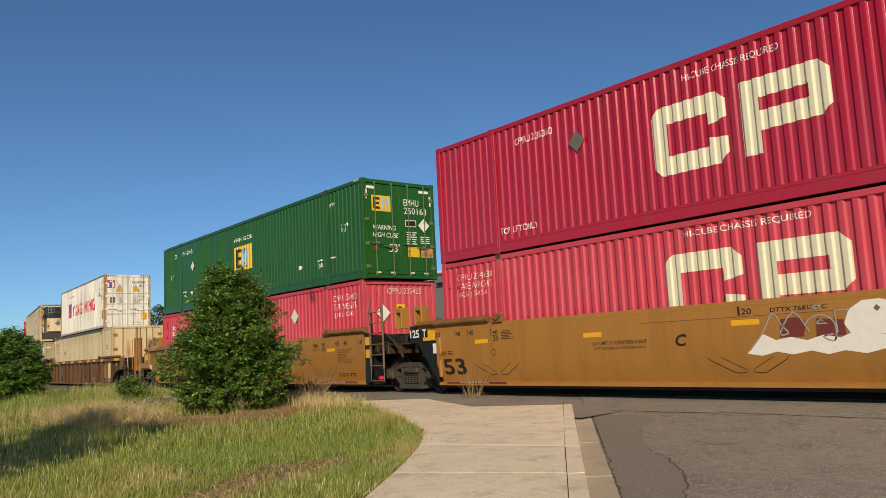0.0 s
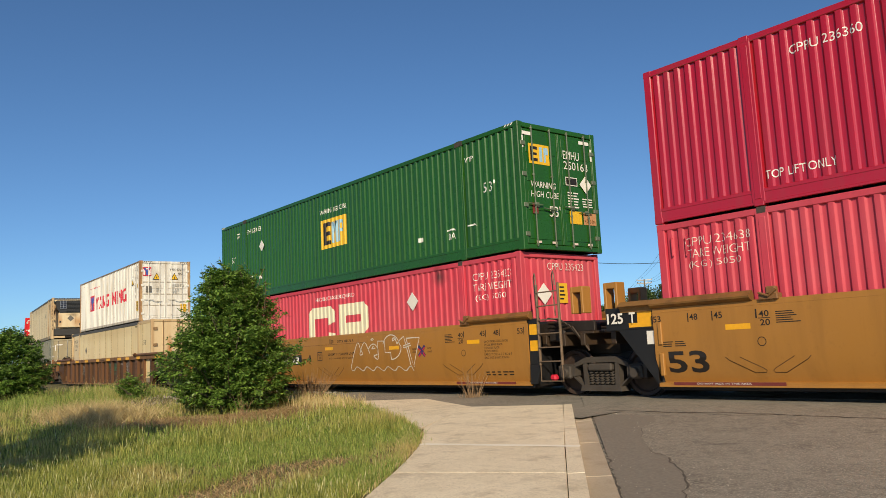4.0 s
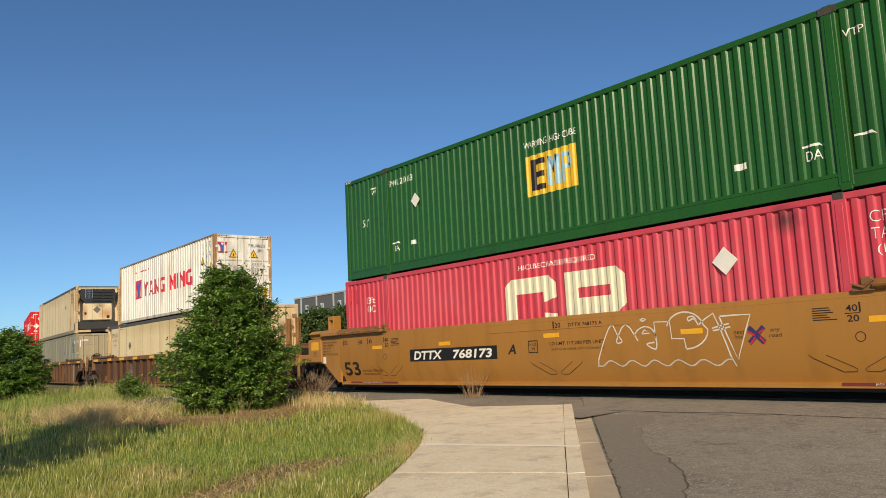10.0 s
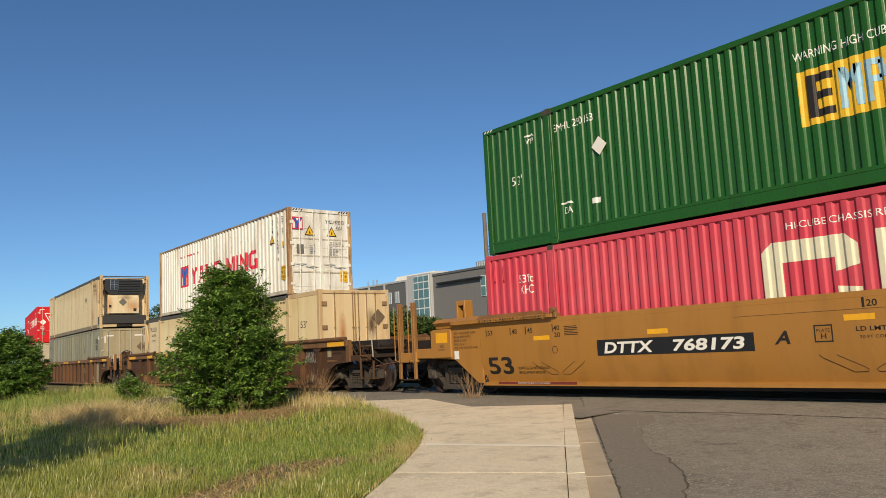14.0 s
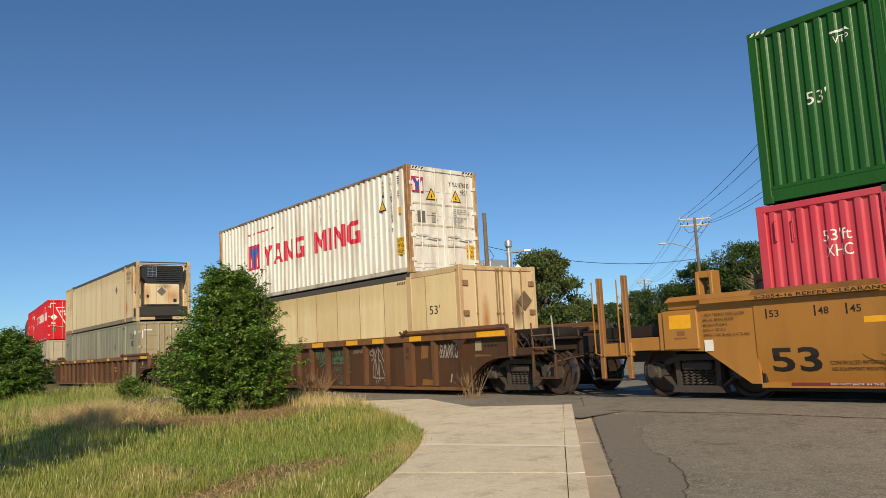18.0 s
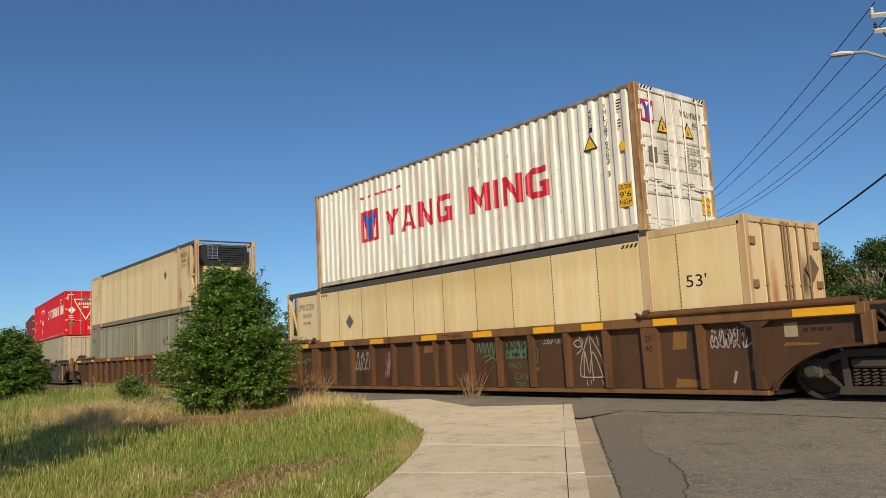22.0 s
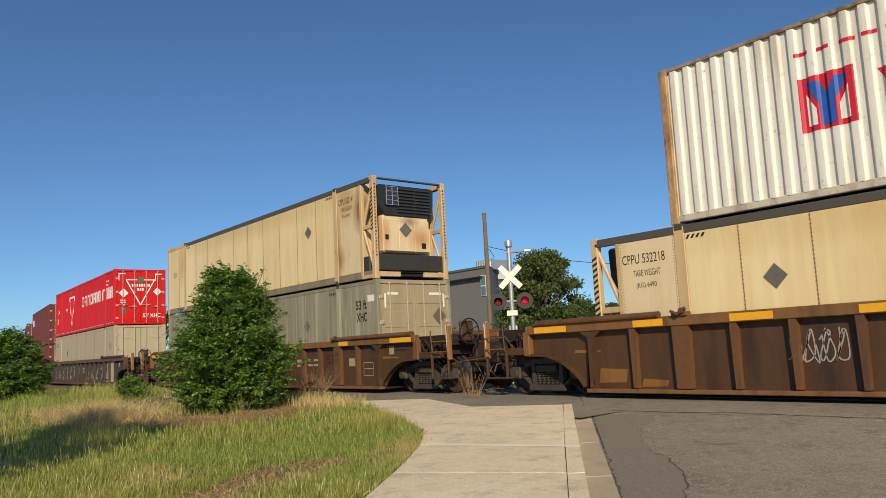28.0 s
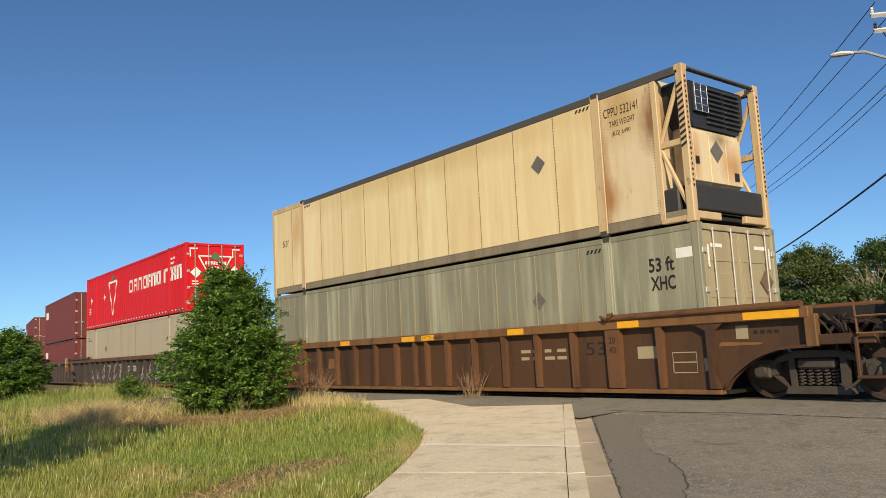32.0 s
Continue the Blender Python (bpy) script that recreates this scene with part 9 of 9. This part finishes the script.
def build_town():
    b = thing("industrial_building", "plain grey industrial building with a tall glazed corner", "building", at=pose(0, 60, 0))
    part("wall", Shape().prism([(-80.9, 0), (-66.0, 0), (-72.0, 7.0), (-97, 22), (-104, 22)], 0, 10.3, 2), GREYWALL, b)
    part("wall", Shape().box(-81.4, -76.4, -0.35, 6, 0, 10.75, 0.04), PALEWALL, b, "paler corner bay")
    part("parapet", Shape().prism([(-81.0, -0.12), (-65.9, -0.12), (-71.9, 7.1), (-97, 22.1), (-104.1, 22.1)], 10.25, 10.5, 2), DARKWALL, b)
    window(b, -79.9, -76.7, -0.36, 5.2, 10.5, (-78.9, -77.8), (6.4, 7.6, 8.8, 9.7))
    window(b, -67.4, -66.5, -0.02, 7.0, 9.4, (), (8.2,))
    part("canopy", Shape().box(-75.2, -67.0, -0.5, 0.0, 9.1, 9.3, 0.02), BLACK, b)
    part("roof_unit", Shape().box(-71.6, -68.9, 3, 6, 10.4, 11.6, 0.06), GALV, b, "grey rooftop unit")
    for i in range(6):
        part("louvre", Shape().box(-71.4 + 0.42 * i, -71.2 + 0.42 * i, 2.92, 3.02, 10.6, 11.5, 0.01), GALV, b)
    o = thing("office_building", "dark grey office building with pale strips and small windows", "building", at=pose(0, 80, 0))
    part("wall", Shape().box(-150, -104, 0, 24, 0, 13.2, 0.05), DARKWALL, o)
    part("parapet", Shape().box(-150.1, -103.9, -0.12, 24.1, 13.1, 13.45, 0.04), PALEWALL, o)
    for x in (-147, -140.5, -133.8, -129.5, -121, -116, -109.2, -104.3):
        part("pilaster", Shape().box(x - 0.22, x + 0.22, -0.14, 0.02, 0, 13.2, 0.02), PALEWALL, o)
    for z in (1.0, 5.6, 9.6):
        for x in (-144.6, -138.4, -131.6, -126.8, -122.9, -118.6, -114.5, -112.2, -106.4):
            window(o, x - 0.62, x + 0.62, -0.02, z, z + 2.0, (x,), (), DARKGLASS)
    part("roof_vault", Shape().prism([(-119.5, 13.3), (-117.6, 14.8), (-106.5, 14.8), (-103.6, 13.3)], 4, 20), WHITEPAINT, o, "pale low roof hall")
    for x in (-127.5, -125.5, -124.2):
        part("vent_stack", Shape().tube([(x, 4, 13.2), (x, 4, 15.0)], 0.16, 8), GALV, o)
    # trees, hedges and far woods; place, height, crown radius
    for i, (x, y, h, r, n) in enumerate(((-33.6, 34.9, 7.0, 2.6, 8500), (-36.6, 37.2, 6.8, 2.6, 7000), (-35.6, 54.6, 6.9, 2.6, 8000), (-31.6, 54.6, 7.9, 3.3, 13000), (-28.2, 57.0, 7.3, 2.9, 8000),
                                         (-25.4, 53.2, 6.9, 2.8, 8500), (-22.7, 57.0, 7.0, 3.0, 8500), (-19.6, 55.0, 6.0, 2.8, 8000), (-15.5, 55.0, 6.2, 3.0, 8000), (-38.9, 57.5, 5.6, 2.4, 5600), (-33.4, 59.0, 7.2, 3.2, 7000), (-53.6, 62.0, 5.3, 2.5, 4200), (-50.0, 60.6, 5.0, 2.4, 4200), (-46.6, 62.0, 5.7, 2.7, 4800), (-43.2, 60.0, 5.9, 2.6, 4800), (-85.1, 29.2, 7.3, 2.6, 2600))):
        tree(x, y, h, r, 40 + i, PALE_LEAF if i in (0, 4, 5) else TREE_LEAF, 0.18, int(n * 2.3), "full green deciduous tree beyond the track" if i not in (4, 5) else "pale green thin-crowned tree beyond the track", group="trees beyond the track", low=0.16)
    for i, (x, y, h, r, n) in enumerate(((-43.5, 24.7, 3.9, 2.3, 3200), (-44.3, 27.3, 4.2, 2.4, 3200), (-41.6, 27.7, 3.7, 2.4, 3200), (-38.8, 28.3, 3.4, 2.3, 3000), (-35.5, 27.7, 2.9, 1.9, 2400), (-47.5, 25.5, 3.8, 2.4, 2600),
                                         (-29.8, 47.5, 3.4, 2.4, 2600), (-26.3, 47.0, 3.6, 2.4, 2600), (-22.8, 46.5, 3.4, 2.6, 2600), (-19.0, 46.0, 3.6, 2.6, 2600), (-15.5, 46.0, 3.2, 2.4, 2200), (-33.2, 49.0, 3.3, 2.0, 2200), (-31.0, 33.0, 3.2, 1.8, 2200))):
        tree(x, y, h, r, 70 + i, TREE_LEAF if i != 3 else PALE_LEAF, 0.20, int(n * 2.4), "overgrown green shrub beyond the track", "shrub", "shrub", 0.03, "shrubs beyond the track")
    rng = np.random.default_rng(5)
    n = 26000
    t = rng.random(n)
    x = -175 + 165 * t + rng.normal(size=n) * 1.5
    y = np.interp(t, [0, 0.25, 0.45, 0.6, 0.8, 1], [95, 135, 150, 135, 120, 120]) + rng.normal(size=n) * 3
    top = 9.6 + 1.3 * np.sin(x * 0.23) + 0.9 * np.sin(x * 0.61 + 1)
    pts = np.stack([x, y, rng.random(n) ** 0.7 * top], 1)
    ob = new("far_woods", leaves("far_woods", pts, 0.75, TREE_LEAF, rng))
    tagged(ob, "far line of dark green woods", "woods", kind="stuff")
    # bare branches among the trees
    for x, y, z, seed, ang in ((-27.6, 51.0, 4.2, 1, 150), (-21.3, 51.5, 3.0, 2, 100)):
        rnd = random.Random(seed)
        t = thing("dead_tree", "bleached leafless branches leaning out of the trees", "dead tree", at=pose(x, y, 0.1))
        w = Shape()
        limb(w, (0.6, 0, 0), (0, 0, z), 0.10, 0.06, rnd, 0.05)
        for i in range(26):
            a = radians(ang + rnd.uniform(-38, 38))
            ln = rnd.uniform(1.2, 2.8)
            e = (ln * math.cos(a) * 0.95, rnd.uniform(-0.8, 0.8), z + ln * math.sin(a) * 0.75)
            pts = limb(w, (rnd.uniform(-0.1, 0.1), 0, z - rnd.uniform(0, 1.2)), e, 0.032, 0.008, rnd, 0.06)
            for k in (2, 3, 4):
                limb(w, pts[k], pts[k] + Vector((rnd.uniform(-0.6, 0.2), rnd.uniform(-0.3, 0.3), rnd.uniform(-0.1, 0.6))), 0.012, 0.004, rnd, 0.05)
        part("bough", w, DRY_WOOD, t)
    # the tree behind the camera whose shade lies on the grass
    tree(-5.9, -4.5, 8.4, 2.4, 99, TREE_LEAF, 0.24, 3000, "leafy tree that shades the grass beside the walk", low=0.5)
    crossing_signal(-17.24, 16.55)
    poles = [(-7.9, 23.9), (-33.35, 51.55), (-72.25, 97.06), (-102.3, 129.4)]
    for i, (x, y) in enumerate(poles):
        utility_pole(x, y, 10.0 if i else 10.05, (8.9, 1.72) if i == 0 else (8.2, 2.2))
    for (x0, y0), (x1, y1) in zip(poles, poles[1:]):
        for z, k, near_z, near_k, drop in ((10.1, -1.06, 10.42, -0.95, 0.55), (10.15, -0.56, 10.02, -0.6, 0.55), (10.1, 1.06, 10.6, 1.38, 0.55), (9.6, 0.54, 9.2, 0.5, 0.8), (9.6, 1.0, 9.75, 1.35, 0.95)):
            u, w = (near_k, near_z) if x0 > -20 else (k, z)
            cable((x0 + ACROSS.x * u, y0 + ACROSS.y * u, w), (x1 + ACROSS.x * k, y1 + ACROSS.y * k, z), drop, 0.014)
        if x0 < -20:
            cable((x0, y0, 6.1), (x1, y1, 6.1), 0.5, 0.02)
    cable((-7.4, 19.9, 4.95), (-20.2, 35.6, 4.45), 0.15, 0.028, "thick black cable over the road")
    t = thing("old_pole", "bare grey wooden pole beside the road", "pole", at=pose(-35.57, 32.23, 0.1))
    part("pole", Shape().tube([(0, 0, -0.3), (0.03, 0, 5), (0, 0, 9.35)], 0.16, 10, 0.12), WOOD, t)
    part("bracket", Shape().tube([(0, 0, 7.2), (0.15, 0.2, 7.0), (0.3, 0.35, 6.6), (0.1, 0.15, 6.3)], 0.02, 5), CABLE, t)
    cable((-35.5, 32.3, 7.35), (-33.35, 51.5, 7.0), 0.7, 0.02)
    for i, (x, y) in enumerate(((-58, 75), (-88, 118))):
        s = thing("street_lamp", "slim grey street lamp along the far road", "street lamp", "far street lamps", at=pose(x, y, 0.1))
        part("pole", Shape().tube([(0, 0, 0), (0, 0, 6.3)], 0.07, 8), GALV, s)
        part("lamp_arm", Shape().tube([(0, 0, 6.3), (0.4, 0.3, 6.8), (1.5, 1.3, 6.9)], 0.04, 6), GALV, s)


build_ground()
build_road()
build_walk()
build_track()
build_town()
build_train()
build_plants()


def motions():
    times = [0.5 * i for i in range(65)]
    for ob, x, half, z in TRAIN:
        walk(ob, [(t, on_track(x + rolled(t), half, z)) for t in times])
    for ob, x, y, z in WHEELS:
        walk(ob, [(0.2 * i, pose(x, y, z, 0, math.degrees(rolled(0.2 * i) / 0.457), 0)) for i in range(161)])


motions()
